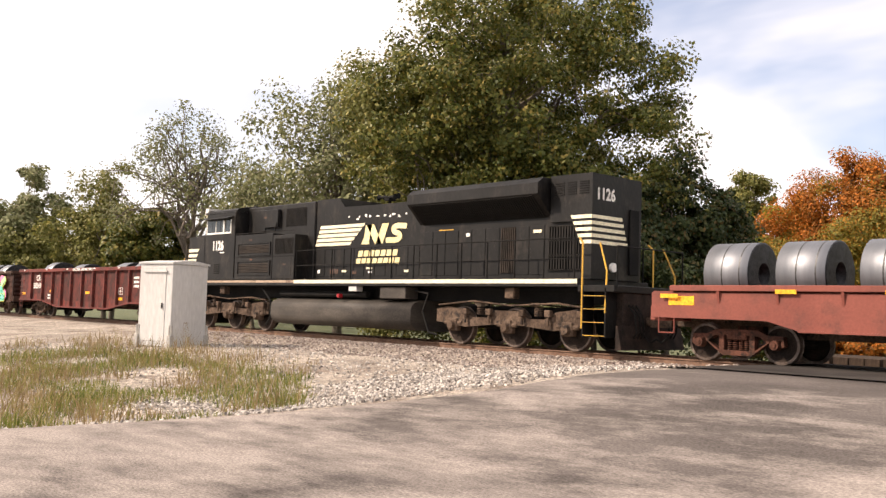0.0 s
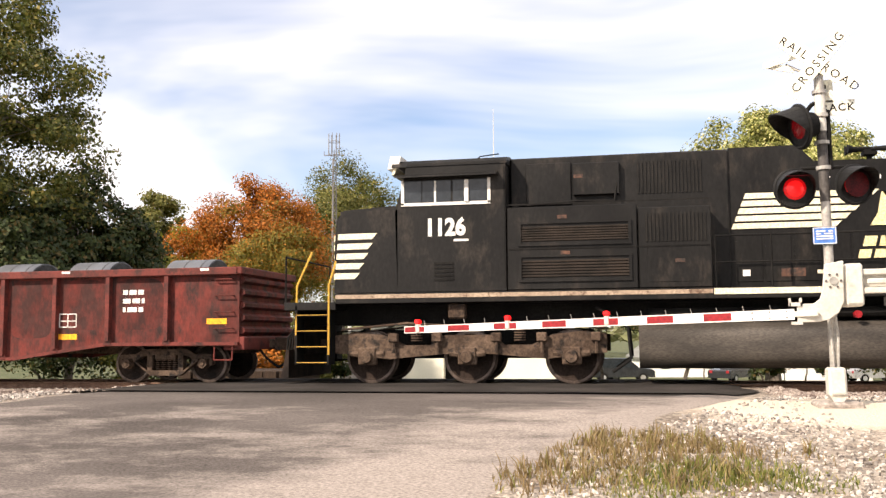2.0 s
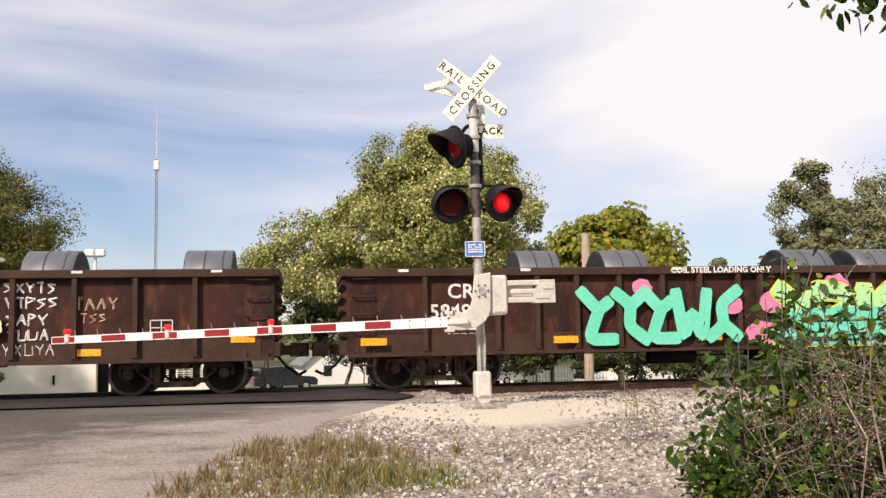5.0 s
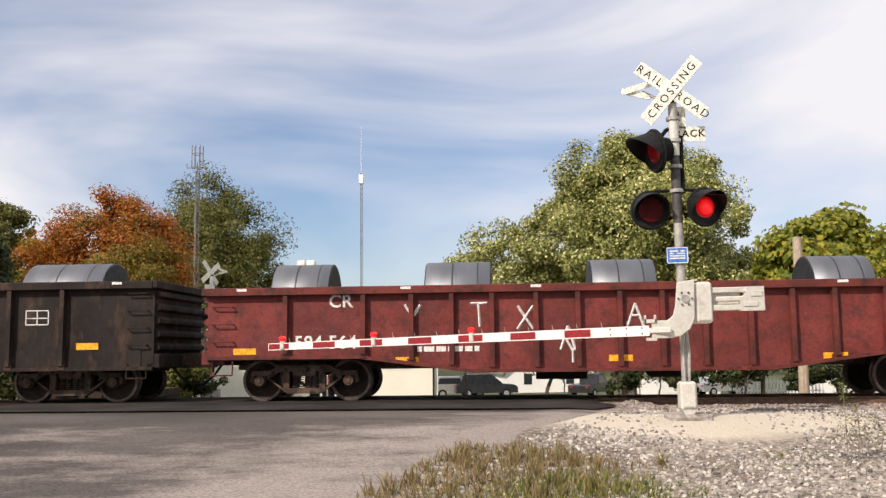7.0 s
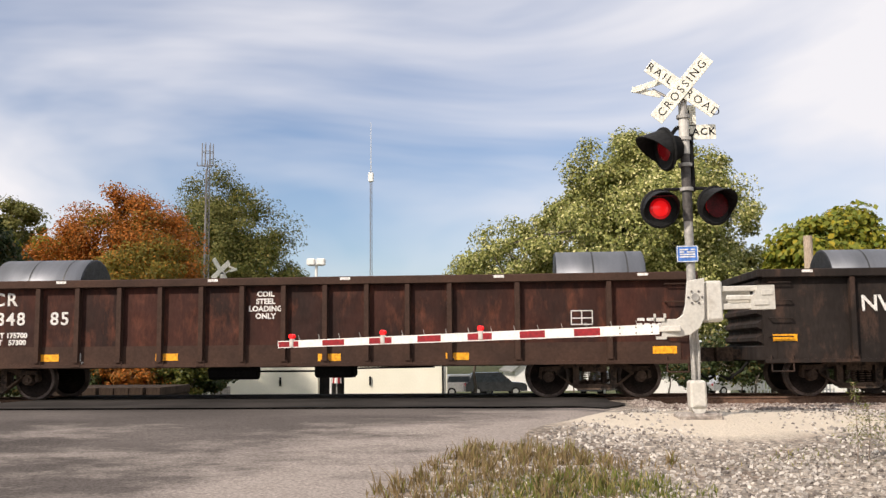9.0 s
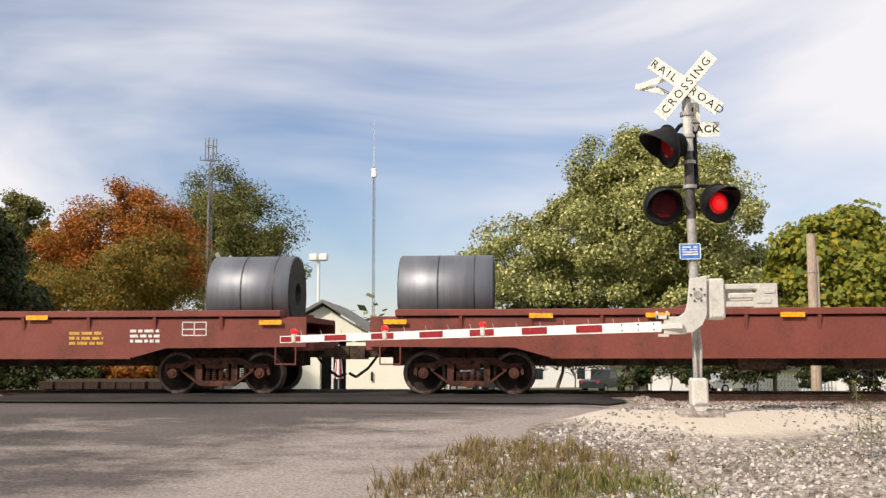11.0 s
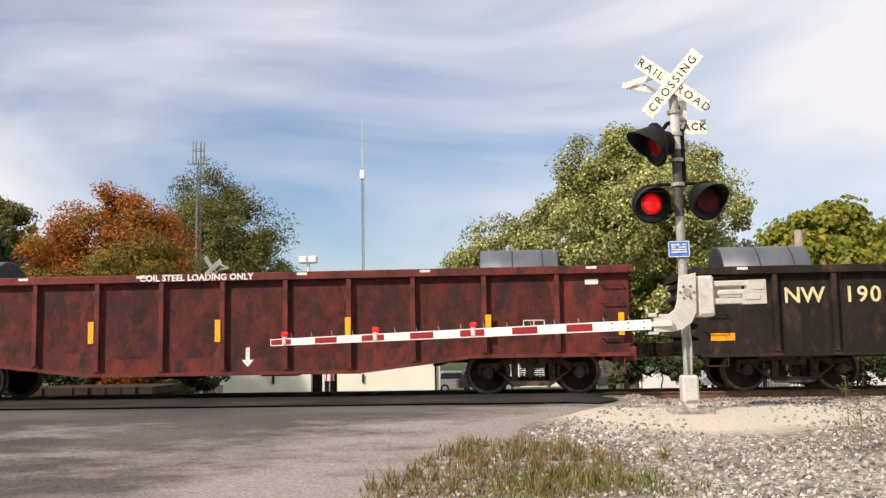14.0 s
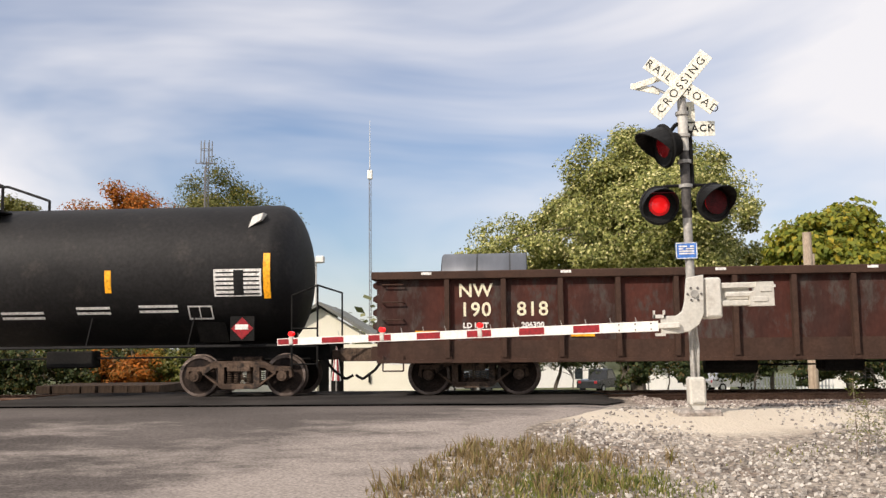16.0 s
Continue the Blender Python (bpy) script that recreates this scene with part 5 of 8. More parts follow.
    for y in (-1, 1):
        part("air_reservoir", T((-3.6, y * 1.15, 1.36), (1.2, y * 1.15, 1.36), 0.1), "black_matt", lo)
        part("battery_box", B(2.1, 3.3, *sorted((y * 0.9, y * 1.42)), 1.24, 1.6, 0.02), "tank_dust", lo)
        part("junction_box", B(0.6, 1.0, *sorted((y * 1.2, y * 1.46)), 1.45, 1.62, 0.01), "grey_box", lo)
        part("fuel_filler", T((0.1, y * 1.35, 1.3), (0.1, y * 1.5, 1.3), 0.07), "red_paint", lo)
        bm = path_tube(bmesh.new(), [(3.6, y * 1.3, 1.5), (4.2, y * 1.32, 1.4), (4.0, y * 1.35, 0.9), (4.3, y * 1.36, 0.3), (4.6, y * 1.3, 0.25)], 0.03, 6)
        part("air_hose", bm, "black_matt", lo)
        bm = path_tube(bmesh.new(), [(-4.6, y * 1.3, 1.5), (-4.0, y * 1.35, 1.1), (-3.95, y * 1.36, 0.5), (-4.3, y * 1.3, 0.25)], 0.03, 6)
        part("air_hose", bm, "black_matt", lo)
    part("engine_horn", horn_bm(0.75), "black_matt", lo, "cluster of black air horns")
    # bogies
    for e in (-1, 1):
        b = new("bogie")
        b.parent = lo
        b.matrix_basis = pose(e * 7.16, 0, 0)
        for y in (-1, 1):
            ya, yb = sorted((y * 0.98, y * 1.16))
            bm = P([(-2.75, 0.62), (-2.75, 0.98), (-2.35, 1.05), (-1.7, 0.98), (-1.3, 0.78), (-0.75, 0.78), (-0.45, 0.98), (0.45, 0.98), (0.75, 0.78), (1.3, 0.78), (1.7, 0.98), (2.35, 1.05), (2.75, 0.98), (2.75, 0.62), (2.4, 0.6), (1.6, 0.5), (0.5, 0.6), (-0.5, 0.6), (-1.6, 0.5), (-2.4, 0.6)], "y", ya, yb)
            part("bogie_frame", bm, "truck_dust", b, "dusty cast bogie frame")
            for x in (-2.07, 0, 2.07):
                bm = B(x - 0.19, x + 0.19, *sorted((y * 1.0, y * 1.2)), 0.38, 0.74, 0.03)
                tube(bm, (x, y * 1.2, 0.54), (x, y * 1.3, 0.54), 0.14, 0.11, 14)
                tube(bm, (x - 0.19, y * 1.12, 0.6), (x - 0.36, y * 1.12, 0.62), 0.07, 0.07, 8)
                tube(bm, (x + 0.19, y * 1.12, 0.6), (x + 0.36, y * 1.12, 0.62), 0.07, 0.07, 8)
                part("axle_box", bm, "truck_dust", b)
            for x in (-1.05, 1.05):
                bm = bmesh.new()
                for k in range(6):
                    tube(bm, (x, y * 1.08, 0.86 + k * 0.05), (x, y * 1.08, 0.885 + k * 0.05), 0.12, 0.12, 12)
                box(bm, x - 0.16, x + 0.16, *sorted((y * 0.98, y * 1.2)), 1.15, 1.2)
                part("bogie_spring", bm, "truck_dust", b)
            for x in (-1.5, -0.6, 0.6, 1.5, 2.55):
                bm = B(x - 0.1, x + 0.1, *sorted((y * 1.16, y * 1.3)), 0.84, 1.02, 0.02)
                tube(bm, (x, y * 1.24, 0.62), (x, y * 1.24, 0.86), 0.035, 0.035, 6)
                part("brake_cylinder", bm, "truck_dust", b)
            bm = path_tube(bmesh.new(), [(-2.6, y * 1.22, 1.1), (-1.2, y * 1.26, 1.22), (0.2, y * 1.24, 1.12), (1.8, y * 1.26, 1.2), (2.7, y * 1.22, 1.1)], 0.025, 6)
            part("air_pipe", bm, "truck_dust", b)
            part("sand_box", B(-0.15 + e * 0.2, 0.2 + e * 0.2, *sorted((y * 1.1, y * 1.35)), 1.3, 1.6, 0.03), "truck_dust", b)
        for x in (-2.07, 0, 2.07):
            wheelset(b, x, 0.533)
        part("traction_motor", B(-2.5, 2.5, -0.6, 0.6, 0.5, 1.1, 0.1), "black_matt", b)
    return lo


def horn_bm(x):
    bm = bmesh.new()
    tube(bm, (x, 0, 4.24), (x, 0, 4.5), 0.05, 0.05, 8)
    box(bm, x - 0.12, x + 0.12, -0.15, 0.15, 4.46, 4.56)
    for dx, y, z in ((-1, -0.12, 4.58), (1, 0.0, 4.6), (1, -0.14, 4.56), (-1, 0.14, 4.6)):
        tube(bm, (x, y, z), (x + dx * 0.32, y, z), 0.03, 0.05, 8)
        tube(bm, (x + dx * 0.32, y, z), (x + dx * 0.42, y, z), 0.05, 0.1, 12)
    return bm


locomotive(-24.35)


# ---- freight cars ----
def coil_flat(s0, s1, label, lettered):
    half, s = (s1 - s0) / 2, (s0 + s1) / 2
    car = thing("coil_flat_car", label, "flat car", "freight cars of the train")
    ride(car, s)
    for y in (-1, 1):
        prof = [(-half, 0.94), (-half, 1.5), (half, 1.5), (half, 0.94), (half - 2.8, 0.92), (half - 3.5, 0.73), (-half + 3.5, 0.73), (-half + 2.8, 0.92)]
        part("side_sill", P(prof, "y", *sorted((y * 1.44, y * 1.5))), "flat_red", car)
        part("deck_edge", B(-half + 0.5, half - 0.5, *sorted((y * 1.2, y * 1.56)), 1.53, 1.66, 0.012), "flat_red", car)
        part("sill_flange", B(-half + 3.5, half - 3.5, *sorted((y * 1.4, y * 1.56)), 0.71, 0.75), "flat_red", car)
        gus = None
        for k in range(-5, 6):
            x = k * 1.35
            if gus is None:
                gus = part("gusset", P([(y * 1.5, 1.25), (y * 1.56, 1.53), (y * 1.5, 1.53)], "x", -0.03, 0.03), "flat_red", car)
                gus.matrix_basis = pose(x, 0, 0)
            else:
                share(gus, car, pose(x, 0, 0))
        part("trough_wall", P([(y * 1.2, 1.6), (y * 1.16, 1.6), (y * 0.5, 1.0), (y * 0.55, 1.0)], "x", -half + 0.6, half - 0.6), "flat_red", car)
    part("deck", B(-half, half, -1.44, 1.44, 0.94, 1.02), "flat_red", car)
    for e in (-1, 1):
        x0, x1 = sorted((e * half, e * (half - 0.55)))
        part("end_platform", B(x0, x1, -1.44, 1.44, 1.42, 1.53), "flat_red", car)
        x0, x1 = sorted((e * (half + 0.1), e * (half - 0.3)))
        part("end_sill", B(x0, x1, -1.4, 1.4, 0.86, 1.2, 0.02), "flat_red", car)
        bm = path_tube(bmesh.new(), [(e * (half - 0.2), -1.5, 0.94), (e * (half - 0.2), -1.5, 0.6), (e * (half - 0.6), -1.5, 0.6), (e * (half - 0.6), -1.5, 0.94)], 0.016, 5)
        part("sill_step", bm, "flat_red", car)
    for x in (-half + 0.35,):
        bm = T((x, 0.9, 1.5), (x, 0.9, 2.15), 0.03)
        for k in range(12):
            a, b = k * math.pi / 6, (k + 1) * math.pi / 6
            tube(bm, (x, 0.85 + 0.2 * math.cos(a), 2.1 + 0.2 * math.sin(a)), (x, 0.85 + 0.2 * math.cos(b), 2.1 + 0.2 * math.sin(b)), 0.014, None, 5)
        part("hand_brake", bm, "flat_red", car)
    for x in (-2.2, -1.6):
        part("coil_stop", B(x, x + 0.22, -1.5, 1.5, 1.6, 1.8, 0.02), "flat_red", car)
    bm = B(-half + 0.3, half - 0.3, -0.3, 0.3, 0.55, 0.94)
    box(bm, 0.5, 1.5, -1.1, -0.6, 0.5, 0.78, 0.05)
    tube(bm, (-1.4, -0.9, 0.62), (-0.5, -0.9, 0.62), 0.15, 0.15, 12)
    part("underframe", bm, "truck_dust", car)
    for e in (-1, 1):
        bogie(car, e * (half - 1.9), material="truck_rust")
    couplers(car, half)
    reflectors(car, [(-half + 0.5, 1.42), (-5.2, 1.53), (-3.0, 1.53), (-0.5, 1.53), (3.0, 1.53), (half - 0.7, 1.42)], y=-1.57, hgt=0.09)
    if lettered:
        for i in range(8):
            x = -3.17 + i * 0.365
            bm = bmesh.new()
            for a, b, c, d in ((0, 0.065, 0.97, 1.39), (0.195, 0.26, 0.97, 1.39), (0.065, 0.195, 1.33, 1.39), (0.065, 0.195, 0.97, 1.03))[:3 + i % 2]:
                box(bm, x + a, x + b, -1.504, -1.5, c, d)
            part("name_block", bm, "letter_white", car, "white painted name as plain shapes")
        numbers(car, "62301", 1.02, 1.18, 0.58, -1.502, space=1.1)
        numbers(car, "LT WT   70000", -4.6, 1.02, 0.16, -1.502)
        numbers(car, "LD LMT 216000", -4.6, 1.22, 0.16, -1.502)
    bars(car, 4.0, 1.12, 0.7, 0.3, 3, y=-1.5, material="yellow", seed=6)
    bars(car, 5.2, 1.16, 0.6, 0.3, 3, y=-1.5, seed=7)
    outline_sign(car, 6.2, 1.3, 0.5, 0.28, -1.5)
    return s


def outline_sign(car, x, z, w, h, y):
    """The small framed inspection stencil."""
    bm = bmesh.new()
    t = 0.02
    for a, b, c, d in ((x - w / 2, x + w / 2, z + h / 2 - t, z + h / 2), (x - w / 2, x + w / 2, z - h / 2, z - h / 2 + t), (x - w / 2, x - w / 2 + t, z - h / 2, z + h / 2),
                       (x + w / 2 - t, x + w / 2, z - h / 2, z + h / 2), (x - t / 2, x + t / 2, z - h / 2, z + h / 2), (x - w / 2, x + w / 2, z - 0.02, z)):
        box(bm, a, b, y - 0.004, y, c, d)
    part("stencil_frame", bm, "letter_white", car, "white framed inspection stencil")


LOADING = "COIL\nSTEEL\nLOADING\nONLY"

s0 = coil_flat(-12.4, 4.5, "red-oxide coil flat car carrying bright steel coils", False)
for x in (-6.94, -5.2, -3.4, 0.5, 2.5):
    coil(s0, x - 0.12, 1.12, 2.68, 0.72)
part("reflector", B(-8.0, -7.35, -1.508, -1.502, 1.22, 1.42), "reflector", bpy.data.objects["coil_flat_car"])

# first gondola: red oxide, deep middle
car, s, ys = gondola(-52.45, -36.25, 2.42, 0.5, 0.8, [-6.4, -4.88, -3.57, -2.4, -1.22, 0.07, 1.34, 2.62, 3.88, 5.14, 6.5], "oxide_red", "oxide_rim", "oxide_rim",
                     "red-oxide gondola with dark stained panels and white lettering", fish=1)
y = -ys - 0.022
numbers(car, "CR\n582498", -5.64, 1.75, 0.4, y)
bars(car, -3.9, 1.02, 0.75, 0.3, 2, y=y, seed=2)
numbers(car, "COIL  STEEL  LOADING  ONLY", 0.2, 2.34, 0.16, -1.603)
outline_sign(car, 4.15, 1.35, 0.42, 0.3, y)
bars(car, 5.7, 1.75, 0.5, 0.55, 3, y=y, seed=3)
reflectors(car, [(-7.6, 1.15), (-3.8, 1.3), (0.6, 1.25), (4.15, 1.0), (7.6, 1.3)], y=y, hgt=0.12)
for x in (-6.5, -2.84, 2.1, 4.05, 6.45):
    coil(s, x, 1.05, 2.72 if x > -6 else 2.86, 0.8)

# second gondola: dark brown, large painted lettering shapes
BRB = [-6.39, -4.95, -4.15, -3.34, -2.46, -1.55, -0.75, 0.08, 0.56, 1.37, 2.19, 3.07, 3.95, 5.54, 6.22]
car, s, ys = gondola(-69.45, -53.65, 2.36, 0.66, 0.8, BRB, "brown", "brown_rim", "brown_rim",
                     "dark brown gondola covered with mint and lime spray paint")
y = -ys - 0.024
numbers(car, "CR\n584969", -5.67, 1.7, 0.4, y)
bars(car, -5.6, 1.12, 0.7, 0.3, 2, y=y, seed=12)
numbers(car, "COIL STEEL LOADING ONLY", -0.3, 2.28, 0.16, -1.603)


GLYPHS = ([[(0.02, 0.98), (0.5, 0.6), (0.8, 0.78)], [(0.5, 0.6), (0.2, 0.05), (0.95, 0.05)]],
          [[(0.95, 0.85), (0.4, 0.93), (0.2, 0.68), (0.75, 0.45), (0.62, 0.1), (0.0, 0.05)]],
          [[(0.15, 0.05), (0.2, 0.97)], [(0.85, 0.97), (0.25, 0.5), (0.95, 0.05)]],
          [[(0.9, 0.9), (0.2, 0.87), (0.15, 0.1), (0.95, 0.08)], [(0.2, 0.48), (0.75, 0.52)]],
          [[(0.05, 0.05), (0.25, 0.95), (0.5, 0.42), (0.78, 0.97), (0.95, 0.05)]],
          [[(0.9, 0.8), (0.35, 0.9), (0.25, 0.6), (0.8, 0.4), (0.7, 0.1), (0.05, 0.08)]],
          [[(0.1, 0.05), (0.55, 0.3), (0.45, 0.7), (0.98, 0.98)], [(0.55, 0.3), (0.95, 0.05)]])


def tag_piece(car, x0, x1, z0, z1, y, fills, rim, half_width, order, line="sign_black"):
    """A spray-painted piece: a bright rim, broad strokes (fills: below, above) and thin dark lines."""
    w = (x1 - x0) / len(order)
    paths = []
    for i, g in enumerate(order):
        for path in GLYPHS[g]:
            paths.append([(x0 + (i - 0.06 + 1.12 * u) * w, z0 + half_width + (1 - v if i % 2 else v) * (z1 - z0 - 2 * half_width)) for u, v in path])
    if rim:                                          # a foot that runs along below all the strokes
        paths.append([(x0 - 0.1 * w, z0 + half_width), (x1, z0 + half_width * 0.95)])
        paths.append([(x0 + 0.6 * w, z0 + 0.42 * (z1 - z0)), (x1 - 0.5 * w, z0 + 0.46 * (z1 - z0))])
    zm = z0 + 0.52 * (z1 - z0)
    for k, path in enumerate(paths):
        if rim:
            part("paint_rim", stroke(path, half_width + 0.035, y - 0.0002 * k), rim, car, "thin bright painted outline")
        ob = part("paint_stroke", stroke(path, half_width, y - 0.014 - 0.0004 * k), fills[0], car)
        if len(fills) > 1:
            ob.data.materials.append(M[fills[1]])
            for p in ob.data.polygons:
                p.material_index = int(p.center.z > zm)
        if line:
            part("paint_line", stroke([(x + half_width * 0.75, z - half_width * 0.45) for x, z in path], 0.016, y - 0.036), line, car)


def cloud_of_paint(car, spots, y, material, label):
    """Soft-edged blotches of paint. spots: (x, z, radius)."""
    rr = random.Random(5)
    for i, (cx, cz, r) in enumerate(spots):
        part("paint_cloud", P([(cx + r * math.cos(a * 0.42) * rr.uniform(0.8, 1.1), cz + 0.75 * r * math.sin(a * 0.42) * rr.uniform(0.8, 1.1)) for a in range(15)], "y", y - 0.0015 - 0.0003 * i, y), material, car, label)


yg = y - 0.13
cloud_of_paint(car, [(0.5, 0.98, 0.36), (0.75, 1.6, 0.3), (0.95, 0.9, 0.3), (2.2, 1.95, 0.32), (3.6, 1.98, 0.3), (4.9, 1.95, 0.32), (6.5, 1.9, 0.34), (6.9, 1.05, 0.4), (6.6, 0.9, 0.32), (-0.1, 1.55, 0.26), (-2.0, 1.95, 0.22)], yg, "graf_pink", "pink spray-paint cloud")
tag_piece(car, -3.25, 0.0, 0.74, 2.02, yg - 0.006, ["graf_mint"], None, 0.125, (0, 6, 0, 4, 6), line=None)
tag_piece(car, 0.95, 7.0, 0.72, 2.08, yg - 0.006, ["graf_mint", "graf_lime"], "graf_rim", 0.185, (0, 1, 2, 3, 4, 5, 6))
reflectors(car, [(-7.4, 0.95), (-3.6, 0.93), (-0.6, 0.93)], y=-1.6, hgt=0.14, w=0.5)
for x, l in ((-3.86, 0.9), (-1.98, 1.0), (2.19, 1.1), (3.8, 1.1)):
    coil(s, x, l, 2.84, 0.85)

# third gondola: rusty brown with white and silver paint
car, s, ys = gondola(-86.8, -70.83, 2.38, 0.64, 0.8, [-6.5 + 1.085 * k for k in range(13)], "brown", "brown_rim", "brown_rim",
                     "rust-brown gondola with white scrawled paint and silver shapes")
y = -ys - 0.024
def scrawl(car, x, z, w, h, y, material, seed, label="white hand-painted scrawl"):
    """A line of rough hand strokes."""
    rr = random.Random(seed)
    shapes = (((0, 0), (0, 1), (1, 0.8), (0, 0.5)), ((0, 1), (0.5, 0.45), (1, 1), (0.5, 0.45), (0.5, 0)), ((0, 0), (1, 1), (0.5, 0.5), (0, 1), (1, 0)),
              ((0, 1), (1, 1), (0.5, 1), (0.5, 0)), ((0, 0), (0.5, 1), (1, 0), (0.75, 0.5), (0.25, 0.5)), ((0, 1), (0, 0), (1, 0.05), (1, 0.9)), ((1, 0.9), (0, 0.8), (0.9, 0.4), (0, 0.05)))
    step = h * 0.95
    for k in range(int(w / step)):
        cx = x - w / 2 + k * step
        pts = [(cx + px * step * 0.72 + rr.uniform(-0.015, 0.015), y, z + (pz - 0.5) * h + rr.uniform(-0.02, 0.02)) for px, pz in rr.choice(shapes)]
        part("scrawl_stroke", path_tube(bmesh.new(), pts, min(0.024, h * 0.1), 4), material, car, label)


for k, (z, w) in enumerate(((2.05, 1.0), (1.77, 0.95), (1.46, 0.9), (1.18, 0.85), (0.92, 1.0), (0.74, 0.9))):
    scrawl(car, 3.6, z, w, 0.2 if k < 5 else 0.1, y, "letter_white", k)
scrawl(car, 4.75, 1.75, 0.85, 0.22, y, "tag_tan", 11, "tan hand-painted scrawl")
scrawl(car, 4.75, 1.48, 0.6, 0.17, y, "tag_tan", 12, "tan hand-painted scrawl")
yg = y - 0.13
cloud_of_paint(car, [(-2.5, 1.0, 0.5), (-1.7, 1.3, 0.55), (-0.8, 1.0, 0.5), (-0.1, 1.1, 0.5), (0.9, 0.98, 0.45), (1.6, 0.95, 0.4), (2.4, 1.0, 0.45), (2.85, 1.35, 0.3)], yg, "graf_cream", "pale yellow spray-paint ground")
cloud_of_paint(car, [(-0.35, 1.35, 0.42), (0.9, 1.4, 0.4), (1.5, 1.35, 0.34), (2.5, 1.45, 0.28)], yg - 0.005, "tag_tan", "tan spray-paint shading")
for k, path in enumerate(([(-2.75, 0.95), (-2.35, 1.95), (-1.75, 1.15)], [(-1.35, 2.02), (-0.72, 1.9), (-0.85, 1.4), (-1.05, 0.9)], [(-0.32, 1.72), (0.3, 1.86), (1.0, 1.75), (1.84, 1.98)],
                          [(1.84, 1.98), (1.96, 1.5), (1.9, 1.2), (1.45, 0.92)], [(0.55, 1.66), (0.4, 1.2), (0.35, 0.88)], [(3.0, 1.5), (2.5, 1.3), (2.2, 1.05)])):
    wide = 0.16 if k < 5 else 0.07
    part("paint_rim", stroke(path, wide + 0.04, yg - 0.008 - 0.0002 * k), "letter_white", car, "white painted outline")
    part("paint_stroke", stroke(path, wide, yg - 0.02 - 0.0004 * k), "graf_violet", car, "dark violet spray-painted stroke")
outline_sign(car, 5.9, 1.3, 0.42, 0.28, y)
reflectors(car, [(7.4, 1.05), (4.6, 0.85)], y=y - 0.02, hgt=0.13)
for x, l in ((-5.8, 1.1), (-3.0, 1.1), (-0.37, 1.2), (3.65, 1.0), (6.67, 0.95)):
    coil(s, x, l, 2.88, 0.85)

# fourth gondola: brighter red
car, s, ys = gondola(-104.19, -88.1, 2.24, 0.55, 0.84, [-6.48, -4.95, -4.01, -3.23, -2.45, -1.6, -0.8, 0.0, 0.8, 1.6, 2.45, 3.23, 4.01, 4.95, 6.48], "bright_oxide", "oxide_rim", "oxide_rim",
                     "brick-red gondola with white chalk scrawls", fish=1)
y = -ys - 0.022
numbers(car, "CR", -5.4, 1.95, 0.35, y)
numbers(car, "584 564", -5.7, 1.15, 0.36, y)
for x, z in ((-3.9, 1.65), (-2.6, 1.65), (-1.7, 1.6), (-0.9, 1.2), (0.4, 1.6), (-0.8, 0.95)):
    scrawl(car, x, z, 0.5, 0.45, y, "letter_white", int(x * 10) + 90, "white chalk scrawl on the panel")
bars(car, -3.3, 1.1, 1.2, 0.36, 2, y=y, seed=31)
reflectors(car, [(-7.3, 1.0), (-4.1, 0.8), (0.0, 0.8), (4.0, 0.8), (7.3, 1.0)], y=y, hgt=0.12)
for x, l in ((-6.36, 1.2), (-3.14, 1.35), (0.2, 1.3), (4.5, 1.2)):
    coil(s, x, l, 2.82, 0.85)

# fifth gondola: black
car, s, ys = gondola(-121.75, -105.27, 2.42, 0.66, 0.8, [-6.6 + 1.083 * k for k in range(13)], "black_car", "black_car", "black_car",
                     "dull black gondola with white road number")
y = -ys - 0.024
numbers(car, "NW", -6.05, 1.75, 0.42, y, space=1.0)
numbers(car, "190", -4.95, 1.75, 0.42, y, space=1.15)
numbers(car, "880", -3.87, 1.75, 0.4, y, space=1.15)
bars(car, -4.8, 1.4, 0.5, 0.14, 1, y=y, seed=41)
numbers(car, "COIL STEEL\nLOADING ONLY", 0.66, 1.78, 0.17, y)
outline_sign(car, 5.85, 1.72, 0.48, 0.3, y)
reflectors(car, [(-7.85, 1.13), (-3.7, 0.86), (-0.75, 1.0), (0.35, 1.0), (3.6, 0.92), (6.9, 1.14)], y=y - 0.015, hgt=0.13)
for x, l in ((-5.82, 1.75), (6.0, 1.75)):
    coil(s, x, l, 2.92, 0.86)

# sixth gondola: brown
car, s, ys = gondola(-139.05, -123.05, 2.40, 0.66, 0.8, [-6.33, -4.88, -4.07, -3.21, -2.38, -1.55, -0.73, 0.1, 0.92, 1.74, 2.54, 3.36, 4.67, 6.42],
                     "brown", "brown_rim", "brown_rim", "weathered brown gondola with stencilled white lettering")
y = -ys - 0.024
numbers(car, "CR", -5.62, 2.02, 0.36, y, space=1.2)
numbers(car, "5848", -5.6, 1.63, 0.36, y, space=1.2)
numbers(car, "85", -4.47, 1.63, 0.36, y, space=1.2)
numbers(car, "LD LMT 175700\nLT WT   57300", -5.62, 1.24, 0.14, y)
numbers(car, LOADING, -0.28, 1.86, 0.145, y)
part("arrow", P([(-4.04, 0.66), (-3.94, 0.78), (-4.0, 0.78), (-4.0, 0.95), (-4.08, 0.95), (-4.08, 0.78), (-4.14, 0.78)], "y", y - 0.02, y - 0.016), "letter_white", car)
outline_sign(car, 5.9, 1.55, 0.42, 0.28, y)
bars(car, 7.2, 1.45, 0.5, 0.2, 2, y=y, seed=44)
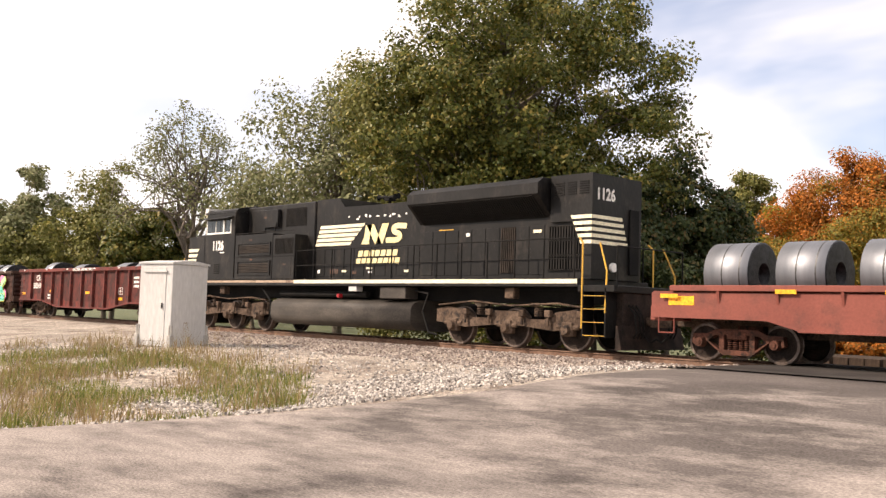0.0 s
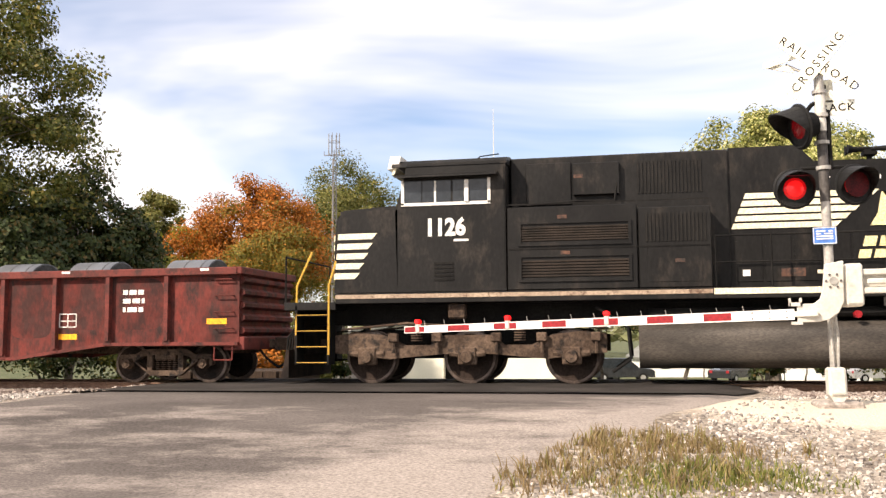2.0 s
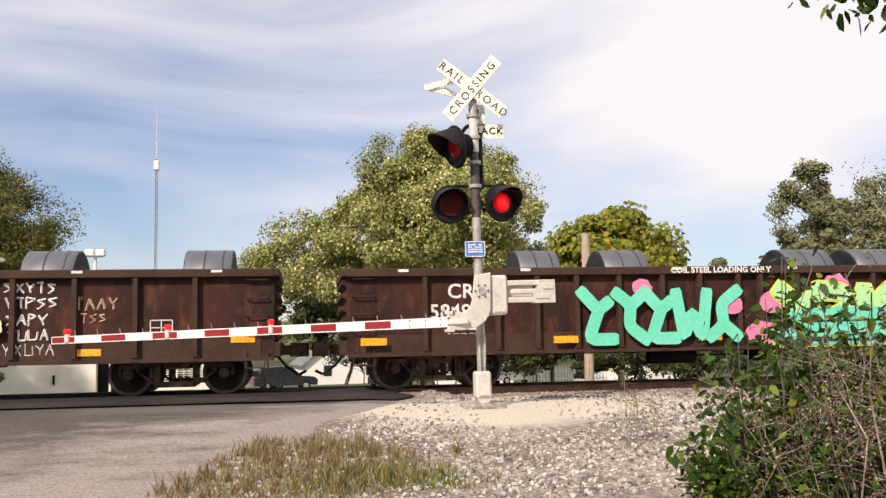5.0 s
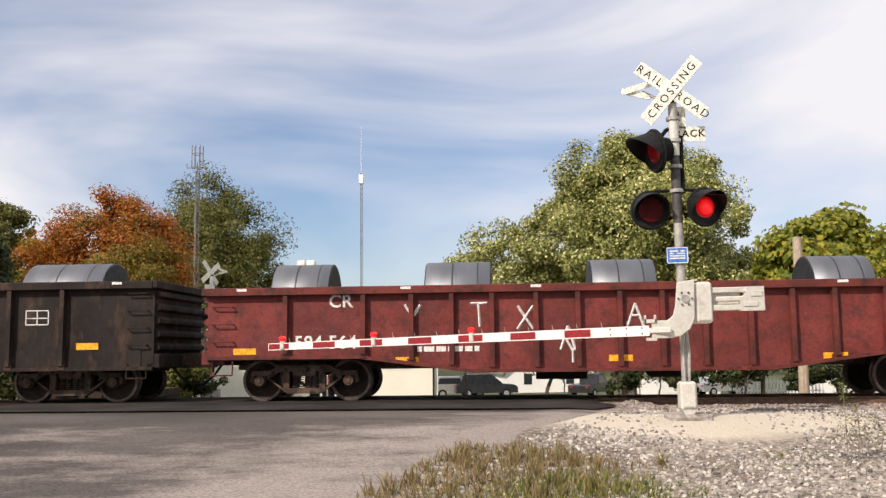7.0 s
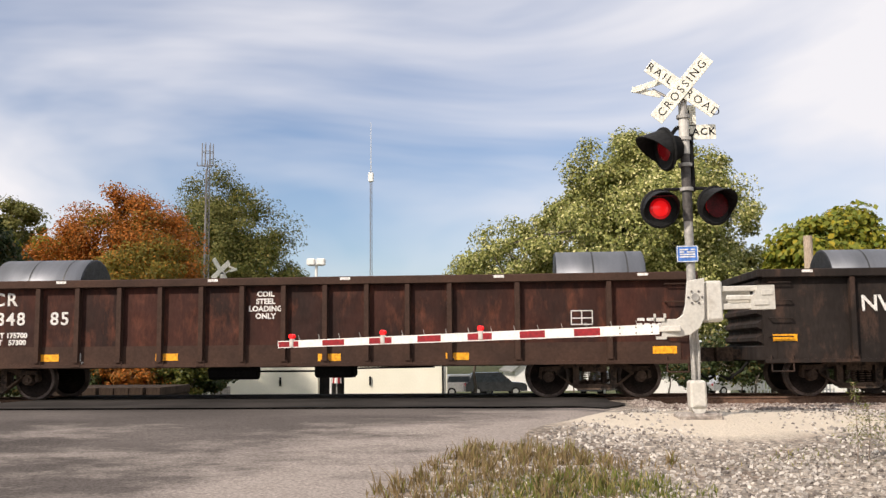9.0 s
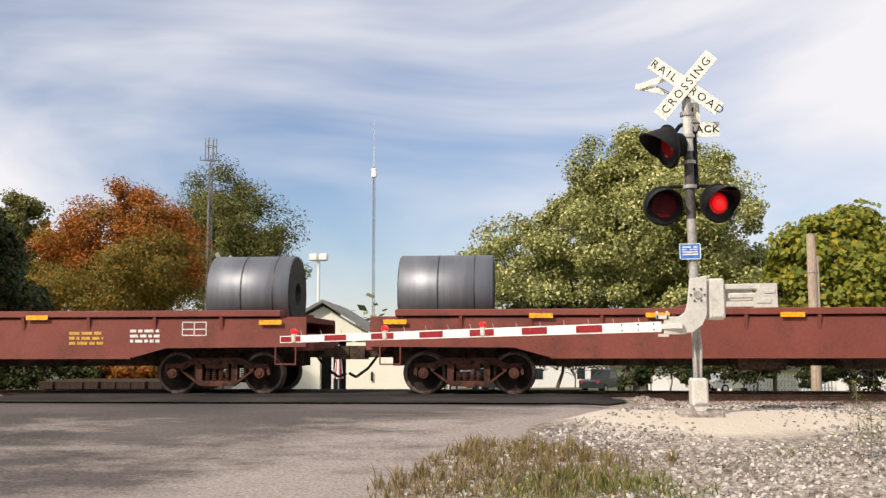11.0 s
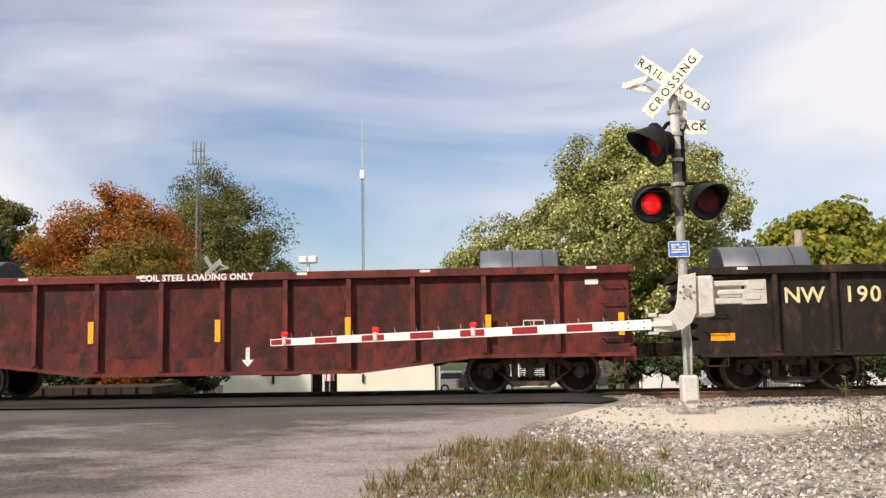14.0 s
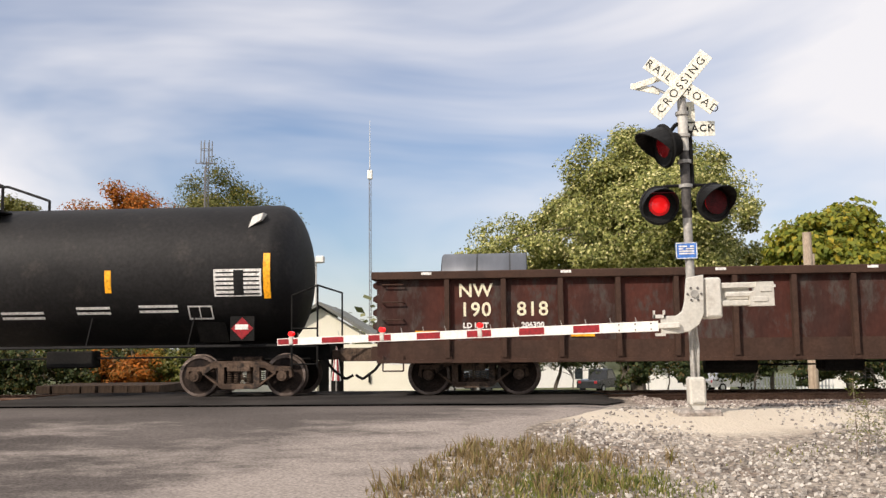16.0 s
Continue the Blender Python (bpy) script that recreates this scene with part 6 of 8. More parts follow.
reflectors(car, [(-7.2, 1.24), (-4.68, 0.86), (-2.25, 0.86), (1.0, 0.83), (3.5, 0.83), (7.45, 0.92)], y=y - 0.015, hgt=0.14)
for x, l in ((-5.35, 1.95), (6.35, 1.8)):
    coil(s, x, l, 2.96, 0.86)

# two coil flats
s = coil_flat(-157.39, -140.35, "red-oxide coil flat car with one steel coil at each end", False)
for x in (-7.1, 6.4):
    coil(s, x, 1.95, 2.85, 0.82)
s = coil_flat(-175.53, -158.65, "red-oxide coil flat car with large white lettering", True)
for x in (-7.0, 7.05):
    coil(s, x, 1.75, 2.86, 0.82)

# seventh gondola: black with rust-orange faded paint
car, s, ys = gondola(-193.05, -176.97, 2.38, 0.67, 0.8, [-6.61 + 1.09 * k for k in range(13)], "black_car", "black_car", "black_car",
                     "black gondola with rust-orange faded paint patches")
y = -ys - 0.024
numbers(car, "NW", -6.05, 1.8, 0.42, y, "logo_gold", 1.0)
numbers(car, "190", -4.97, 1.8, 0.42, y, "logo_gold", 1.15)
numbers(car, "649", -3.87, 1.8, 0.4, y, "logo_gold", 1.15)
numbers(car, LOADING, -0.6, 1.92, 0.13, y)
numbers(car, "COIL STEEL\nLOADING ONLY", 0.5, 1.65, 0.12, y)
rr = random.Random(4)
for cx in (-0.55, 0.5, 2.7, 3.8, 4.8):
    bm = bmesh.new()
    prism(bm, [(cx + 0.48 * math.cos(a * 0.45) * rr.uniform(0.85, 1.1), 1.3 + 0.5 * math.sin(a * 0.45) * rr.uniform(0.85, 1.1)) for a in range(14)], "y", y - 0.006, y)
    part("paint_patch", bm, "rust_orange", car, "rust-orange faded spray paint")
outline_sign(car, 4.9, 1.8, 0.45, 0.28, y - 0.008)
bars(car, 7.5, 1.75, 0.35, 0.3, 1, y=y, seed=53)
part("marker", B(7.0, 7.25, y - 0.01, y, 2.0, 2.12), "white_paint", car)
reflectors(car, [(-7.6, 1.05), (-3.5, 0.88), (1.1, 0.92), (4.6, 0.88), (6.9, 1.0)], y=y - 0.015, hgt=0.14)
for x, l in ((-6.5, 1.75), (5.3, 1.7)):
    coil(s, x, l, 2.9, 0.86)

# eighth gondola: red oxide
car, s, ys = gondola(-210.2, -194.35, 2.46, 0.46, 0.72, [-6.62, -5.08, -3.78, -2.51, -1.21, 0.02, 1.27, 2.52, 3.77, 5.15, 6.55], "oxide_red", "oxide_rim", "oxide_rim",
                     "red-oxide gondola with white road number", fish=1)
y = -ys - 0.022
numbers(car, "CR", -6.2, 2.0, 0.38, y)
numbers(car, "582582", -5.85, 1.62, 0.4, y)
numbers(car, "LD LMT  187200\nLT WT   75800", -5.85, 1.12, 0.16, y)
numbers(car, "COIL STEEL LOADING ONLY", -0.5, 2.38, 0.17, -1.603)
for x in (-7.7, -5.1, -2.62, -0.07, 2.5, 5.22, 7.75):
    part("reflector", B(x - 0.05, x + 0.06, -1.6, -1.585, 1.12, 1.55), "reflector", car)
part("arrow", P([(0.5, 0.62), (0.62, 0.76), (0.54, 0.76), (0.54, 1.0), (0.46, 1.0), (0.46, 0.76), (0.38, 0.76)], "y", y - 0.004, y), "letter_white", car)
part("marker", B(-7.75, -7.5, y - 0.01, y, 2.02, 2.1), "white_paint", car)
part("marker", B(7.1, 7.35, y - 0.01, y, 2.1, 2.2), "white_paint", car)
outline_sign(car, 6.1, 1.3, 0.42, 0.28, y)
for x, l in ((-6.1, 1.95), (5.85, 1.6)):
    coil(s, x, l, 2.94, 0.86)

# ninth gondola: rusty
car, s, ys = gondola(-227.45, -211.5, 2.42, 0.65, 0.8, [-6.6 + 1.095 * k for k in range(13)], "rust_panel", "brown_rim", "brown_rim",
                     "rusted grey-brown gondola with cream stencilled number")
y = -ys - 0.024
numbers(car, "NW", -6.05, 2.03, 0.36, y, "cream")
numbers(car, "190", -6.05, 1.66, 0.38, y, "cream", 1.1)
numbers(car, "818", -4.95, 1.66, 0.38, y, "cream", 1.1)
numbers(car, "LD LMT", -6.05, 1.36, 0.14, y)
numbers(car, "206300", -4.95, 1.36, 0.14, y)
bars(car, 2.2, 2.0, 0.4, 0.1, 1, y=y, seed=61)
bars(car, -0.6, 2.05, 0.5, 0.1, 1, y=y, seed=62)
outline_sign(car, 6.0, 1.3, 0.45, 0.28, y)
part("marker", B(7.0, 7.25, y - 0.01, y, 2.0, 2.12), "white_paint", car)
reflectors(car, [(-7.0, 1.2), (-4.0, 1.2), (3.9, 1.1), (6.9, 1.25)], y=y - 0.015, hgt=0.14)
for x, l in ((-5.9, 1.75), (5.68, 1.75)):
    coil(s, x, l, 2.9, 0.86)


def tank_car(s_right):
    half = 8.75
    s = s_right - half
    car = thing("tank_car", "black cylindrical tank car with white data panels", "tank car", "freight cars of the train")
    ride(car, s)
    r, zc, seg = 1.475, 2.53, 48
    bm = bmesh.new()
    prof = [(-half + 0.2 + 0.62 * (1 - math.cos(a)), max(0.02, r * math.sin(a))) for a in [i / 8 * math.pi / 2 for i in range(9)]]
    prof = prof + [(-x, q) for x, q in prof[::-1]]
    rings = [[bm.verts.new((x, q * math.cos(2 * math.pi * i / seg), zc + q * math.sin(2 * math.pi * i / seg))) for i in range(seg)] for x, q in prof]
    for a, b in zip(rings, rings[1:]):
        for i in range(seg):
            bm.faces.new((a[i], a[(i + 1) % seg], b[(i + 1) % seg], b[i]))
    bm.faces.new(rings[0][::-1])
    bm.faces.new(rings[-1])
    bmesh.ops.recalc_face_normals(bm, faces=bm.faces)
    part("tank", bm, "tank_black", car, smooth=True)
    for e in (-1, 1):
        x0, x1 = sorted((e * (half - 2.6), e * (half + 0.25)))
        bm = B(x0, x1, -0.35, 0.35, 0.72, 1.12, 0.02)
        box(bm, *sorted((e * (half - 0.4), e * (half + 0.25))), -1.4, 1.4, 1.05, 1.12)
        part("stub_sill", bm, "black_matt", car)
        part("saddle", P([(-1.2, 1.5), (-0.9, 1.1), (0.9, 1.1), (1.2, 1.5), (0.6, 1.18), (-0.6, 1.18)], "x", e * (half - 2.0) - 0.3, e * (half - 2.0) + 0.3), "black_matt", car)
        bm = path_tube(bmesh.new(), [(e * (half + 0.2), -1.35, 0.6), (e * (half + 0.2), -1.35, 2.2), (e * (half + 0.2), 1.35, 2.2), (e * (half + 0.2), 1.35, 0.6)], 0.02, 6)
        path_tube(bm, [(e * (half - 0.3), -1.4, 0.6), (e * (half - 0.3), -1.4, 2.0), (e * (half + 0.2), -1.35, 2.2)], 0.02, 6)
        for k in range(3):
            path_tube(bm, [(e * (half + 0.2), -1.35, 0.65 + k * 0.35), (e * (half - 0.3), -1.4, 0.65 + k * 0.35)], 0.016, 6)
        part("end_ladder", bm, "black_matt", car)
        bogie(car, e * (half - 1.45), material="truck_dust")
    def plate(x0, x1, z0, z1, name, material, lift=0.006, label=""):
        bm = bmesh.new()
        n = 5
        cols = []
        for i in range(n + 1):
            z = z0 + (z1 - z0) * i / n
            yy = -math.sqrt(max(0.0, (r + lift) ** 2 - (z - zc) ** 2))
            cols.append((bm.verts.new((x0, yy, z)), bm.verts.new((x1, yy, z))))
        for (a, b), (c, d) in zip(cols, cols[1:]):
            bm.faces.new((a, b, d, c))
        return part(name, bm, material, car, label)
    def at(px):
        return px - s
    plate(at(-229.72), at(-229.58), 1.95, 2.85, "reflector", "reflector")
    plate(at(-232.95), at(-232.82), 2.1, 2.55, "reflector", "reflector")
    plate(at(-230.72), at(-229.76), 2.0, 2.54, "data_panel", "letter_white", label="white hazard and test data panel")
    for k in range(6):
        plate(at(-230.68), at(-229.8), 2.03 + k * 0.085, 2.06 + k * 0.085, "print_line", "sign_black", 0.009)
    plate(at(-230.32), at(-230.12), 2.02, 2.52, "print_gap", "sign_black", 0.01)
    for px, z, w in ((-232.3, 1.7, 0.8), (-233.6, 1.68, 0.7), (-235.2, 1.6, 0.9)):
        for k in range(2):
            plate(at(px), at(px + w), z + k * 0.1, z + 0.05 + k * 0.1, "print_line", "letter_white")
    for dx0, dx1, z0, z1 in ((-231.3, -230.8, 1.56, 1.59), (-231.3, -230.8, 1.8, 1.83), (-231.3, -231.27, 1.56, 1.83), (-230.83, -230.8, 1.56, 1.83), (-231.07, -231.05, 1.56, 1.83)):
        plate(at(dx0), at(dx1), z0, z1, "stencil_frame", "letter_white")
    bm = P([(at(-230.12), 1.14), (at(-229.9), 1.36), (at(-230.12), 1.58), (at(-230.34), 1.36)], "y", -1.5, -1.49)
    pl = part("placard", bm, "red_paint", car, "red and white diamond placard")
    part("placard_mark", P([(at(-230.26), 1.34), (at(-230.0), 1.34), (at(-230.0), 1.44), (at(-230.26), 1.44)], "y", -1.505, -1.5), "white_paint", pl)
    part("placard_holder", B(at(-230.36), at(-229.88), -1.49, -1.44, 1.12, 1.6), "black_matt", car)
    part("side_mark", P([(at(-230.1), 3.4), (at(-229.85), 3.55), (at(-229.8), 3.7), (at(-230.02), 3.62)], "y", -1.2, -0.86), "white_paint", car)
    # dome, walkway and rails on top
    dx = at(-237.4)
    bm = T((dx, 0, 3.9), (dx, 0, 4.3), 0.5, 0.5, 24)
    part("valve_dome", bm, "tank_black", car)
    bm = path_tube(bmesh.new(), [(at(-235.4), -1.0, 3.85), (at(-235.4), -1.0, 4.4), (at(-236.4), -1.0, 4.75), (dx - 1.5, -1.0, 4.75), (dx - 1.5, -1.0, 3.9)], 0.03, 6)
    path_tube(bm, [(at(-235.4), 1.0, 3.85), (at(-235.4), 1.0, 4.4), (at(-236.4), 1.0, 4.75), (dx - 1.5, 1.0, 4.75), (dx - 1.5, 1.0, 3.9)], 0.03, 6)
    part("dome_railing", bm, "tank_black", car)
    bm = B(dx - 2, dx + 2, -1.2, -0.6, 3.86, 3.9)
    part("dome_walkway", bm, "tank_black", car)
    bm = bmesh.new()
    for k in range(10):
        path_tube(bm, [(dx - 0.25, -1.52, 0.9 + k * 0.32), (dx + 0.25, -1.52, 0.9 + k * 0.32)], 0.014, 5)
    for xx in (dx - 0.25, dx + 0.25):
        path_tube(bm, [(xx, -1.5, 0.6), (xx, -1.53, 2.6), (xx, -1.1, 3.9)], 0.02, 5)
    part("side_ladder", bm, "tank_black", car)
    bm = path_tube(bmesh.new(), [(-half + 0.2, -1.25, 1.02), (half - 0.2, -1.25, 1.02)], 0.03, 6)
    for k in range(-3, 4):
        path_tube(bm, [(k * 2.1, -1.25, 1.02), (k * 2.1 + 0.15, -1.3, 1.6)], 0.016, 5)
    part("side_rail", bm, "tank_black", car)
    bm = T((-1.2, -0.7, 0.75), (0, -0.7, 0.75), 0.2, 0.2, 12)
    box(bm, 3.2, 4.2, -0.9, -0.5, 0.6, 0.95, 0.03)
    path_tube(bm, [(0, -0.7, 0.75), (3.2, -0.75, 0.8), (6.5, -0.8, 0.8)], 0.022, 5)
    part("brake_gear", bm, "black_matt", car)
    couplers(car, half + 0.15, "truck_dust")


tank_car(-228.85)


# ---- crossing signal with gate ----
def polar(az, r, z=0.0):
    """A place by its bearing (degrees left of the y axis) and distance from the camera's foot."""
    a = radians(az)
    return Vector((-r * math.sin(a), r * math.cos(a), z))


RED_LAMP = glow("lamp_red", (0.85, 0.012, 0.012), 0.8)
RIM_LAMP = glow("lamp_red_rim", (0.55, 0.006, 0.008), 0.42)
DIM_LAMP = glow("lamp_red_dim", (0.16, 0.005, 0.007), 0.2)


def blade(parent, w, h, ang, x, y, z, txt, turn=0.0, face="sign_white"):
    base = Matrix.Translation((x, y, z)) @ Matrix.Rotation(radians(turn), 4, "Z") @ NEAR @ Matrix.Rotation(radians(ang), 4, "Z")
    bm = box(bmesh.new(), -w / 2, w / 2, -h / 2, h / 2, -0.006, 0.006, 0.004)
    b = part("crossbuck_blade", bm, face, parent, "white crossbuck blade with black capitals")
    b.matrix_basis = base
    for words, dx in txt:
        text_part("lettering", words, 0.168, "sign_black", b, Matrix.Translation((dx, -0.005, 0.007)), space=1.38, bold=0.0, depth=0.001)
    return b


OFF_COVERS = []    # added discs that hide a lit lens: object, 0 or 1 for the lamp of the pair


def lamp_head(parent, m, turn=None):
    """A round flashing lamp: black target, deep visor, red lens, and an added hinged disc that stands for switching off
    (turn: 0 or 1).
    """
    lp = new("flashing_lamp")
    lp.parent = parent
    lp.matrix_basis = m
    part("target", lathe(bmesh.new(), [(-0.01, 0.27), (0.0, 0.29), (0.012, 0.29), (0.03, 0.17)], 32), "sign_black", lp, "round black target board")
    part("housing", lathe(bmesh.new(), [(0.02, 0.2), (0.2, 0.15), (0.25, 0.06)], 24), "black_matt", lp)
    bm = bmesh.new()
    n, rings = 28, []
    for i in range(n):
        a = radians(-90 + 360 * i / n)
        out = 0.03 + 0.32 * max(0.0, (math.sin(a) + 0.45) / 1.45)
        drop = -0.05 * out / 0.35
        rings.append([bm.verts.new((q * math.cos(a), yy, q * math.sin(a) + dz)) for q, yy, dz in ((0.245, 0.0, 0), (0.25, -out, drop), (0.26, -out, drop), (0.262, 0.0, 0))])
    for a, b in zip(rings, rings[1:] + rings[:1]):
        for k in range(4):
            bm.faces.new((a[k], b[k], b[(k + 1) % 4], a[(k + 1) % 4]))
    bmesh.ops.recalc_face_normals(bm, faces=bm.faces)
    part("visor", bm, "sign_black", lp, "deep round black visor")
    lens = part("lens", lathe(bmesh.new(), [(-0.034, 0.1), (-0.02, 0.145), (-0.0105, 0.155)], 28), RIM_LAMP if turn is not None else DIM_LAMP, lp, "red glass lens")
    if turn is not None:
        part("lens_core", lathe(bmesh.new(), [(-0.05, 0.02), (-0.045, 0.07), (-0.035, 0.112)], 24), RED_LAMP, lens)
        # the lens always glows; this added disc covers it while the lamp is off
        sh = part("shutter", lathe(bmesh.new(), [(-0.003, 0.178), (0.003, 0.178)], 24, centre=(0, 0, -0.185)), "lamp_off_cover", lp, "added dark red disc hiding the lit lens")
        OFF_COVERS.append((sh, turn))
    return lp


def crossing_signal(m, name_label, arm):
    sg = thing("crossing_signal", name_label, "crossing signal", m=m)
    part("mast", T((0, 0, 0.3), (0, 0, 4.55), 0.064, 0.064, 18), "galvanised" if arm else "white_paint", sg)
    part("mast_cap", T((0, 0, 4.55), (0, 0, 4.63), 0.085, 0.02, 16), "black_matt", sg)
    part("side_pipe", T((0.1, 0.03, 3.2), (0.1, 0.03, 4.05), 0.035, 0.035, 10), "black_matt", sg)
    bm = T((0, 0, 3.75), (0, 0, 4.3), 0.074, 0.074, 18)
    part("mast_sleeve", bm, "silver_paint", sg)
    for z in (3.56, 3.95, 4.28, 3.2):
        part("clamp", T((0, 0, z), (0, 0, z + 0.05), 0.1, 0.1, 16), "galvanised", sg)
    bm = T((0, 0, 2.75), (0, 0, 3.74), 0.07, 0.07, 18)
    part("mast_band", bm, "mast_dark", sg)
    bm = B(-0.115, 0.115, -0.16, 0.14, 0.06, 0.46, 0.03)
    prism(bm, [(-0.1, 0.06), (0.1, 0.06), (0.05, -0.02), (-0.05, -0.02)], "y", -0.15, 0.1)
    tube(bm, (0, -0.18, 0.38), (0, -0.16, 0.38), 0.03, 0.03, 8)
    tube(bm, (0, -0.18, 0.14), (0, -0.16, 0.14), 0.03, 0.03, 8)
    part("junction_base", bm, "silver_paint", sg, "cast junction box at the mast foot")
    part("base_door", B(-0.09, 0.09, -0.175, -0.16, 0.1, 0.42, 0.01), "silver_paint", sg)
    part("foundation", B(-0.3, 0.3, -0.3, 0.3, -0.4, 0.0, 0.03), "gravel", sg)
    blade(sg, 1.2, 0.215, -38, -0.02, -0.1, 4.71, (("RAIL", -0.385), ("ROAD", 0.37)), face="sign_white")
    blade(sg, 1.2, 0.215, 49, -0.02, -0.115, 4.71, (("CROSSING", 0.0),), face="sign_white")
    for ang, dx, dy in ((16, -0.38, 0.1), (-14, -0.4, 0.13)):
        blade(sg, 0.44, 0.09, ang, dx - 0.1, dy, 4.78 + ang * 0.003, ())
    part("sign_arm", T((-0.4, 0.16, 4.78), (0, 0.02, 4.5), 0.02), "galvanised", sg)
    bm = B(0.02, 0.2, 0.08, 0.09, 4.18, 4.5)
    part("number_sign", bm, "sign_white", sg)
    text_part("lettering", "1", 0.2, "sign_black", sg, Matrix.Translation((0.1, 0.078, 4.35)) @ NEAR, depth=0.001)
    part("track_sign", B(-0.06, 0.48, 0.08, 0.09, 3.98, 4.2), "sign_white", sg)
    text_part("lettering", "TRACK", 0.15, "sign_black", sg, Matrix.Translation((0.2, 0.078, 4.09)) @ NEAR, depth=0.001, space=1.2, bold=0.003)
    part("lamp_bar", path_tube(bmesh.new(), [(-0.4, 0.06, 3.14), (-0.3, 0.05, 3.24), (0.3, 0.05, 3.24), (0.4, 0.06, 3.14)], 0.024, 8), "black_matt", sg)
    lamp_head(sg, pose(-0.4, -0.02, 2.95, 3, 0, 4), 0)
    lamp_head(sg, pose(0.39, -0.02, 2.97, 3, 0, 20), 1)
    lamp_head(sg, pose(-0.3, -0.06, 3.82, 10, 0, -70) @ Matrix.Diagonal((1.12, 1.12, 1.12, 1)))
    part("lamp_bracket", path_tube(bmesh.new(), [(-0.3, 0.02, 3.9), (-0.1, 0, 4.15), (0, 0, 4.15)], 0.03, 8), "black_matt", sg)
    sn = part("notice_sign", B(-0.155, 0.155, -0.085, -0.075, 2.2, 2.44, 0.01), "sign_blue", sg, "small blue emergency notice")
    sn.matrix_basis = pose(-0.05, 0, -0.05)
    bars(sn, 0.0, 2.33, 0.22, 0.14, 4, y=-0.086, seed=71)
    bm = bmesh.new()
    for a, b, c, d in ((-0.15, 0.15, 2.205, 2.215), (-0.15, 0.15, 2.425, 2.435), (-0.15, -0.14, 2.205, 2.435), (0.14, 0.15, 2.205, 2.435)):
        box(bm, a, b, -0.089, -0.085, c, d)
    part("border", bm, "sign_white", sn)
    if not arm:
        return sg
    # gate mechanism, counterweight and arm
    part("gate_mechanism", B(0.14, 0.37, -0.3, 0.12, 1.28, 1.86, 0.03), "silver_paint", sg, "silver gate mechanism case")
    part("case_lid", B(0.16, 0.35, -0.31, -0.3, 1.32, 1.82, 0.004), "silver_paint", sg)
    bm = P([(-0.5, 1.08), (-0.24, 1.08), (-0.1, 1.11), (0.03, 1.2), (0.1, 1.34), (0.12, 1.9), (-0.12, 1.86), (-0.16, 1.52), (-0.2, 1.39), (-0.28, 1.33), (-0.5, 1.33)], "y", -0.34, -0.28)
    bmesh.ops.bevel(bm, geom=list(bm.edges), offset=0.008, segments=1, affect="EDGES")
    part("gate_bracket", bm, "silver_paint", sg, "curved silver arm bracket")
    part("hub_plate", T((-0.02, -0.36, 1.63), (-0.02, -0.28, 1.63), 0.055, 0.055, 12), "galvanised", sg)
    bolt = None
    for k in range(6):
        m = pose(-0.02 + 0.095 * math.cos(k * 1.047), -0.345, 1.63 + 0.095 * math.sin(k * 1.047))
        if bolt is None:
            bolt = part("bolt", T((0, -0.012, 0), (0, 0.012, 0), 0.016, 0.016, 6), "mast_dark", sg)
            bolt.matrix_basis = m
        else:
            share(bolt, sg, m)
    bm = B(-0.6, -0.44, -0.36, -0.26, 1.3, 1.35)
    box(bm, -0.6, -0.58, -0.36, -0.26, 1.3, 1.41)
    box(bm, -0.46, -0.44, -0.36, -0.26, 1.3, 1.41)
    part("arm_clamp", bm, "silver_paint", sg)
    part("arm_bolt_plate", B(-0.58, -0.44, -0.34, -0.28, 1.05, 1.09), "silver_paint", sg)
    for z0, z1 in ((1.7, 1.78), (1.45, 1.53)):
        part("counterweight_bar", B(0.37, 1.09, -0.26, -0.2, z0, z1, 0.01), "silver_paint", sg)
    part("counterweight_bar", B(0.42, 0.84, -0.28, -0.24, 1.57, 1.65, 0.02), "silver_paint", sg)
    part("counterweight", P([(0.76, 1.44), (1.09, 1.44), (1.09, 1.78), (0.86, 1.78), (0.82, 1.66), (0.76, 1.62)], "y", -0.3, -0.14), "silver_paint", sg, "chipped white counterweight plates")
    for x0, x1, z0, z1 in ((0.8, 1.0, 1.5, 1.57), (0.9, 1.06, 1.64, 1.72)):
        part("weight_lug", B(x0, x1, -0.314, -0.3, z0, z1, 0.004), "silver_paint", sg)
    part("counterweight_back", B(0.37, 0.78, -0.16, -0.14, 1.47, 1.76), "silver_paint", sg)
    for x in (-0.03, 0.03):
        part("conduit", path_tube(bmesh.new(), [(x, -0.09, 0.46), (x * 1.5, -0.1, 0.9), (x * 0.6, -0.12, 1.15)], 0.018, 6), "galvanised", sg)
    return sg


SIG = Vector((2.59, 13.84, 0.03))
signal = crossing_signal(Matrix.Translation(SIG) @ pose(0, 0, 0, 0, -0.7, 0), "silver crossing signal mast with crossbuck, red lamps and gate", True)

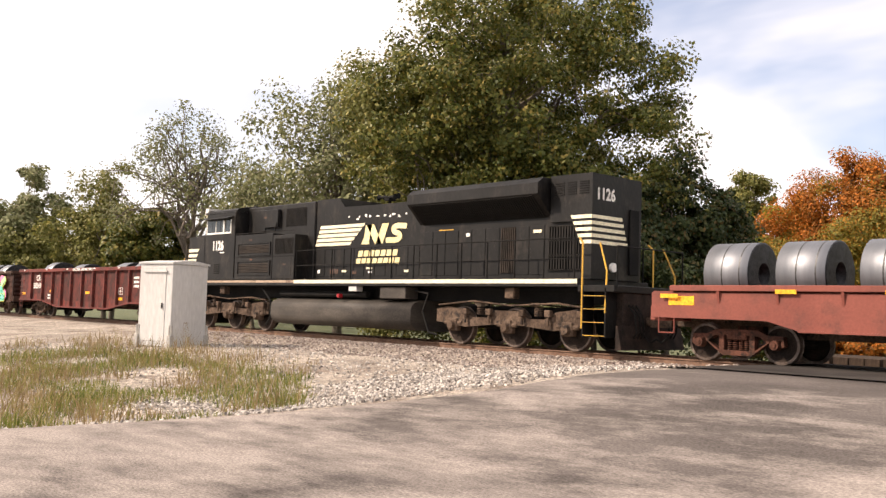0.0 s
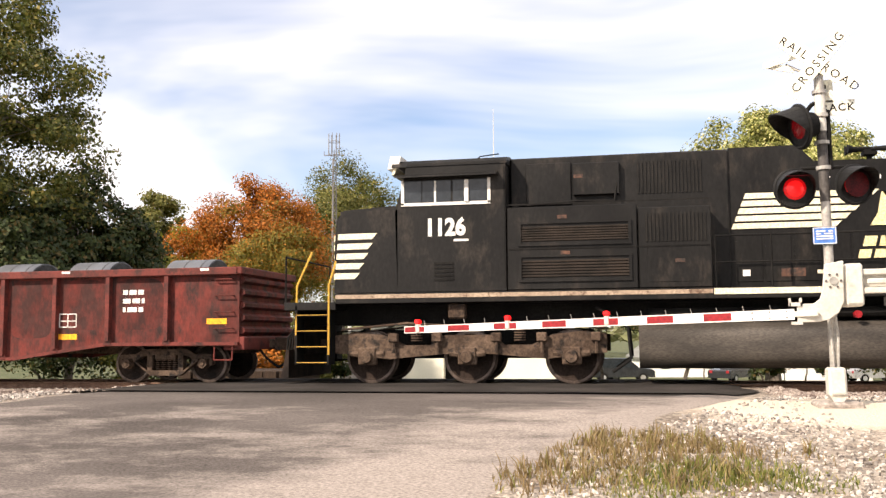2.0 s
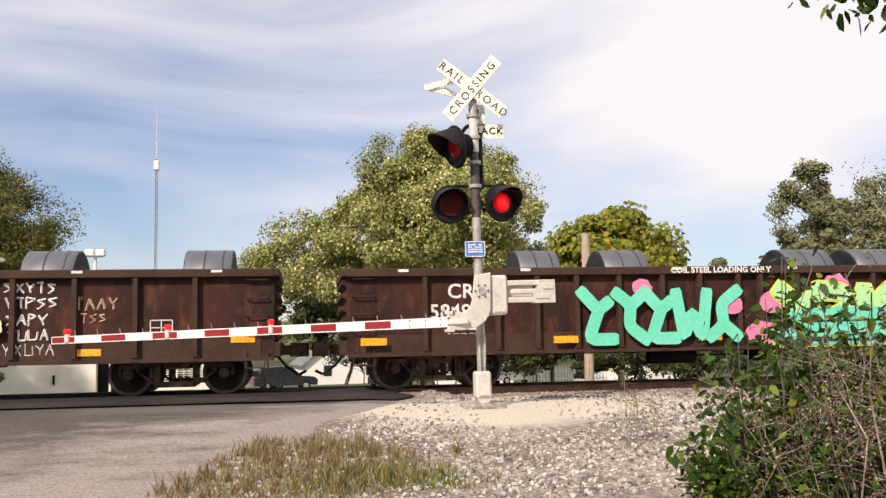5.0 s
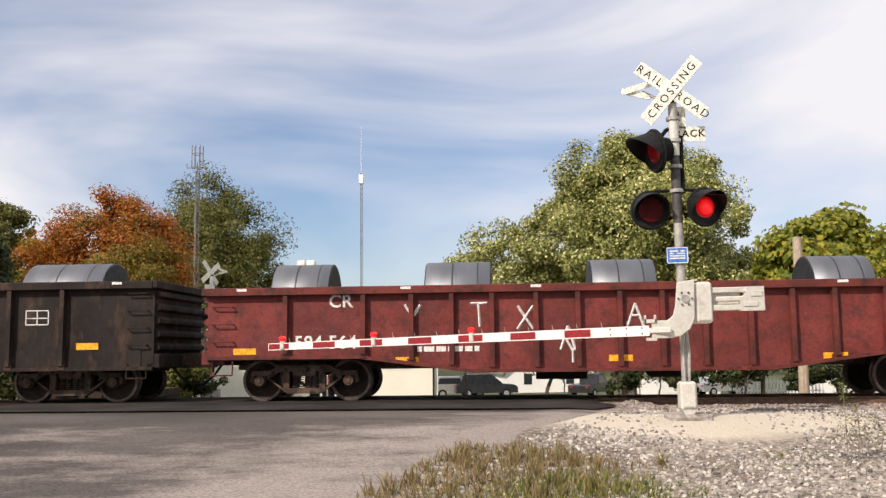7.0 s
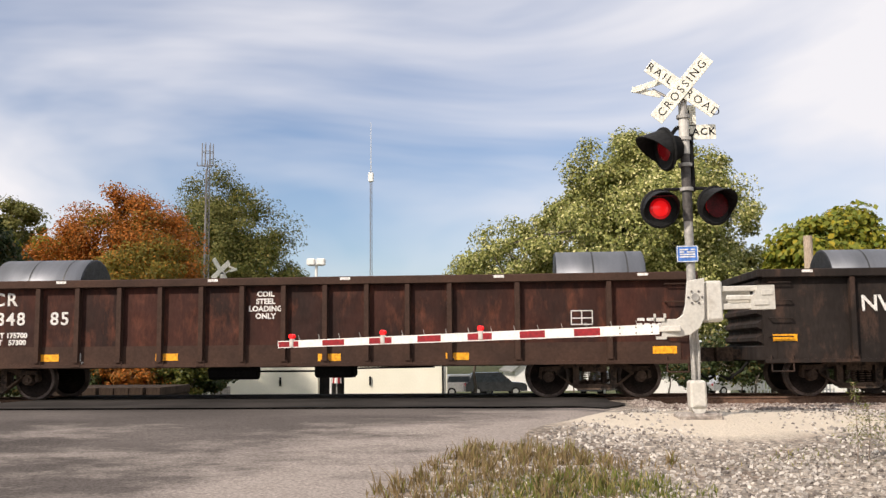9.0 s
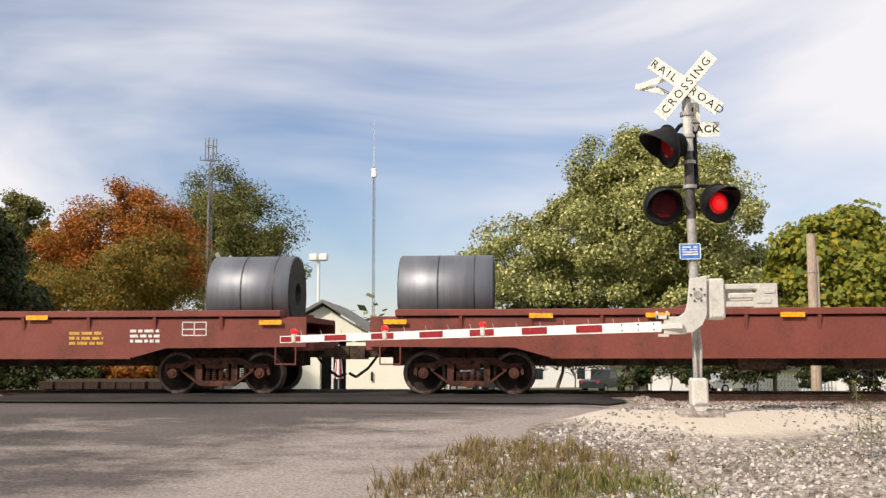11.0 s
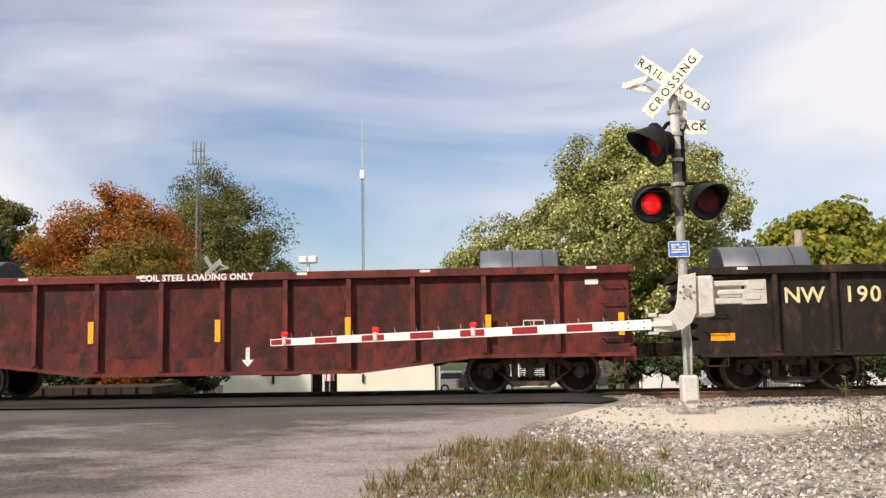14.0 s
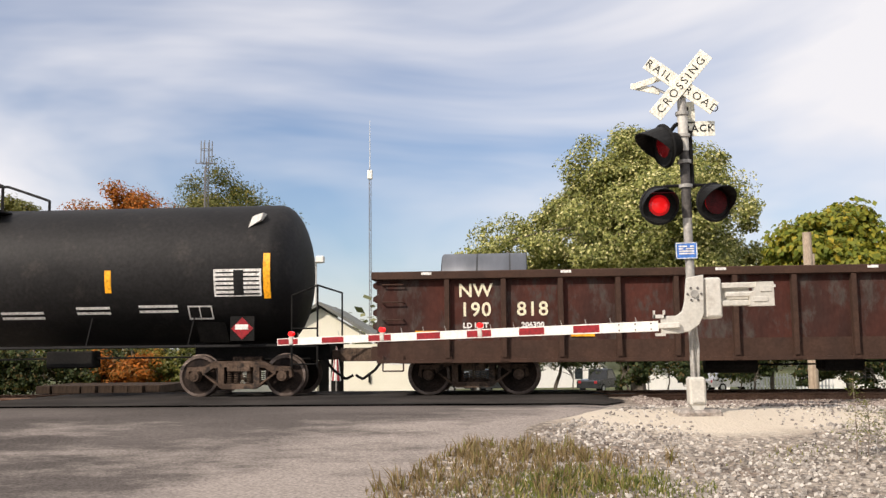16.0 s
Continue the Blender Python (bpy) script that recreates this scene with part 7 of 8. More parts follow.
# the lowered arm is bolted to the bracket
ROOT, TIP = Vector((2.04, 13.52, 1.215)), Vector((-3.82, 15.15, 1.06))
gate = thing("gate_arm", "lowered crossing gate arm with red and white stripes", "crossing gate")
gate.matrix_basis = Matrix.Translation(ROOT) @ (TIP - ROOT).to_track_quat("X", "Z").to_matrix().to_4x4()
AL = (TIP - ROOT).length
edges = [0.0, 0.82]
for k in range(20):
    edges.append(0.82 + 0.4065 * (k + 1))
edges = [e for e in edges if e < AL] + [AL]
for k, (a, b) in enumerate(zip(edges, edges[1:])):
    h0, h1 = 0.072 - 0.016 * a / AL, 0.072 - 0.016 * b / AL
    bm = P([(a, -h0), (b, -h1), (b, h1), (a, h0)], "y", -0.022, 0.022)
    part("stripe", bm, "white_paint", gate)
    if k % 2 == 1:
        a, b = a + 0.012, b - 0.012
        h0, h1 = h0 * 0.76, h1 * 0.76
        for s in (-1, 1):
            part("red_panel", P([(a, -h0), (b, -h1), (b, h1), (a, h0)], "y", *sorted((s * 0.0215, s * 0.0245))), "red_paint", gate, "red reflective panel")
part("arm_root", B(-0.3, 0.0, -0.03, 0.03, -0.04, 0.04, 0.01), "silver_paint", gate)
for x in (AL - 0.25, AL - 1.85, AL - 3.45):
    al = new("arm_lamp")
    al.parent = gate
    al.matrix_basis = pose(x, 0, 0)
    part("lamp_post", B(-0.035, 0.035, -0.04, 0.04, -0.05, 0.085, 0.01), "silver_paint", al)
    part("lens", lathe(bmesh.new(), [(-0.05, 0.04), (0.05, 0.04)], 14, centre=(0, 0, 0.125)), RED_LAMP, al, "small red arm lamp")
for k in range(16):
    x = 0.3 + k * 0.36
    part("wire_clip", T((x, 0, 0.05), (x + 0.02, 0, 0.14), 0.006, 0.004, 4), "galvanised", gate)
for x in (0.1, 0.32, 0.55):
    for z in (-0.04, 0.04):
        part("bolt", T((x, 0.028, z), (x, -0.028, z), 0.012, 0.012, 6), "black_matt", gate)

far_spot = polar(17.5, 39.5)
far_signal = crossing_signal(Matrix.Translation((far_spot.x, far_spot.y, -0.42)) @ Matrix.Rotation(radians(242), 4, "Z"),
                             "far crossing signal mast seen from behind across the track", False)

# ---- signal house beside the track ----
def signal_house(p, turn):
    hs = thing("signal_house", "grey metal railway signal house on short legs", "signal cabinet", m=Matrix.Translation(p) @ Matrix.Rotation(radians(turn), 4, "Z"))
    w, d, h = 0.66, 0.68, 2.42
    part("shell", B(-w, w, -d, d, 0.14, h, 0.012), "grey_box", hs)
    bm = P([(-d - 0.04, h), (d + 0.04, h), (d + 0.04, h + 0.05), (0, h + 0.13), (-d - 0.04, h + 0.05)], "x", -w - 0.04, w + 0.04)
    part("roof", bm, "grey_box", hs)
    part("door", B(-w + 0.1, w - 0.25, -d - 0.015, -d, 0.22, h - 0.1, 0.006), "grey_box", hs, "flush grey door")
    part("door_hood", B(-w + 0.2, w - 0.2, -d - 0.06, -d, h - 0.24, h - 0.2), "grey_box", hs)
    part("door_handle", T((w - 0.35, -d - 0.04, 1.15), (w - 0.35, -d - 0.04, 1.3), 0.02), "black_matt", hs)
    for k in range(3):
        part("seam", B(-w - 0.008, -w, -d + 0.25 + k * 0.36, -d + 0.27 + k * 0.36, 0.2, h - 0.05), "grey_box", hs)
    for x, y in ((-w, -d), (w, -d), (-w, d), (w, d)):
        bm = B(x - 0.07, x + 0.07, y - 0.07, y + 0.07, -0.3, 0.4, 0.01)
        tube(bm, (x - 0.04, y, 0.4), (x - 0.04, y, 0.68), 0.03, 0.03, 8)
        tube(bm, (x + 0.05, y, 0.4), (x + 0.05, y, 0.68), 0.03, 0.03, 8)
        part("leg", bm, "galvanised", hs)
    part("base_frame", B(-w, w, -d, d, 0.08, 0.14), "grey_box", hs)


hp = polar(62.6, 28.6)
signal_house((hp.x, hp.y, -0.4), 16)

# ---- trees and bushes ----
def leaf_cloud(name, pts, dirs, size, material, parent, rng, droop=0.0, aspect=0.68, oval=False):
    """Many small bent leaves at pts as one crown."""
    n = len(pts)
    face = rng.normal(size=(n, 3)) * 0.55 + dirs * 0.9 + np.array([0, 0, 0.35])
    face /= np.linalg.norm(face, axis=1, keepdims=True) + 1e-9
    a = np.cross(face, rng.normal(size=(n, 3)))
    a /= np.linalg.norm(a, axis=1, keepdims=True) + 1e-9
    side = np.cross(face, a)
    a[:, 2] -= droop
    s = size * rng.uniform(0.6, 1.35, (n, 1))
    if oval:                                         # a pointed oval, folded a little along its rib
        k = 6
        v = np.empty((n, k, 3))
        fold = face * s * 0.07
        v[:, 0], v[:, 3] = pts - a * s * 0.5, pts + a * s * 0.5
        v[:, 1] = pts - a * s * 0.2 + side * s * aspect * 0.5 + fold
        v[:, 2] = pts + a * s * 0.2 + side * s * aspect * 0.38 + fold
        v[:, 4] = pts + a * s * 0.2 - side * s * aspect * 0.38 + fold
        v[:, 5] = pts - a * s * 0.2 - side * s * aspect * 0.5 + fold
    else:
        k = 4
        v = np.empty((n, k, 3))
        v[:, 0] = pts - a * s * 0.5
        v[:, 1] = pts + side * s * aspect * 0.5
        v[:, 2] = pts + a * s * 0.5
        v[:, 3] = pts - side * s * aspect * 0.5
    me = bpy.data.meshes.new(name)
    me.vertices.add(n * k)
    me.vertices.foreach_set("co", v.reshape(-1))
    me.loops.add(n * k)
    me.loops.foreach_set("vertex_index", np.arange(n * k, dtype=np.int32))
    me.polygons.add(n)
    me.polygons.foreach_set("loop_start", np.arange(0, n * k, k, dtype=np.int32))
    me.polygons.foreach_set("loop_total", np.full(n, k, dtype=np.int32))
    me.update()
    me.validate()
    me.materials.append(M[material])
    ob = new(name, me)
    ob.parent = parent
    return ob


def limb(bm, p0, p1, r0, r1, rng, bend=0.12, n=4, seg=6):
    p0, p1 = Vector(p0), Vector(p1)
    L = (p1 - p0).length
    last, lr = p0, r0
    for i in range(1, n + 1):
        t = i / n
        q = p0.lerp(p1, t)
        if i < n:
            q += Vector(rng.normal(size=3)) * L * bend * 0.5
        r = r0 + (r1 - r0) * t
        tube(bm, last, q, lr, r, seg, False)
        last, lr = q, r
    return bm


def tree(az, r, top, half, low, leaves, size, clusters, per, label, seed, name="tree", spread=0.125, sparse=1.0, squash=1.0, trunk=0.2, mats2=None, flat_top=0.0, limbs=26, fine=1.0, taper=0.3, boughs=16):
    """A tapered trunk with limbs and an uneven crown. low: where the crown begins."""
    rng = np.random.default_rng(seed)
    back = max(1.0, 28.0 / (r * math.cos(radians(az))))      # keep clear of the track
    r, top, half, low, size, trunk = r * back, 0.945 + (top - 0.945) * back, half * back, low * back, size * back, trunk * back
    base = polar(az, r)
    base.z = ground_z(base.x, base.y) - 0.05
    tr = thing(name, label, "tree" if name == "tree" else "bush", m=Matrix.Translation(base))
    H = top - base.z
    lo = low - base.z
    cz, hz = (H + lo) / 2, (H - lo) / 2
    # boughs: rounded masses inside the crown, with the leaf clusters spread over each
    nb = boughs
    bd = rng.normal(size=(nb, 3))
    bd /= np.linalg.norm(bd, axis=1, keepdims=True)
    bc = bd * (rng.uniform(0.3, 0.66, nb))[:, None]
    bc[0] = (0, 0, 0.58)
    br = rng.uniform(0.28, 0.47, nb) * (17 / nb) ** 0.4
    which = rng.integers(0, nb, clusters)
    d = rng.normal(size=(clusters, 3))
    d /= np.linalg.norm(d, axis=1, keepdims=True)
    c = bc[which] + d * (br[which] * rng.uniform(0.55, 1.0, clusters) ** 0.5)[:, None]
    c = c * np.array([half, half * squash, hz])
    if name == "tree":
        c[:, :2] *= (1.05 - taper * np.clip(c[:, 2:3] / hz, -0.4, 1))
    c[:, 2] += cz
    c[:, 2] = np.clip(c[:, 2], lo * 0.9, H)
    bm = bmesh.new()
    fork = Vector((rng.normal() * 0.2, rng.normal() * 0.2, max(lo, 0.25 * H)))
    limb(bm, (0, 0, 0), fork, trunk, trunk * 0.75, rng, 0.05, 4, 10)
    lead = Vector((0.1 * half * rng.normal(), 0.1 * half * rng.normal(), H * 0.86))
    limb(bm, fork, lead, trunk * 0.72, 0.03, rng, 0.06, 5, 8)
    part("trunk", bm, "bark", tr)
    bm = bmesh.new()
    for i in range(min(limbs, clusters)):
        t = rng.uniform(0.0, 0.75)
        a = fork.lerp(lead, t)
        limb(bm, a, c[i], trunk * (0.42 - 0.3 * t), 0.012 + trunk * 0.03, rng, 0.14, 4, 5)
    for i in range(min(limbs, clusters), min(limbs * 4, clusters)):
        j = int(np.argmin(np.sum((c[:limbs] - c[i]) ** 2, axis=1)))
        q = Vector(c[j]).lerp(Vector((fork.x, fork.y, fork.z)), rng.uniform(0.05, 0.4))
        limb(bm, q, c[i], trunk * 0.09, 0.008, rng, 0.12, 2, 4)
    part("branching", bm, "bark", tr)
    n = int(clusters * per * sparse * (3.0 * fine if name == "tree" else 1.2))
    idx = rng.integers(0, clusters, n)
    rc = half * spread * rng.uniform(0.6, 1.4, clusters)
    off = rng.normal(size=(n, 3))
    off *= (rng.random((n, 1)) ** 0.5) / (np.linalg.norm(off, axis=1, keepdims=True) + 1e-9)
    off = off * 1.5 * rc[idx][:, None] * np.array([1, 1, 0.7])
    pts = c[idx] + off
    out = pts - np.array([0, 0, cz])
    out = out / (np.linalg.norm(out, axis=1, keepdims=True) + 1e-9) * 0.5 + off / (np.linalg.norm(off, axis=1, keepdims=True) + 1e-9) * 0.7
    if mats2:
        pick = (noise_pick(c, rng) > 0)[idx]
        leaf_cloud("crown", pts[pick], out[pick], size * 0.72 / fine ** 0.5, leaves, tr, rng)
        leaf_cloud("crown", pts[~pick], out[~pick], size * 0.72 / fine ** 0.5, mats2, tr, rng)
    else:
        leaf_cloud("crown", pts, out, size * 0.72 / fine ** 0.5, leaves, tr, rng)
    return tr


def noise_pick(c, rng):
    d = rng.normal(size=3)
    return (c - c.mean(0)) @ d / (c.std() + 1e-6) + rng.normal(size=len(c)) * 0.6


# beyond the track
tree(43.8, 36, 16.6, 8.8, 0.6, "leaf_green", 0.26, 820, 50, "large green oak just turning yellow beyond the track", 1, fine=1.6, trunk=0.38, mats2="leaf_olive", limbs=40, boughs=26, taper=0.22, spread=0.06)
tree(53.0, 34, 10.0, 4.2, 0.6, "leaf_grey", 0.2, 170, 60, "thin half-bare tree with pale leaves", 2, sparse=0.6, trunk=0.18, spread=0.16, limbs=44)
tree(62.2, 42, 9.9, 4.0, 2.2, "leaf_grey", 0.17, 130, 30, "half-bare crooked tree with few leaves", 3, sparse=0.6, trunk=0.2, limbs=40)
tree(70.6, 52, 7.9, 3.0, 0.4, "leaf_grey", 0.26, 90, 80, "dull green tree at the edge of the wood", 4, trunk=0.18)
tree(66.4, 44, 6.6, 2.2, 0.4, "leaf_olive", 0.24, 70, 80, "small olive-green tree in the undergrowth", 5, trunk=0.12)
tree(58.0, 40, 5.9, 2.3, 0.2, "leaf_green", 0.22, 80, 80, "leafy green young tree in the undergrowth", 6, trunk=0.12)
tree(50.0, 33, 6.2, 3.6, 0.0, "leaf_grey", 0.22, 120, 80, "leafy shrub under the oak", 7, trunk=0.1)
tree(76.0, 50, 6.5, 4.0, 0.2, "leaf_grey", 0.28, 90, 80, "dull green thicket beside the track", 8, trunk=0.14)
tree(63.5, 38, 4.4, 3.0, 0.0, "leaf_green", 0.22, 90, 80, "low green thicket beside the track", 9, trunk=0.1)
tree(57.0, 46, 8.4, 4.0, 0.0, "leaf_grey", 0.2, 130, 50, "thinly leaved tree in the wood edge", 35, trunk=0.16, sparse=0.8)
tree(66.0, 54, 8.6, 4.4, 0.0, "leaf_olive", 0.24, 140, 60, "leafy olive tree in the wood edge", 36, trunk=0.16, sparse=0.8)
tree(70.0, 42, 4.2, 3.4, 0.0, "leaf_olive", 0.22, 90, 80, "low olive thicket beside the track", 10, trunk=0.1)
tree(33.4, 38, 7.7, 3.4, 0.1, "leaf_dark", 0.24, 150, 90, "dark green tree beside the oak", 12, trunk=0.16)
tree(37.5, 35, 6.4, 4.2, 0.0, "leaf_dark", 0.24, 150, 80, "dark leafy thicket under the oak", 13, trunk=0.12)
tree(30.6, 40, 5.6, 3.2, 0.0, "leaf_dark", 0.24, 110, 80, "dark shrubby tree beside the oak", 33, trunk=0.12)
tree(29.6, 46, 6.6, 1.9, 0.2, "leaf_yellow", 0.24, 60, 80, "young tree with yellow-green leaves", 14, trunk=0.1, sparse=0.7)
tree(23.9, 62, 11.9, 6.3, 0.2, "leaf_orange", 0.3, 260, 80, "maple in orange and gold autumn leaves", 15, trunk=0.25, mats2="leaf_gold", taper=0.34, fine=1.9)
tree(26.9, 68, 10.4, 4.2, 0.2, "leaf_yellow", 0.32, 80, 80, "yellow-green tree beside the maple", 16, trunk=0.15)
tree(29.2, 70, 12.0, 4.2, 0.2, "leaf_olive", 0.32, 150, 80, "olive-green tree beyond the maple", 17, trunk=0.18)
tree(18.0, 98, 19.8, 9.4, 0.3, "leaf_olive", 0.4, 280, 80, "tall green tree behind the radio mast", 18, trunk=0.3, mats2="leaf_green", taper=0.3, fine=1.8)
tree(-7.3, 48, 12.8, 9.1, 0.2, "leaf_willow", 0.3, 900, 52, "broad pale-green silver maple beyond the track", 19, fine=2.0, taper=0.45, trunk=0.4, limbs=36, boughs=26, spread=0.06)
tree(-2.4, 46, 4.2, 2.8, -0.2, "leaf_dark", 0.24, 110, 80, "dark thicket beyond the track", 34, trunk=0.1)
tree(2.4, 50, 5.4, 1.25, 0.3, "leaf_maroon", 0.24, 60, 90, "small dark maroon tree", 20, trunk=0.09)
tree(-18.9, 38, 6.5, 3.6, 0.1, "leaf_yellow", 0.34, 170, 70, "yellow-green tree with large leaves", 21, trunk=0.15)
tree(-14.8, 44, 5.4, 2.4, 0.0, "leaf_olive", 0.26, 90, 80, "olive shrub between two trees", 22, trunk=0.1)
tree(-30.2, 76, 14.4, 4.6, 0.2, "leaf_grey", 0.32, 190, 80, "grey-green upright tree in the distance", 23, trunk=0.22)
tree(-33.4, 78, 12.8, 6.0, 0.2, "leaf_grey", 0.32, 230, 80, "grey-green rounded tree in the distance", 24, trunk=0.22)
tree(-24.6, 70, 6.6, 2.4, 0.3, "leaf_grey", 0.3, 60, 70, "small distant grey-green tree", 25, trunk=0.12, sparse=0.7)
tree(-36.6, 84, 8.6, 3.6, 0.3, "leaf_olive", 0.32, 110, 80, "distant olive-green tree beyond the field", 26, trunk=0.14)
tree(-38.4, 80, 8.0, 1.9, 0.3, "leaf_blossom", 0.28, 50, 70, "distant small tree with pinkish pale leaves", 27, trunk=0.1)
tree(-43.0, 70, 8.6, 4.2, 0.3, "leaf_olive", 0.34, 80, 80, "distant olive-green tree beyond the track", 28, trunk=0.16)
for k, (az, r, tp, hw, lf) in enumerate([(26.0, 33, 1.4, 1.6, "leaf_dark"), (22.6, 32, 1.2, 1.4, "leaf_orange"), (20.6, 34, 1.3, 1.3, "leaf_green"), (30.0, 34, 1.6, 1.8, "leaf_green"),
                                         (34.5, 32, 1.5, 2.0, "leaf_dark"), (42.0, 31, 1.3, 2.2, "leaf_green"), (49.0, 31, 1.3, 2.2, "leaf_olive"), (-9.0, 44, 1.4, 2.2, "leaf_dark"), (-13.0, 43, 1.6, 2.0, "leaf_green"), (-3.5, 45, 1.2, 1.6, "leaf_dark"), (-22.0, 40, 1.5, 2.0, "leaf_dark"), (-26.0, 42, 1.4, 2.4, "leaf_green"), (-31.0, 44, 1.6, 2.6, "leaf_olive"),
                                         (-6.9, 33, 1.1, 0.7, "leaf_dark"), (-11.2, 34, 1.3, 1.3, "leaf_dark"), (-13.8, 33, 1.2, 1.2, "leaf_dark"), (-16.9, 35, 1.2, 1.0, "leaf_dark"), (-19.6, 34, 1.3, 1.4, "leaf_dark"), (-23.6, 34, 1.3, 1.6, "leaf_dark"), (18.4, 33, 1.0, 0.9, "leaf_dark"), (25.2, 33, 1.2, 1.3, "leaf_green"), (23.6, 33, 1.1, 1.1, "leaf_dark"), (21.7, 33, 1.2, 1.2, "leaf_gold"), (19.6, 32, 1.1, 1.0, "leaf_green"), (27.6, 33, 1.3, 1.4, "leaf_dark")]):
    tree(az, r, tp, hw * 1.25, -0.7, lf, 0.16, 60, 70, "low leafy bush beyond the track", 40 + k, name="bush", trunk=0.04, squash=0.7)

# far woods that close the horizon
rng2 = np.random.default_rng(77)
fw = []
for k in range(900):
    a = rng2.uniform(-75, 95)
    rr2 = rng2.uniform(170, 260)
    p = polar(a, rr2)
    hgt = rng2.uniform(3, 9.5)
    fw.append(np.stack([p.x + rng2.normal(size=26) * 3.2, p.y + rng2.normal(size=26) * 3.2, np.abs(rng2.normal(size=26)) * 0.45 * hgt], 1))
fw = np.concatenate(fw)
woods = leaf_cloud("woods", fw, np.tile([0, 0, 1.0], (len(fw), 1)), 1.9, "leaf_grey", None, rng2, aspect=0.8)
tagged(woods, "distant line of grey-green woods", "woods", kind="stuff")


# ---- the near tree and the bushes at its foot ----
def near_tree():
    rng = np.random.default_rng(91)
    base = polar(-52, 8.8)
    base.z = ground_z(base.x, base.y) - 0.05
    tr = thing("tree", "leafy green tree overhanging the roadside brush", "tree", m=Matrix.Translation(base))
    bm = limb(bmesh.new(), (0, 0, 0), (0.2, 0.2, 3.0), 0.16, 0.12, rng, 0.06, 5, 10)
    part("trunk", bm, "bark", tr)
    ends = []
    bm = bmesh.new()
    for k in range(54):
        az = rng.uniform(-66, -41.8)
        r = rng.uniform(6.3, 9.5)
        z = rng.uniform(2.5, 6.2) if az < -47 else rng.uniform(3.2, 6.0)
        e = polar(az, r, z) - base
        ends.append(e)
        a = Vector((0.2, 0.2, rng.uniform(1.8, 3.2)))
        limb(bm, a, e, 0.04, 0.008, rng, 0.12, 4, 5)
    # drooping outer sprays
    for az, r, z0 in ((-32.4, 7.3, 3.62), (-33.6, 7.3, 3.72), (-35.0, 7.3, 3.66), (-34.4, 7.2, 3.5), (-37.6, 7.3, 3.3), (-40.0, 7.3, 2.9), (-36.0, 7.3, 3.75), (-38.3, 7.4, 3.5), (-37.0, 7.3, 3.62), (-39.4, 7.4, 3.5), (-41.2, 7.6, 3.3), (-42.4, 7.5, 2.95), (-40.6, 7.2, 3.8), (-43.6, 7.4, 2.5), (-42.2, 7.3, 3.6), (-43.2, 7.2, 2.8), (-41.8, 7.4, 3.9), (-43.4, 7.4, 1.9), (-44.8, 7.3, 2.6), (-45.4, 7.2, 2.25), (-46.2, 7.4, 2.0), (-44.2, 7.3, 3.0), (-46.8, 7.3, 2.6), (-45.6, 7.4, 2.9), (-44.0, 7.2, 3.3)):
        e = polar(az, r, z0) - base
        ends.append(e)
        limb(bm, polar(-48, 7.9, z0 + 0.9) - base, e, 0.014, 0.005, rng, 0.1, 3, 5)
    part("branching", bm, "bark", tr)
    c = np.array([tuple(e) for e in ends])
    per = 620
    idx = np.repeat(np.arange(len(c)), per)
    sc = np.where(np.arange(len(c)) < 54, 0.36, 0.17)[idx][:, None]
    keep = np.where(idx < 54, 1.0, 0.24) > rng.random(len(idx))
    pts = (c[idx] + rng.normal(size=(len(idx), 3)) * sc)[keep]
    leaf_cloud("crown", pts, np.tile([0, 0, -0.3], (len(pts), 1)), 0.088, "leaf_near", tr, rng, droop=0.6, aspect=0.68, oval=True)
    # inner leaves in a darker green: the crown's own shade put into their colour
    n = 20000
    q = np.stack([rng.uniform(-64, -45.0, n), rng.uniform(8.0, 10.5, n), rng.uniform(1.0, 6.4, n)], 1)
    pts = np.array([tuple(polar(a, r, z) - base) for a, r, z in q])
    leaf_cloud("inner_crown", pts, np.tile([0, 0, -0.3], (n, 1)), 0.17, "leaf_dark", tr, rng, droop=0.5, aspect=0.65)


near_tree()


def green_bush(az, r, height, half, n_stems, leaf, seed, label, per=60, size=0.085, lean=0.0):
    rng = np.random.default_rng(seed)
    base = polar(az, r)
    base.z = ground_z(base.x, base.y) - 0.03
    b = thing("bush", label, "bush", m=Matrix.Translation(base))
    bm = bmesh.new()
    pts = []
    for k in range(n_stems):
        a = rng.uniform(0, 6.28)
        q = rng.uniform(0.1, 1.0)
        f = Vector((0.25 * half * math.cos(a), 0.25 * half * math.sin(a), 0))
        h = height * rng.uniform(0.55, 1.0) * (1 - 0.45 * q * q)
        e = Vector((half * q * math.cos(a) + lean * h, half * q * math.sin(a), h))
        limb(bm, f, e, 0.011, 0.003, rng, 0.08, 4, 4)
        for j in range(per):
            t = rng.uniform(0.22, 1.0)
            p = f.lerp(e, t) + Vector(rng.normal(size=3)) * 0.085
            pts.append(tuple(p))
    part("woody_growth", bm, "bark", b)
    pts = np.array(pts)
    leaf_cloud("foliage", pts, np.tile([0, 0, 0.3], (len(pts), 1)), size, leaf, b, rng, droop=0.3, aspect=0.55, oval=True)


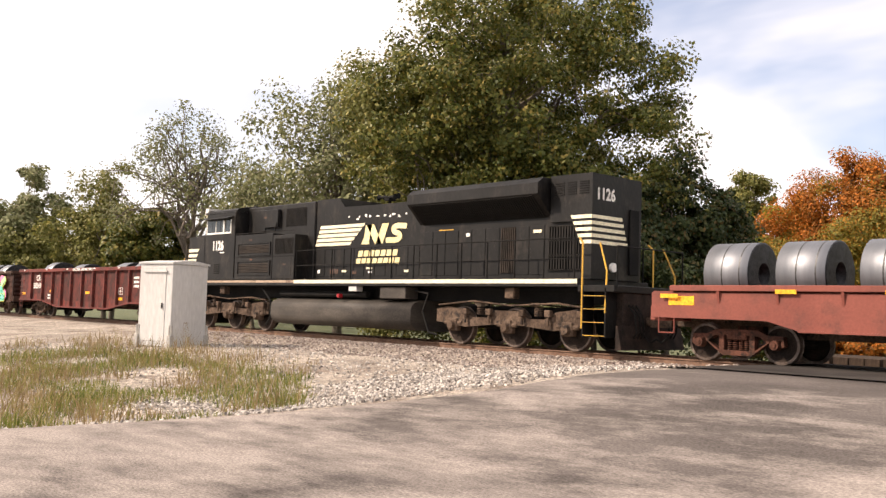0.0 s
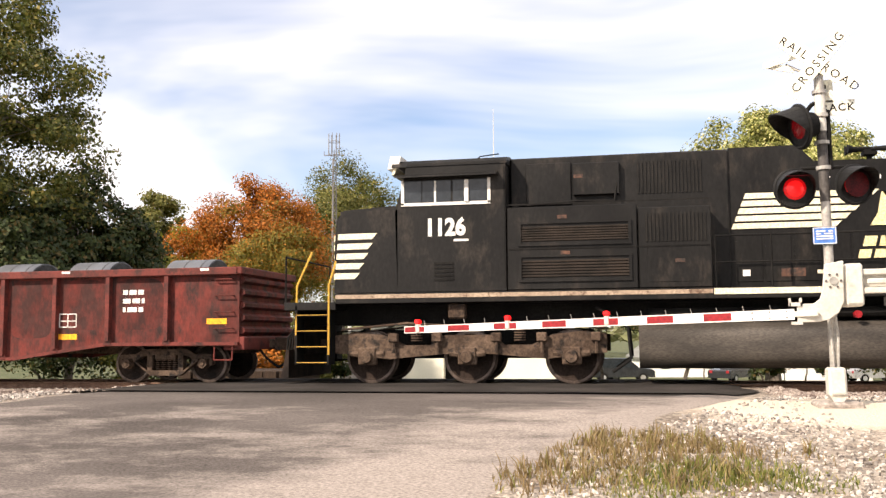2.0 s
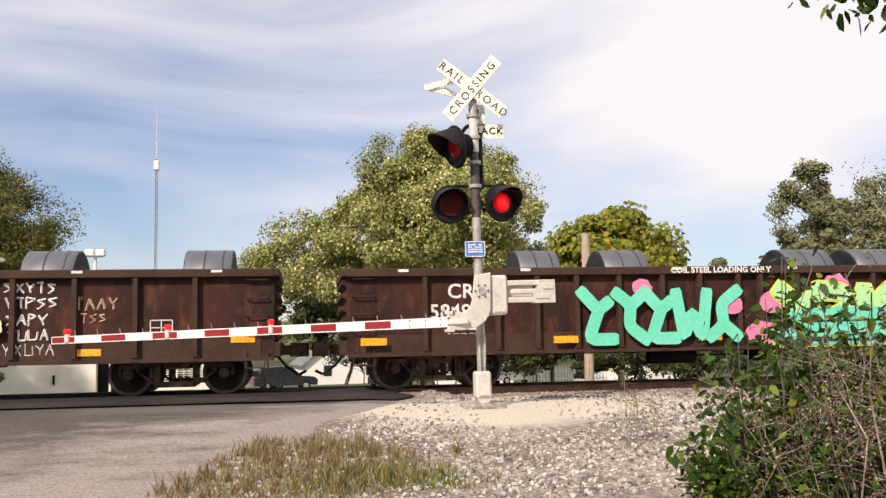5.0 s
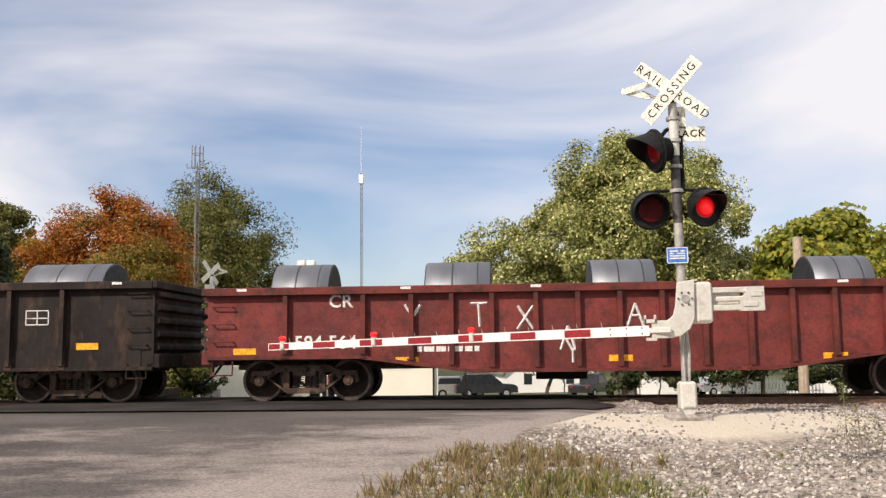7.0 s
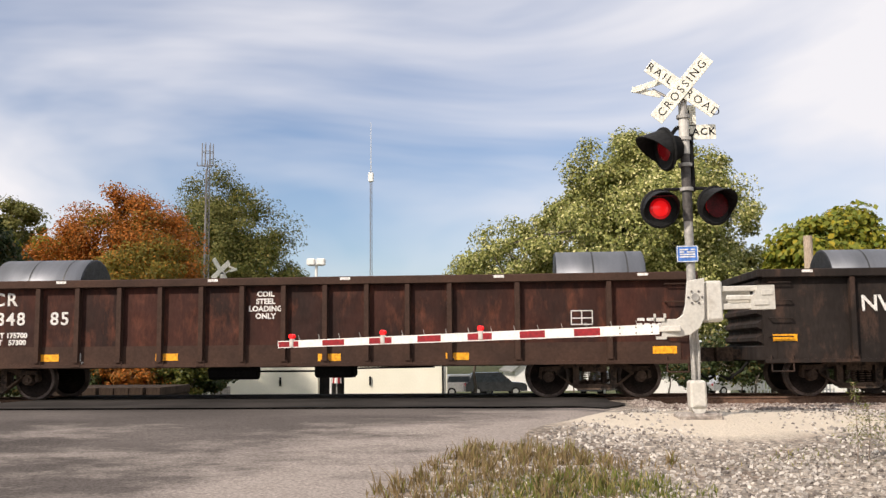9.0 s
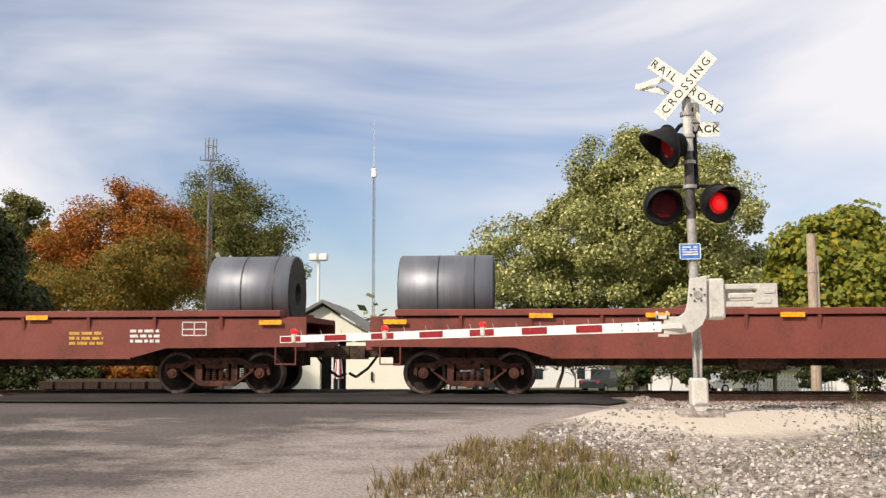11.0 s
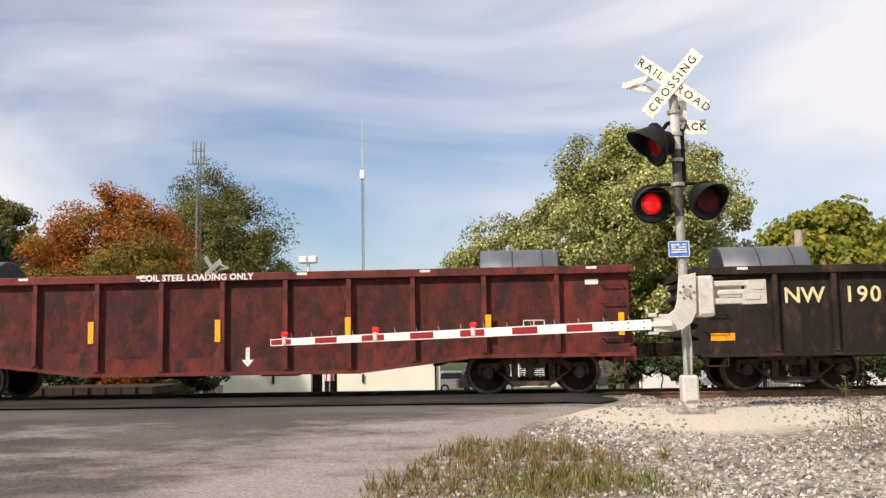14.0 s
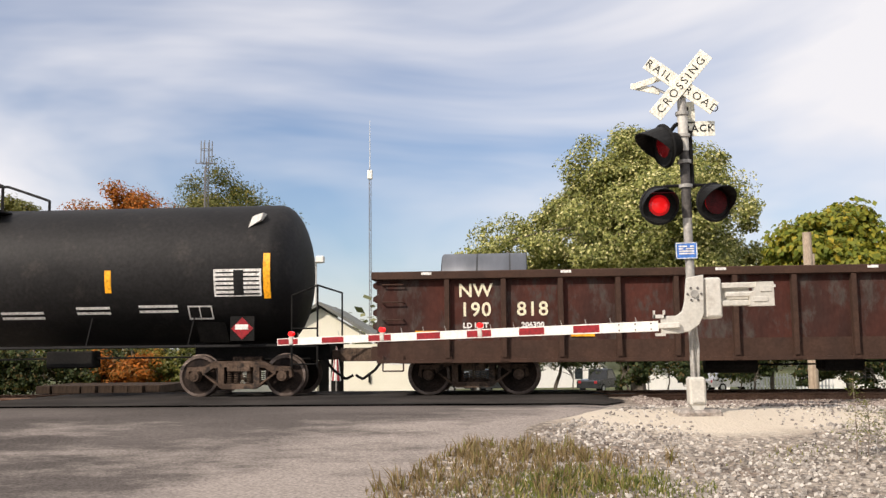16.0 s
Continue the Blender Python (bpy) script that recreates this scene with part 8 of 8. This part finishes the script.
green_bush(-28.8, 7.6, 2.15, 0.8, 60, "leaf_near", 101, "green leafy roadside bush", per=46, size=0.085)
green_bush(-32.5, 7.2, 1.8, 0.75, 50, "leaf_near", 102, "green leafy bush tangled with dry stalks", per=40, size=0.085)
green_bush(-36.0, 7.4, 1.6, 0.8, 55, "leaf_green", 103, "dark green bush behind dry stalks", per=70)
green_bush(-26.0, 8.2, 0.95, 0.6, 40, "leaf_near", 104, "low green bush with some yellow leaves", per=60)
# three bushes in the dark leaf colour, which carries the tree's shade
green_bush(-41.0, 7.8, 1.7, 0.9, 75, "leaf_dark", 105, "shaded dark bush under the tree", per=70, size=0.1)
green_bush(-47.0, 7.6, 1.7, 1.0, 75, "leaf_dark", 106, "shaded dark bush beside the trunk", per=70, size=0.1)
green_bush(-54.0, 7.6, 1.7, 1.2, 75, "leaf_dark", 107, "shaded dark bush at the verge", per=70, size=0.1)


# undergrowth further back, its dark leaf colour standing in for shade
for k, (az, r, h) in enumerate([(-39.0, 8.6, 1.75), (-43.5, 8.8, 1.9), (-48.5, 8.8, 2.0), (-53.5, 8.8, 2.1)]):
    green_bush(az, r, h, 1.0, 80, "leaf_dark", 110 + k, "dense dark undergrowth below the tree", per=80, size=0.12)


def dry_bush(az, r, height, half, stems, seed, label):
    """Tall dead weeds: pale branching stalks with seed heads."""
    rng = np.random.default_rng(seed)
    base = polar(az, r)
    base.z = ground_z(base.x, base.y) - 0.03
    b = thing("dry_weeds", label, "weeds", m=Matrix.Translation(base))
    bm = bmesh.new()
    tips = []
    for k in range(stems):
        f = Vector((rng.normal() * half * 0.35, rng.normal() * half * 0.35, 0))
        h = height * rng.uniform(0.6, 1.05)
        e = f + Vector((rng.normal() * half * 0.45, rng.normal() * half * 0.45, h))
        limb(bm, f, e, 0.0105 if k % 3 == 0 else 0.0028, 0.0015, rng, 0.09, 5, 4)
        for j in range(9):
            t = rng.uniform(0.3, 1.0)
            p = f.lerp(e, t)
            d = Vector((rng.normal(), rng.normal(), 0.25 + 0.6 * rng.random())).normalized() * rng.uniform(0.15, 0.5)
            limb(bm, p, p + d, 0.0017, 0.001, rng, 0.1, 2, 3)
            for _ in range(2):
                s0 = p + d * rng.uniform(0.3, 0.9)
                s1 = s0 + Vector((rng.normal(), rng.normal(), rng.normal() * 0.7)).normalized() * rng.uniform(0.06, 0.2)
                limb(bm, s0, s1, 0.001, 0.0007, rng, 0.05, 1, 3)
                tips += [tuple(s1 + Vector(rng.normal(size=3)) * 0.035) for _ in range(9)]
            tips += [tuple(p + d * rng.uniform(0.5, 1.05) + Vector(rng.normal(size=3)) * 0.05) for _ in range(14)]
    part("stalk_growth", bm, "pale_twig", b)
    tips = np.array(tips)
    leaf_cloud("seed_heads", tips, np.tile([0, 0, 0.5], (len(tips), 1)), 0.023, "seed_head", b, rng, aspect=0.5)


for k, (az, r, h, hw, n) in enumerate([(-37.5, 6.6, 1.75, 0.9, 8), (-41.0, 6.2, 1.9, 1.0, 9), (-45.0, 6.5, 2.3, 1.0, 10), (-49.0, 6.2, 2.2, 1.0, 9), (-34.0, 6.4, 1.45, 0.8, 6), (-53.0, 6.4, 2.1, 1.0, 6), (-30.0, 6.8, 1.35, 0.7, 3)]):
    dry_bush(az, r, h, hw, n, 120 + k, "dead brown weeds with pale stalks and seed heads")


# ---- grass and weeds ----
def grass_patch(name, blades, material, label, seed):
    """Blades as narrow bent strips. blades: (x, y, height)."""
    rng = np.random.default_rng(seed)
    vs, fs = [], []
    for i, (x, y, h) in enumerate(blades):
        z = ground_z(x, y) - 0.01
        a = rng.uniform(0, 6.28)
        w = rng.uniform(0.004, 0.009)
        ca, sa = math.cos(a), math.sin(a)
        b1, b2 = rng.normal(size=2) * h * 0.35
        k = len(vs)
        vs += [(x - w * ca, y - w * sa, z), (x + w * ca, y + w * sa, z), (x + w * 0.8 * ca + b1 * 0.4, y + w * 0.8 * sa + b2 * 0.4, z + h * 0.6),
               (x - w * 0.8 * ca + b1 * 0.4, y - w * 0.8 * sa + b2 * 0.4, z + h * 0.6), (x + b1, y + b2, z + h)]
        fs += [(k, k + 1, k + 2, k + 3), (k + 3, k + 2, k + 4)]
    me = bpy.data.meshes.new(name)
    me.from_pydata(vs, [], fs)
    me.materials.append(M[material])
    return tagged(new(name, me), label, "grass", kind="stuff")


rg = random.Random(31)
def blades(n, x0, x1, y0, y1, h, thr, sc, seed):
    out = []
    for _ in range(n):
        x, y = rg.uniform(x0, x1), rg.uniform(y0, y1)
        v = noise.noise((x * sc, y * sc, seed))
        if v > thr and not (x < -9 and math.degrees(math.atan2(-x, y)) < 54 + 3 * v) and (x < road_left(y) - 0.5 or x > road_right(y) + 0.25):
            out.append((x, y, rg.uniform(*h) * (0.5 + min(1, (v - thr) * 2))))
    return out


def clump(n, cx, cy, rx, ry, h):
    out = []
    for _ in range(n):
        a, q = rg.uniform(0, 6.28), rg.random() ** 0.5
        out.append((cx + rx * q * math.cos(a), cy + ry * q * math.sin(a), rg.uniform(*h) * (1.15 - 0.6 * q)))
    return out


dry = []
for cx, cy, n in ((-0.1, 10.9, 900), (0.35, 10.7, 800), (-0.45, 10.2, 800), (0.75, 10.3, 420), (0.1, 9.8, 700), (1.3, 10.0, 260), (-0.7, 9.4, 700), (0.6, 9.2, 500), (-0.9, 8.8, 500), (-0.2, 8.8, 400)):
    dry += clump(int(n * 0.3), cx, cy, 0.6, 0.5, (0.05, 0.17))
    for _ in range(int(n / 60)):                     # ragged tufts
        dry += clump(14, cx + rg.uniform(-0.55, 0.55), cy + rg.uniform(-0.45, 0.45), 0.07, 0.06, (0.12, 0.27))
grass_patch("dry_grass", dry, "grass_dry", "dry yellow grass clumps beside the road", 5)
green = blades(1500, -1.2, 1.5, 8.0, 9.9, (0.04, 0.13), 0.05, 0.7, 3) + blades(1500, 2, 10, 10, 13, (0.03, 0.1), 0.25, 0.6, 8)
for cx, cy, n in ((0.9, 9.2, 700), (1.3, 9.1, 500), (0.4, 9.3, 500), (-0.3, 9.1, 400), (0.2, 8.6, 600)):
    green += clump(n // 2, cx, cy, 0.6, 0.45, (0.04, 0.14))
grass_patch("grass", green, "grass", "patchy green grass on the gravel verge", 6)
left = blades(24000, -26, -11.6, 3.5, 11.0, (0.06, 0.24), -0.12, 0.5, 12)
grass_patch("grass", left, "grass", "long green and straw-coloured grass by the signal house", 7)
left = blades(12000, -30, -12, 4, 12.5, (0.1, 0.45), -0.05, 0.6, 14)
grass_patch("dry_grass", left, "grass_dry", "straw-coloured weeds by the signal house", 8)
verge = blades(7000, 3, 16, 3.5, 8.0, (0.08, 0.3), 0.0, 0.5, 17)
grass_patch("grass", verge, "grass", "rough grass under the roadside bushes", 9)


def tall_weed(p, h, seed, material="grass"):
    rng = np.random.default_rng(seed)
    p = Vector((p.x, p.y, ground_z(p.x, p.y)))
    w = thing("tall_weed", "thin feathery weed stalk growing in gravel", "weed", "tall weeds in the gravel", m=Matrix.Translation(p))
    part("stalk", limb(bmesh.new(), (0, 0, -0.03), (rng.normal() * 0.05, rng.normal() * 0.05, h), 0.008, 0.003, rng, 0.04, 4, 5), "pale_twig", w)
    n = 260
    t = rng.uniform(0.25, 1.0, n)
    wd = 0.13 * (1.15 - t)
    pts = np.stack([rng.normal(size=n) * wd, rng.normal(size=n) * wd, t * h], 1)
    leaf_cloud("leaves", pts, np.tile([0, 0, 0.8], (n, 1)), 0.05, material, w, rng, aspect=0.2)


tall_weed(polar(-19.0, 11.0), 0.85, 1)
tall_weed(polar(-19.6, 11.2), 0.6, 2)
tall_weed(polar(-20.5, 11.3), 0.5, 3)
for k, (az, r, h) in enumerate([(61.8, 20, 1.15), (60.0, 22, 0.9), (58.2, 23, 0.9), (66.8, 19, 0.9), (69.5, 18, 0.8), (65.5, 21, 0.7)]):
    tall_weed(polar(az, r), h, 10 + k, "grass_dry")


# ---- beyond the track: buildings, masts, vehicles ----
def warehouse():
    p = polar(11.3, 45)
    b = thing("warehouse", "low cream-painted warehouse with a gabled roof", "building", m=Matrix.Translation((p.x, p.y, -1.35)) @ Matrix.Rotation(radians(4), 4, "Z") @ Matrix.Diagonal((0.69, 1, 1, 1)))
    # walls: wing to the right, gabled hall to the left, with openings
    part("wall", B(-9.2, -0.6, 0, 10, 0, 2.6), "building_cream", b)
    part("wall", B(1.2, 8.2, 0, 8, 0, 2.5), "building_cream", b)
    part("gable_wall", P([(-4.6, 2.6), (3.6, 2.6), (-0.4, 4.2)], "y", 0.0, 0.2), "building_cream", b)
    bm = P([(-5.2, 2.45), (-0.4, 4.35), (-0.4, 4.5), (-5.3, 2.6)], "y", -0.4, 10.4)
    prism(bm, [(4.4, 2.3), (-0.4, 4.35), (-0.4, 4.5), (4.5, 2.45)], "y", -0.4, 10.4)
    part("roof", bm, "roof_grey", b)
    part("roof", B(-9.4, -5.0, -0.3, 10.2, 2.6, 2.75), "roof_grey", b)
    part("roof", B(3.6, 8.4, -0.3, 8.2, 2.5, 2.62), "roof_grey", b)
    part("doorway", B(-0.6, 1.2, 0.6, 0.8, 0, 2.6), "black_matt", b)
    part("door_frame", B(0.2, 0.32, 0.0, 0.2, 0, 2.6), "white_paint", b)
    for x in (4.4, 5.5):
        w = part("window", B(x, x + 0.8, -0.03, 0.02, 1.6, 2.1), "glass", b)
        part("window_frame", B(x - 0.05, x + 0.85, -0.02, 0.0, 1.52, 1.6), "white_paint", w)
    for x in (-3.2, 2.9):
        part("tap_box", B(x, x + 0.12, -0.1, 0.0, 0.7, 1.1), "black_matt", b)
    part("downpipe", T((7.9, -0.1, 0), (7.9, -0.1, 2.5), 0.06), "black_matt", b)


warehouse()


def umbrella(p):
    u = thing("patio_umbrella", "folded red and white patio umbrella", "umbrella", m=Matrix.Translation(p))
    part("pole", T((0, 0, 0), (0, 0, 2.3), 0.03), "galvanised", u)
    for k in range(8):
        a = k * math.pi / 4
        bm = T((0.1 * math.cos(a), 0.1 * math.sin(a), 0.8), (0.02 * math.cos(a), 0.02 * math.sin(a), 2.25), 0.12, 0.03, 6)
        part("cloth_fold", bm, "red_paint" if k % 2 else "white_paint", u)


up = polar(10.7, 42)
umbrella((up.x, up.y, -1.25))


def lattice(name, label, p, h, w0, w1, mast_mat, seed=0, levels=24):
    t = thing(name, label, "radio mast", m=Matrix.Translation(p))
    legs = [(math.cos(a), math.sin(a)) for a in (0.5, 2.6, 4.7)]
    for lx, ly in legs:
        part("leg", T((lx * w0, ly * w0, 0), (lx * w1, ly * w1, h), 0.05 * w0 / 0.3, 0.04 * w0 / 0.3, 6), mast_mat, t)
    bm = bmesh.new()
    for k in range(levels):
        za, zb = h * k / levels, h * (k + 1) / levels
        ra, rb = w0 + (w1 - w0) * k / levels, w0 + (w1 - w0) * (k + 1) / levels
        for i in range(3):
            (ax, ay), (bx, by) = legs[i], legs[(i + 1) % 3]
            tube(bm, (ax * ra, ay * ra, za), (bx * rb, by * rb, zb), 0.025 * w0 / 0.3, None, 4)
            tube(bm, (ax * ra, ay * ra, za), (bx * ra, by * ra, za), 0.02 * w0 / 0.3, None, 4)
    part("bracing", bm, mast_mat, t)
    return t


p = polar(18.45, 90)
mst = lattice("radio_mast", "slim lattice radio mast with a basket aerial", (p.x, p.y, -0.5), 18.6, 0.34, 0.2, "mast_grey")
bm = bmesh.new()
for k in range(8):
    a = k * math.pi / 4
    tube(bm, (0.55 * math.cos(a), 0.55 * math.sin(a), 18.9), (0.55 * math.cos(a), 0.55 * math.sin(a), 21.0), 0.035, None, 5)
for z in (18.9, 20.2):
    for k in range(8):
        a, b2 = k * math.pi / 4, (k + 1) * math.pi / 4
        tube(bm, (0.55 * math.cos(a), 0.55 * math.sin(a), z), (0.55 * math.cos(b2), 0.55 * math.sin(b2), z), 0.03, None, 5)
tube(bm, (0, 0, 18.4), (0, 0, 19.4), 0.05, None, 6)
tube(bm, (-1.0, 0, 18.9), (1.0, 0, 18.9), 0.04, None, 5)
tube(bm, (-1.0, 0, 18.9), (-1.0, 0, 19.3), 0.04, None, 5)
part("aerial", bm, "mast_grey", mst)
p = polar(8.65, 300)
mst = lattice("radio_tower", "tall thin guyed radio tower in the distance", (p.x, p.y, -0.5), 59, 0.45, 0.42, "mast_grey", levels=40)
part("top_aerial", T((0, 0, 59), (0, 0, 75), 0.16, 0.08, 6), "silver_paint", mst)
part("beacon", B(-0.8, 0.8, -0.6, 0.6, 55.5, 58.5, 0.2), "white_paint", mst)


def light_pole(p, h):
    lp = thing("flood_light_pole", "white pole with a pair of flood lights", "lamp post", m=Matrix.Translation(p))
    part("pole", T((0, 0, 0), (0, 0, h), 0.1, 0.08), "white_paint", lp)
    for x in (-0.28, 0.3):
        bm = B(x - 0.24, x + 0.24, -0.3, 0.1, h - 0.1, h + 0.3, 0.05)
        part("lamp_head", bm, "white_paint", lp)
    part("cross_bar", B(-0.4, 0.4, -0.05, 0.05, h - 0.12, h - 0.04), "white_paint", lp)


p = polar(11.95, 55)
light_pole((p.x, p.y, -1.75), 7.75)

p = polar(-17.0, 30)
up = thing("utility_pole", "short cut-off weathered wooden pole", "utility pole", m=Matrix.Translation((p.x, p.y, -0.5)))
part("pole", T((0, 0, 0), (0.02, 0, 4.75), 0.15, 0.13, 14), "pole_wood", up)
part("side_board", B(0.1, 0.2, -0.06, 0.06, 2.4, 4.1, 0.01), "pole_wood", up)
part("pole_band", T((0.015, 0, 3.6), (0.015, 0, 3.66), 0.15, 0.15, 14), "galvanised", up)


def stop_sign(p):
    st = thing("stop_sign", "red octagonal stop sign on a post", "road sign", m=Matrix.Translation(p))
    part("post", T((0, 0, 0), (0, 0, 2.1), 0.03), "galvanised", st)
    o = [(0.38 * math.cos(radians(22.5 + 45 * k)), 1.85 + 0.38 * math.sin(radians(22.5 + 45 * k))) for k in range(8)]
    pl = part("plate", P(o, "y", -0.05, -0.04), "red_paint", st)
    text_part("lettering", "STOP", 0.26, "white_paint", pl, Matrix.Translation((0, -0.052, 1.85)) @ NEAR, depth=0.001, bold=0.005)


p = polar(-7.9, 52)
stop_sign((p.x, p.y, -1.9))


def car(p, turn, paint, tall, label, pickup=False):
    c = thing("parked_car" if not pickup else "pickup_truck", label, "car", m=Matrix.Translation(p) @ Matrix.Rotation(radians(turn), 4, "Z"))
    L, h = 2.25, tall
    body = [(-L, 0.35), (-L, 0.85), (-L + 0.15, 0.95), (-1.2, 1.0), (1.1, 1.0), (L - 0.2, 0.92), (L, 0.75), (L, 0.35)]
    part("body", P(body, "y", -0.9, 0.9), paint, c)
    top = [(-1.95, 0.98), (-1.75, h - 0.08), (-1.4, h), (0.3, h), (1.15, 0.98)] if not pickup else [(-0.5, 0.98), (-0.4, h - 0.05), (-0.2, h), (0.6, h), (1.25, 0.98)]
    part("cabin", P(top, "y", -0.78, 0.78), paint, c)
    gl = [(-1.72, 1.04), (-1.6, h - 0.12), (0.22, h - 0.12), (0.85, 1.04)] if not pickup else [(-0.38, 1.04), (-0.32, h - 0.12), (0.5, h - 0.12), (0.95, 1.04)]
    for y in (-1, 1):
        part("side_window", P(gl, "y", *sorted((y * 0.78, y * 0.79))), "glass", c)
    part("windscreen", P([(0.36, h - 0.06), (1.12, 1.02), (1.16, 1.03), (0.4, h - 0.03)] if not pickup else [(0.64, h - 0.05), (1.2, 1.03), (1.24, 1.04), (0.68, h - 0.02)], "y", -0.7, 0.7), "glass", c)
    for x in (-1.4, 1.4):
        for y in (-1, 1):
            w = new("wheel")
            w.parent = c
            part("tyre", lathe(bmesh.new(), [(y * 0.7, 0.3), (y * 0.72, 0.33), (y * 0.9, 0.33), (y * 0.92, 0.3)], 20, centre=(x, 0, 0.33)), "black_matt", w)
            part("rim", lathe(bmesh.new(), [(y * 0.9, 0.2), (y * 0.925, 0.19)], 16, centre=(x, 0, 0.33)), "car_silver", w)
    for y in (-0.65, 0.65):
        part("headlight", B(L - 0.05, L + 0.01, y - 0.18, y + 0.18, 0.66, 0.8, 0.02), "white_paint", c)
        part("tail_light", B(-L - 0.01, -L + 0.05, y - 0.12, y + 0.12, 0.7, 0.9, 0.02), "red_paint", c)


for az, r, turn, paint, tall, lb, pk in ((2.8, 72, 12, "car_silver", 1.6, "silver hatchback parked beyond the track", False), (1.2, 70, 8, "car_dark", 1.7, "dark sport utility car parked beyond the track", False),
                                         (-5.1, 74, 60, "car_dark", 1.75, "dark pickup truck parked on the far road", True), (-12.6, 80, 20, "car_silver", 1.5, "pale car parked beyond the trees", False)):
    p = polar(az, r)
    car((p.x, p.y, ground_z(p.x, p.y)), turn, paint, tall, lb, pk)


def house(p, w, d, h, turn, label):
    hs = thing("house", label, "house", m=Matrix.Translation(p) @ Matrix.Rotation(radians(turn), 4, "Z"))
    part("wall", P([(-w, 0), (w, 0), (w, h), (0, h + w * 0.75), (-w, h)], "y", -d, d), "white_paint", hs)
    bm = P([(-w - 0.4, h - 0.3), (0, h + w * 0.78), (0, h + w * 0.78 + 0.2), (-w - 0.4, h - 0.1)], "y", -d - 0.4, d + 0.4)
    prism(bm, [(w + 0.4, h - 0.3), (0, h + w * 0.78), (0, h + w * 0.78 + 0.2), (w + 0.4, h - 0.1)], "y", -d - 0.4, d + 0.4)
    part("roof", bm, "roof_grey", hs)
    for x in (-w * 0.5, w * 0.45):
        part("window", B(x - 0.45, x + 0.45, -d - 0.03, -d, 1.0, 2.2), "glass", hs)


for az, r, w, lb in ((-9.9, 100, 3.2, "white gabled house behind the trees"), (-2.2, 110, 5.0, "white house behind the parked cars"), (-19.5, 90, 4.0, "white house behind the yellow-green tree")):
    p = polar(az, r)
    house((p.x, p.y, ground_z(p.x, p.y) - 0.1), w, 4, 2.4, 10, lb)

# white picket fence and a stack of old ties beyond the track
p = polar(-15.8, 60)
fence = thing("picket_fence", "white picket fence beyond the track", "fence", m=Matrix.Translation((p.x, p.y, ground_z(p.x, p.y))))
pk = None
for k in range(26):
    if pk is None:
        pk = part("picket", P([(-0.05, 0), (0.05, 0), (0.05, 0.95), (0, 1.05), (-0.05, 0.95)], "y", -0.01, 0.01), "white_paint", fence)
        pk.matrix_basis = pose(-2.6, 0, 0)
    else:
        share(pk, fence, pose(-2.6 + k * 0.2, 0, 0))
for z in (0.25, 0.75):
    part("fence_rail", B(-2.7, 2.5, 0.012, 0.05, z, z + 0.08), "white_paint", fence)
p = polar(23.2, 29)
st = thing("tie_stack", "low stack of old dark railway ties", "timber stack", m=Matrix.Translation((p.x, p.y, ground_z(p.x, p.y) - 0.02)))
tm = None
for lay in range(2):
    for k in range(8):
        m = pose(-1.7 + k * 0.45 + 0.05 * (lay % 2), 0.05 * lay, 0.12 + lay * 0.24, 0, 0, random.uniform(-3, 3))
        if tm is None:
            tm = part("tie", B(-0.2, 0.2, -1.2, 1.2, -0.11, 0.11, 0.01), "dark_wood", st)
            tm.matrix_basis = m
        else:
            share(tm, st, m)


# ---- motion of the train ----
def motions():
    steps = [i * 0.5 for i in range(33)]
    for ob, s, y, z in MOVERS:
        walk(ob, [(t, pose(s + SPEED * t, TRACK_Y + y, z)) for t in steps])
    for ob, x, r in WHEELS:
        turn = math.degrees(SPEED / r) / FPS
        walk(ob, [(k / FPS, pose(x, 0, r) @ Matrix.Rotation(radians(turn * k), 4, "Y")) for k in range(481)])
    # the two lamps take turns: each added disc swings up under its visor and down again
    half, start = 0.605, 8.12
    flips = [start + half * k for k in range(-13, 14) if 0.1 < start + half * k < 16.0]
    for ob, turn in OFF_COVERS:
        shut, swung = pose(0, -0.06, 0.185), pose(0, -0.06, 0.185, -82)
        lit = (round((flips[0] - start) / half) % 2 == 0) == (turn == 0)      # lit before the first change
        rows = [(0.0, swung if lit else shut)]
        for f in flips:
            rows += [(f - 0.05, swung if lit else shut), (min(16.0, f + 0.05), shut if lit else swung)]
            lit = not lit
        walk(ob, rows + [(16.0, swung if lit else shut)])


motions()
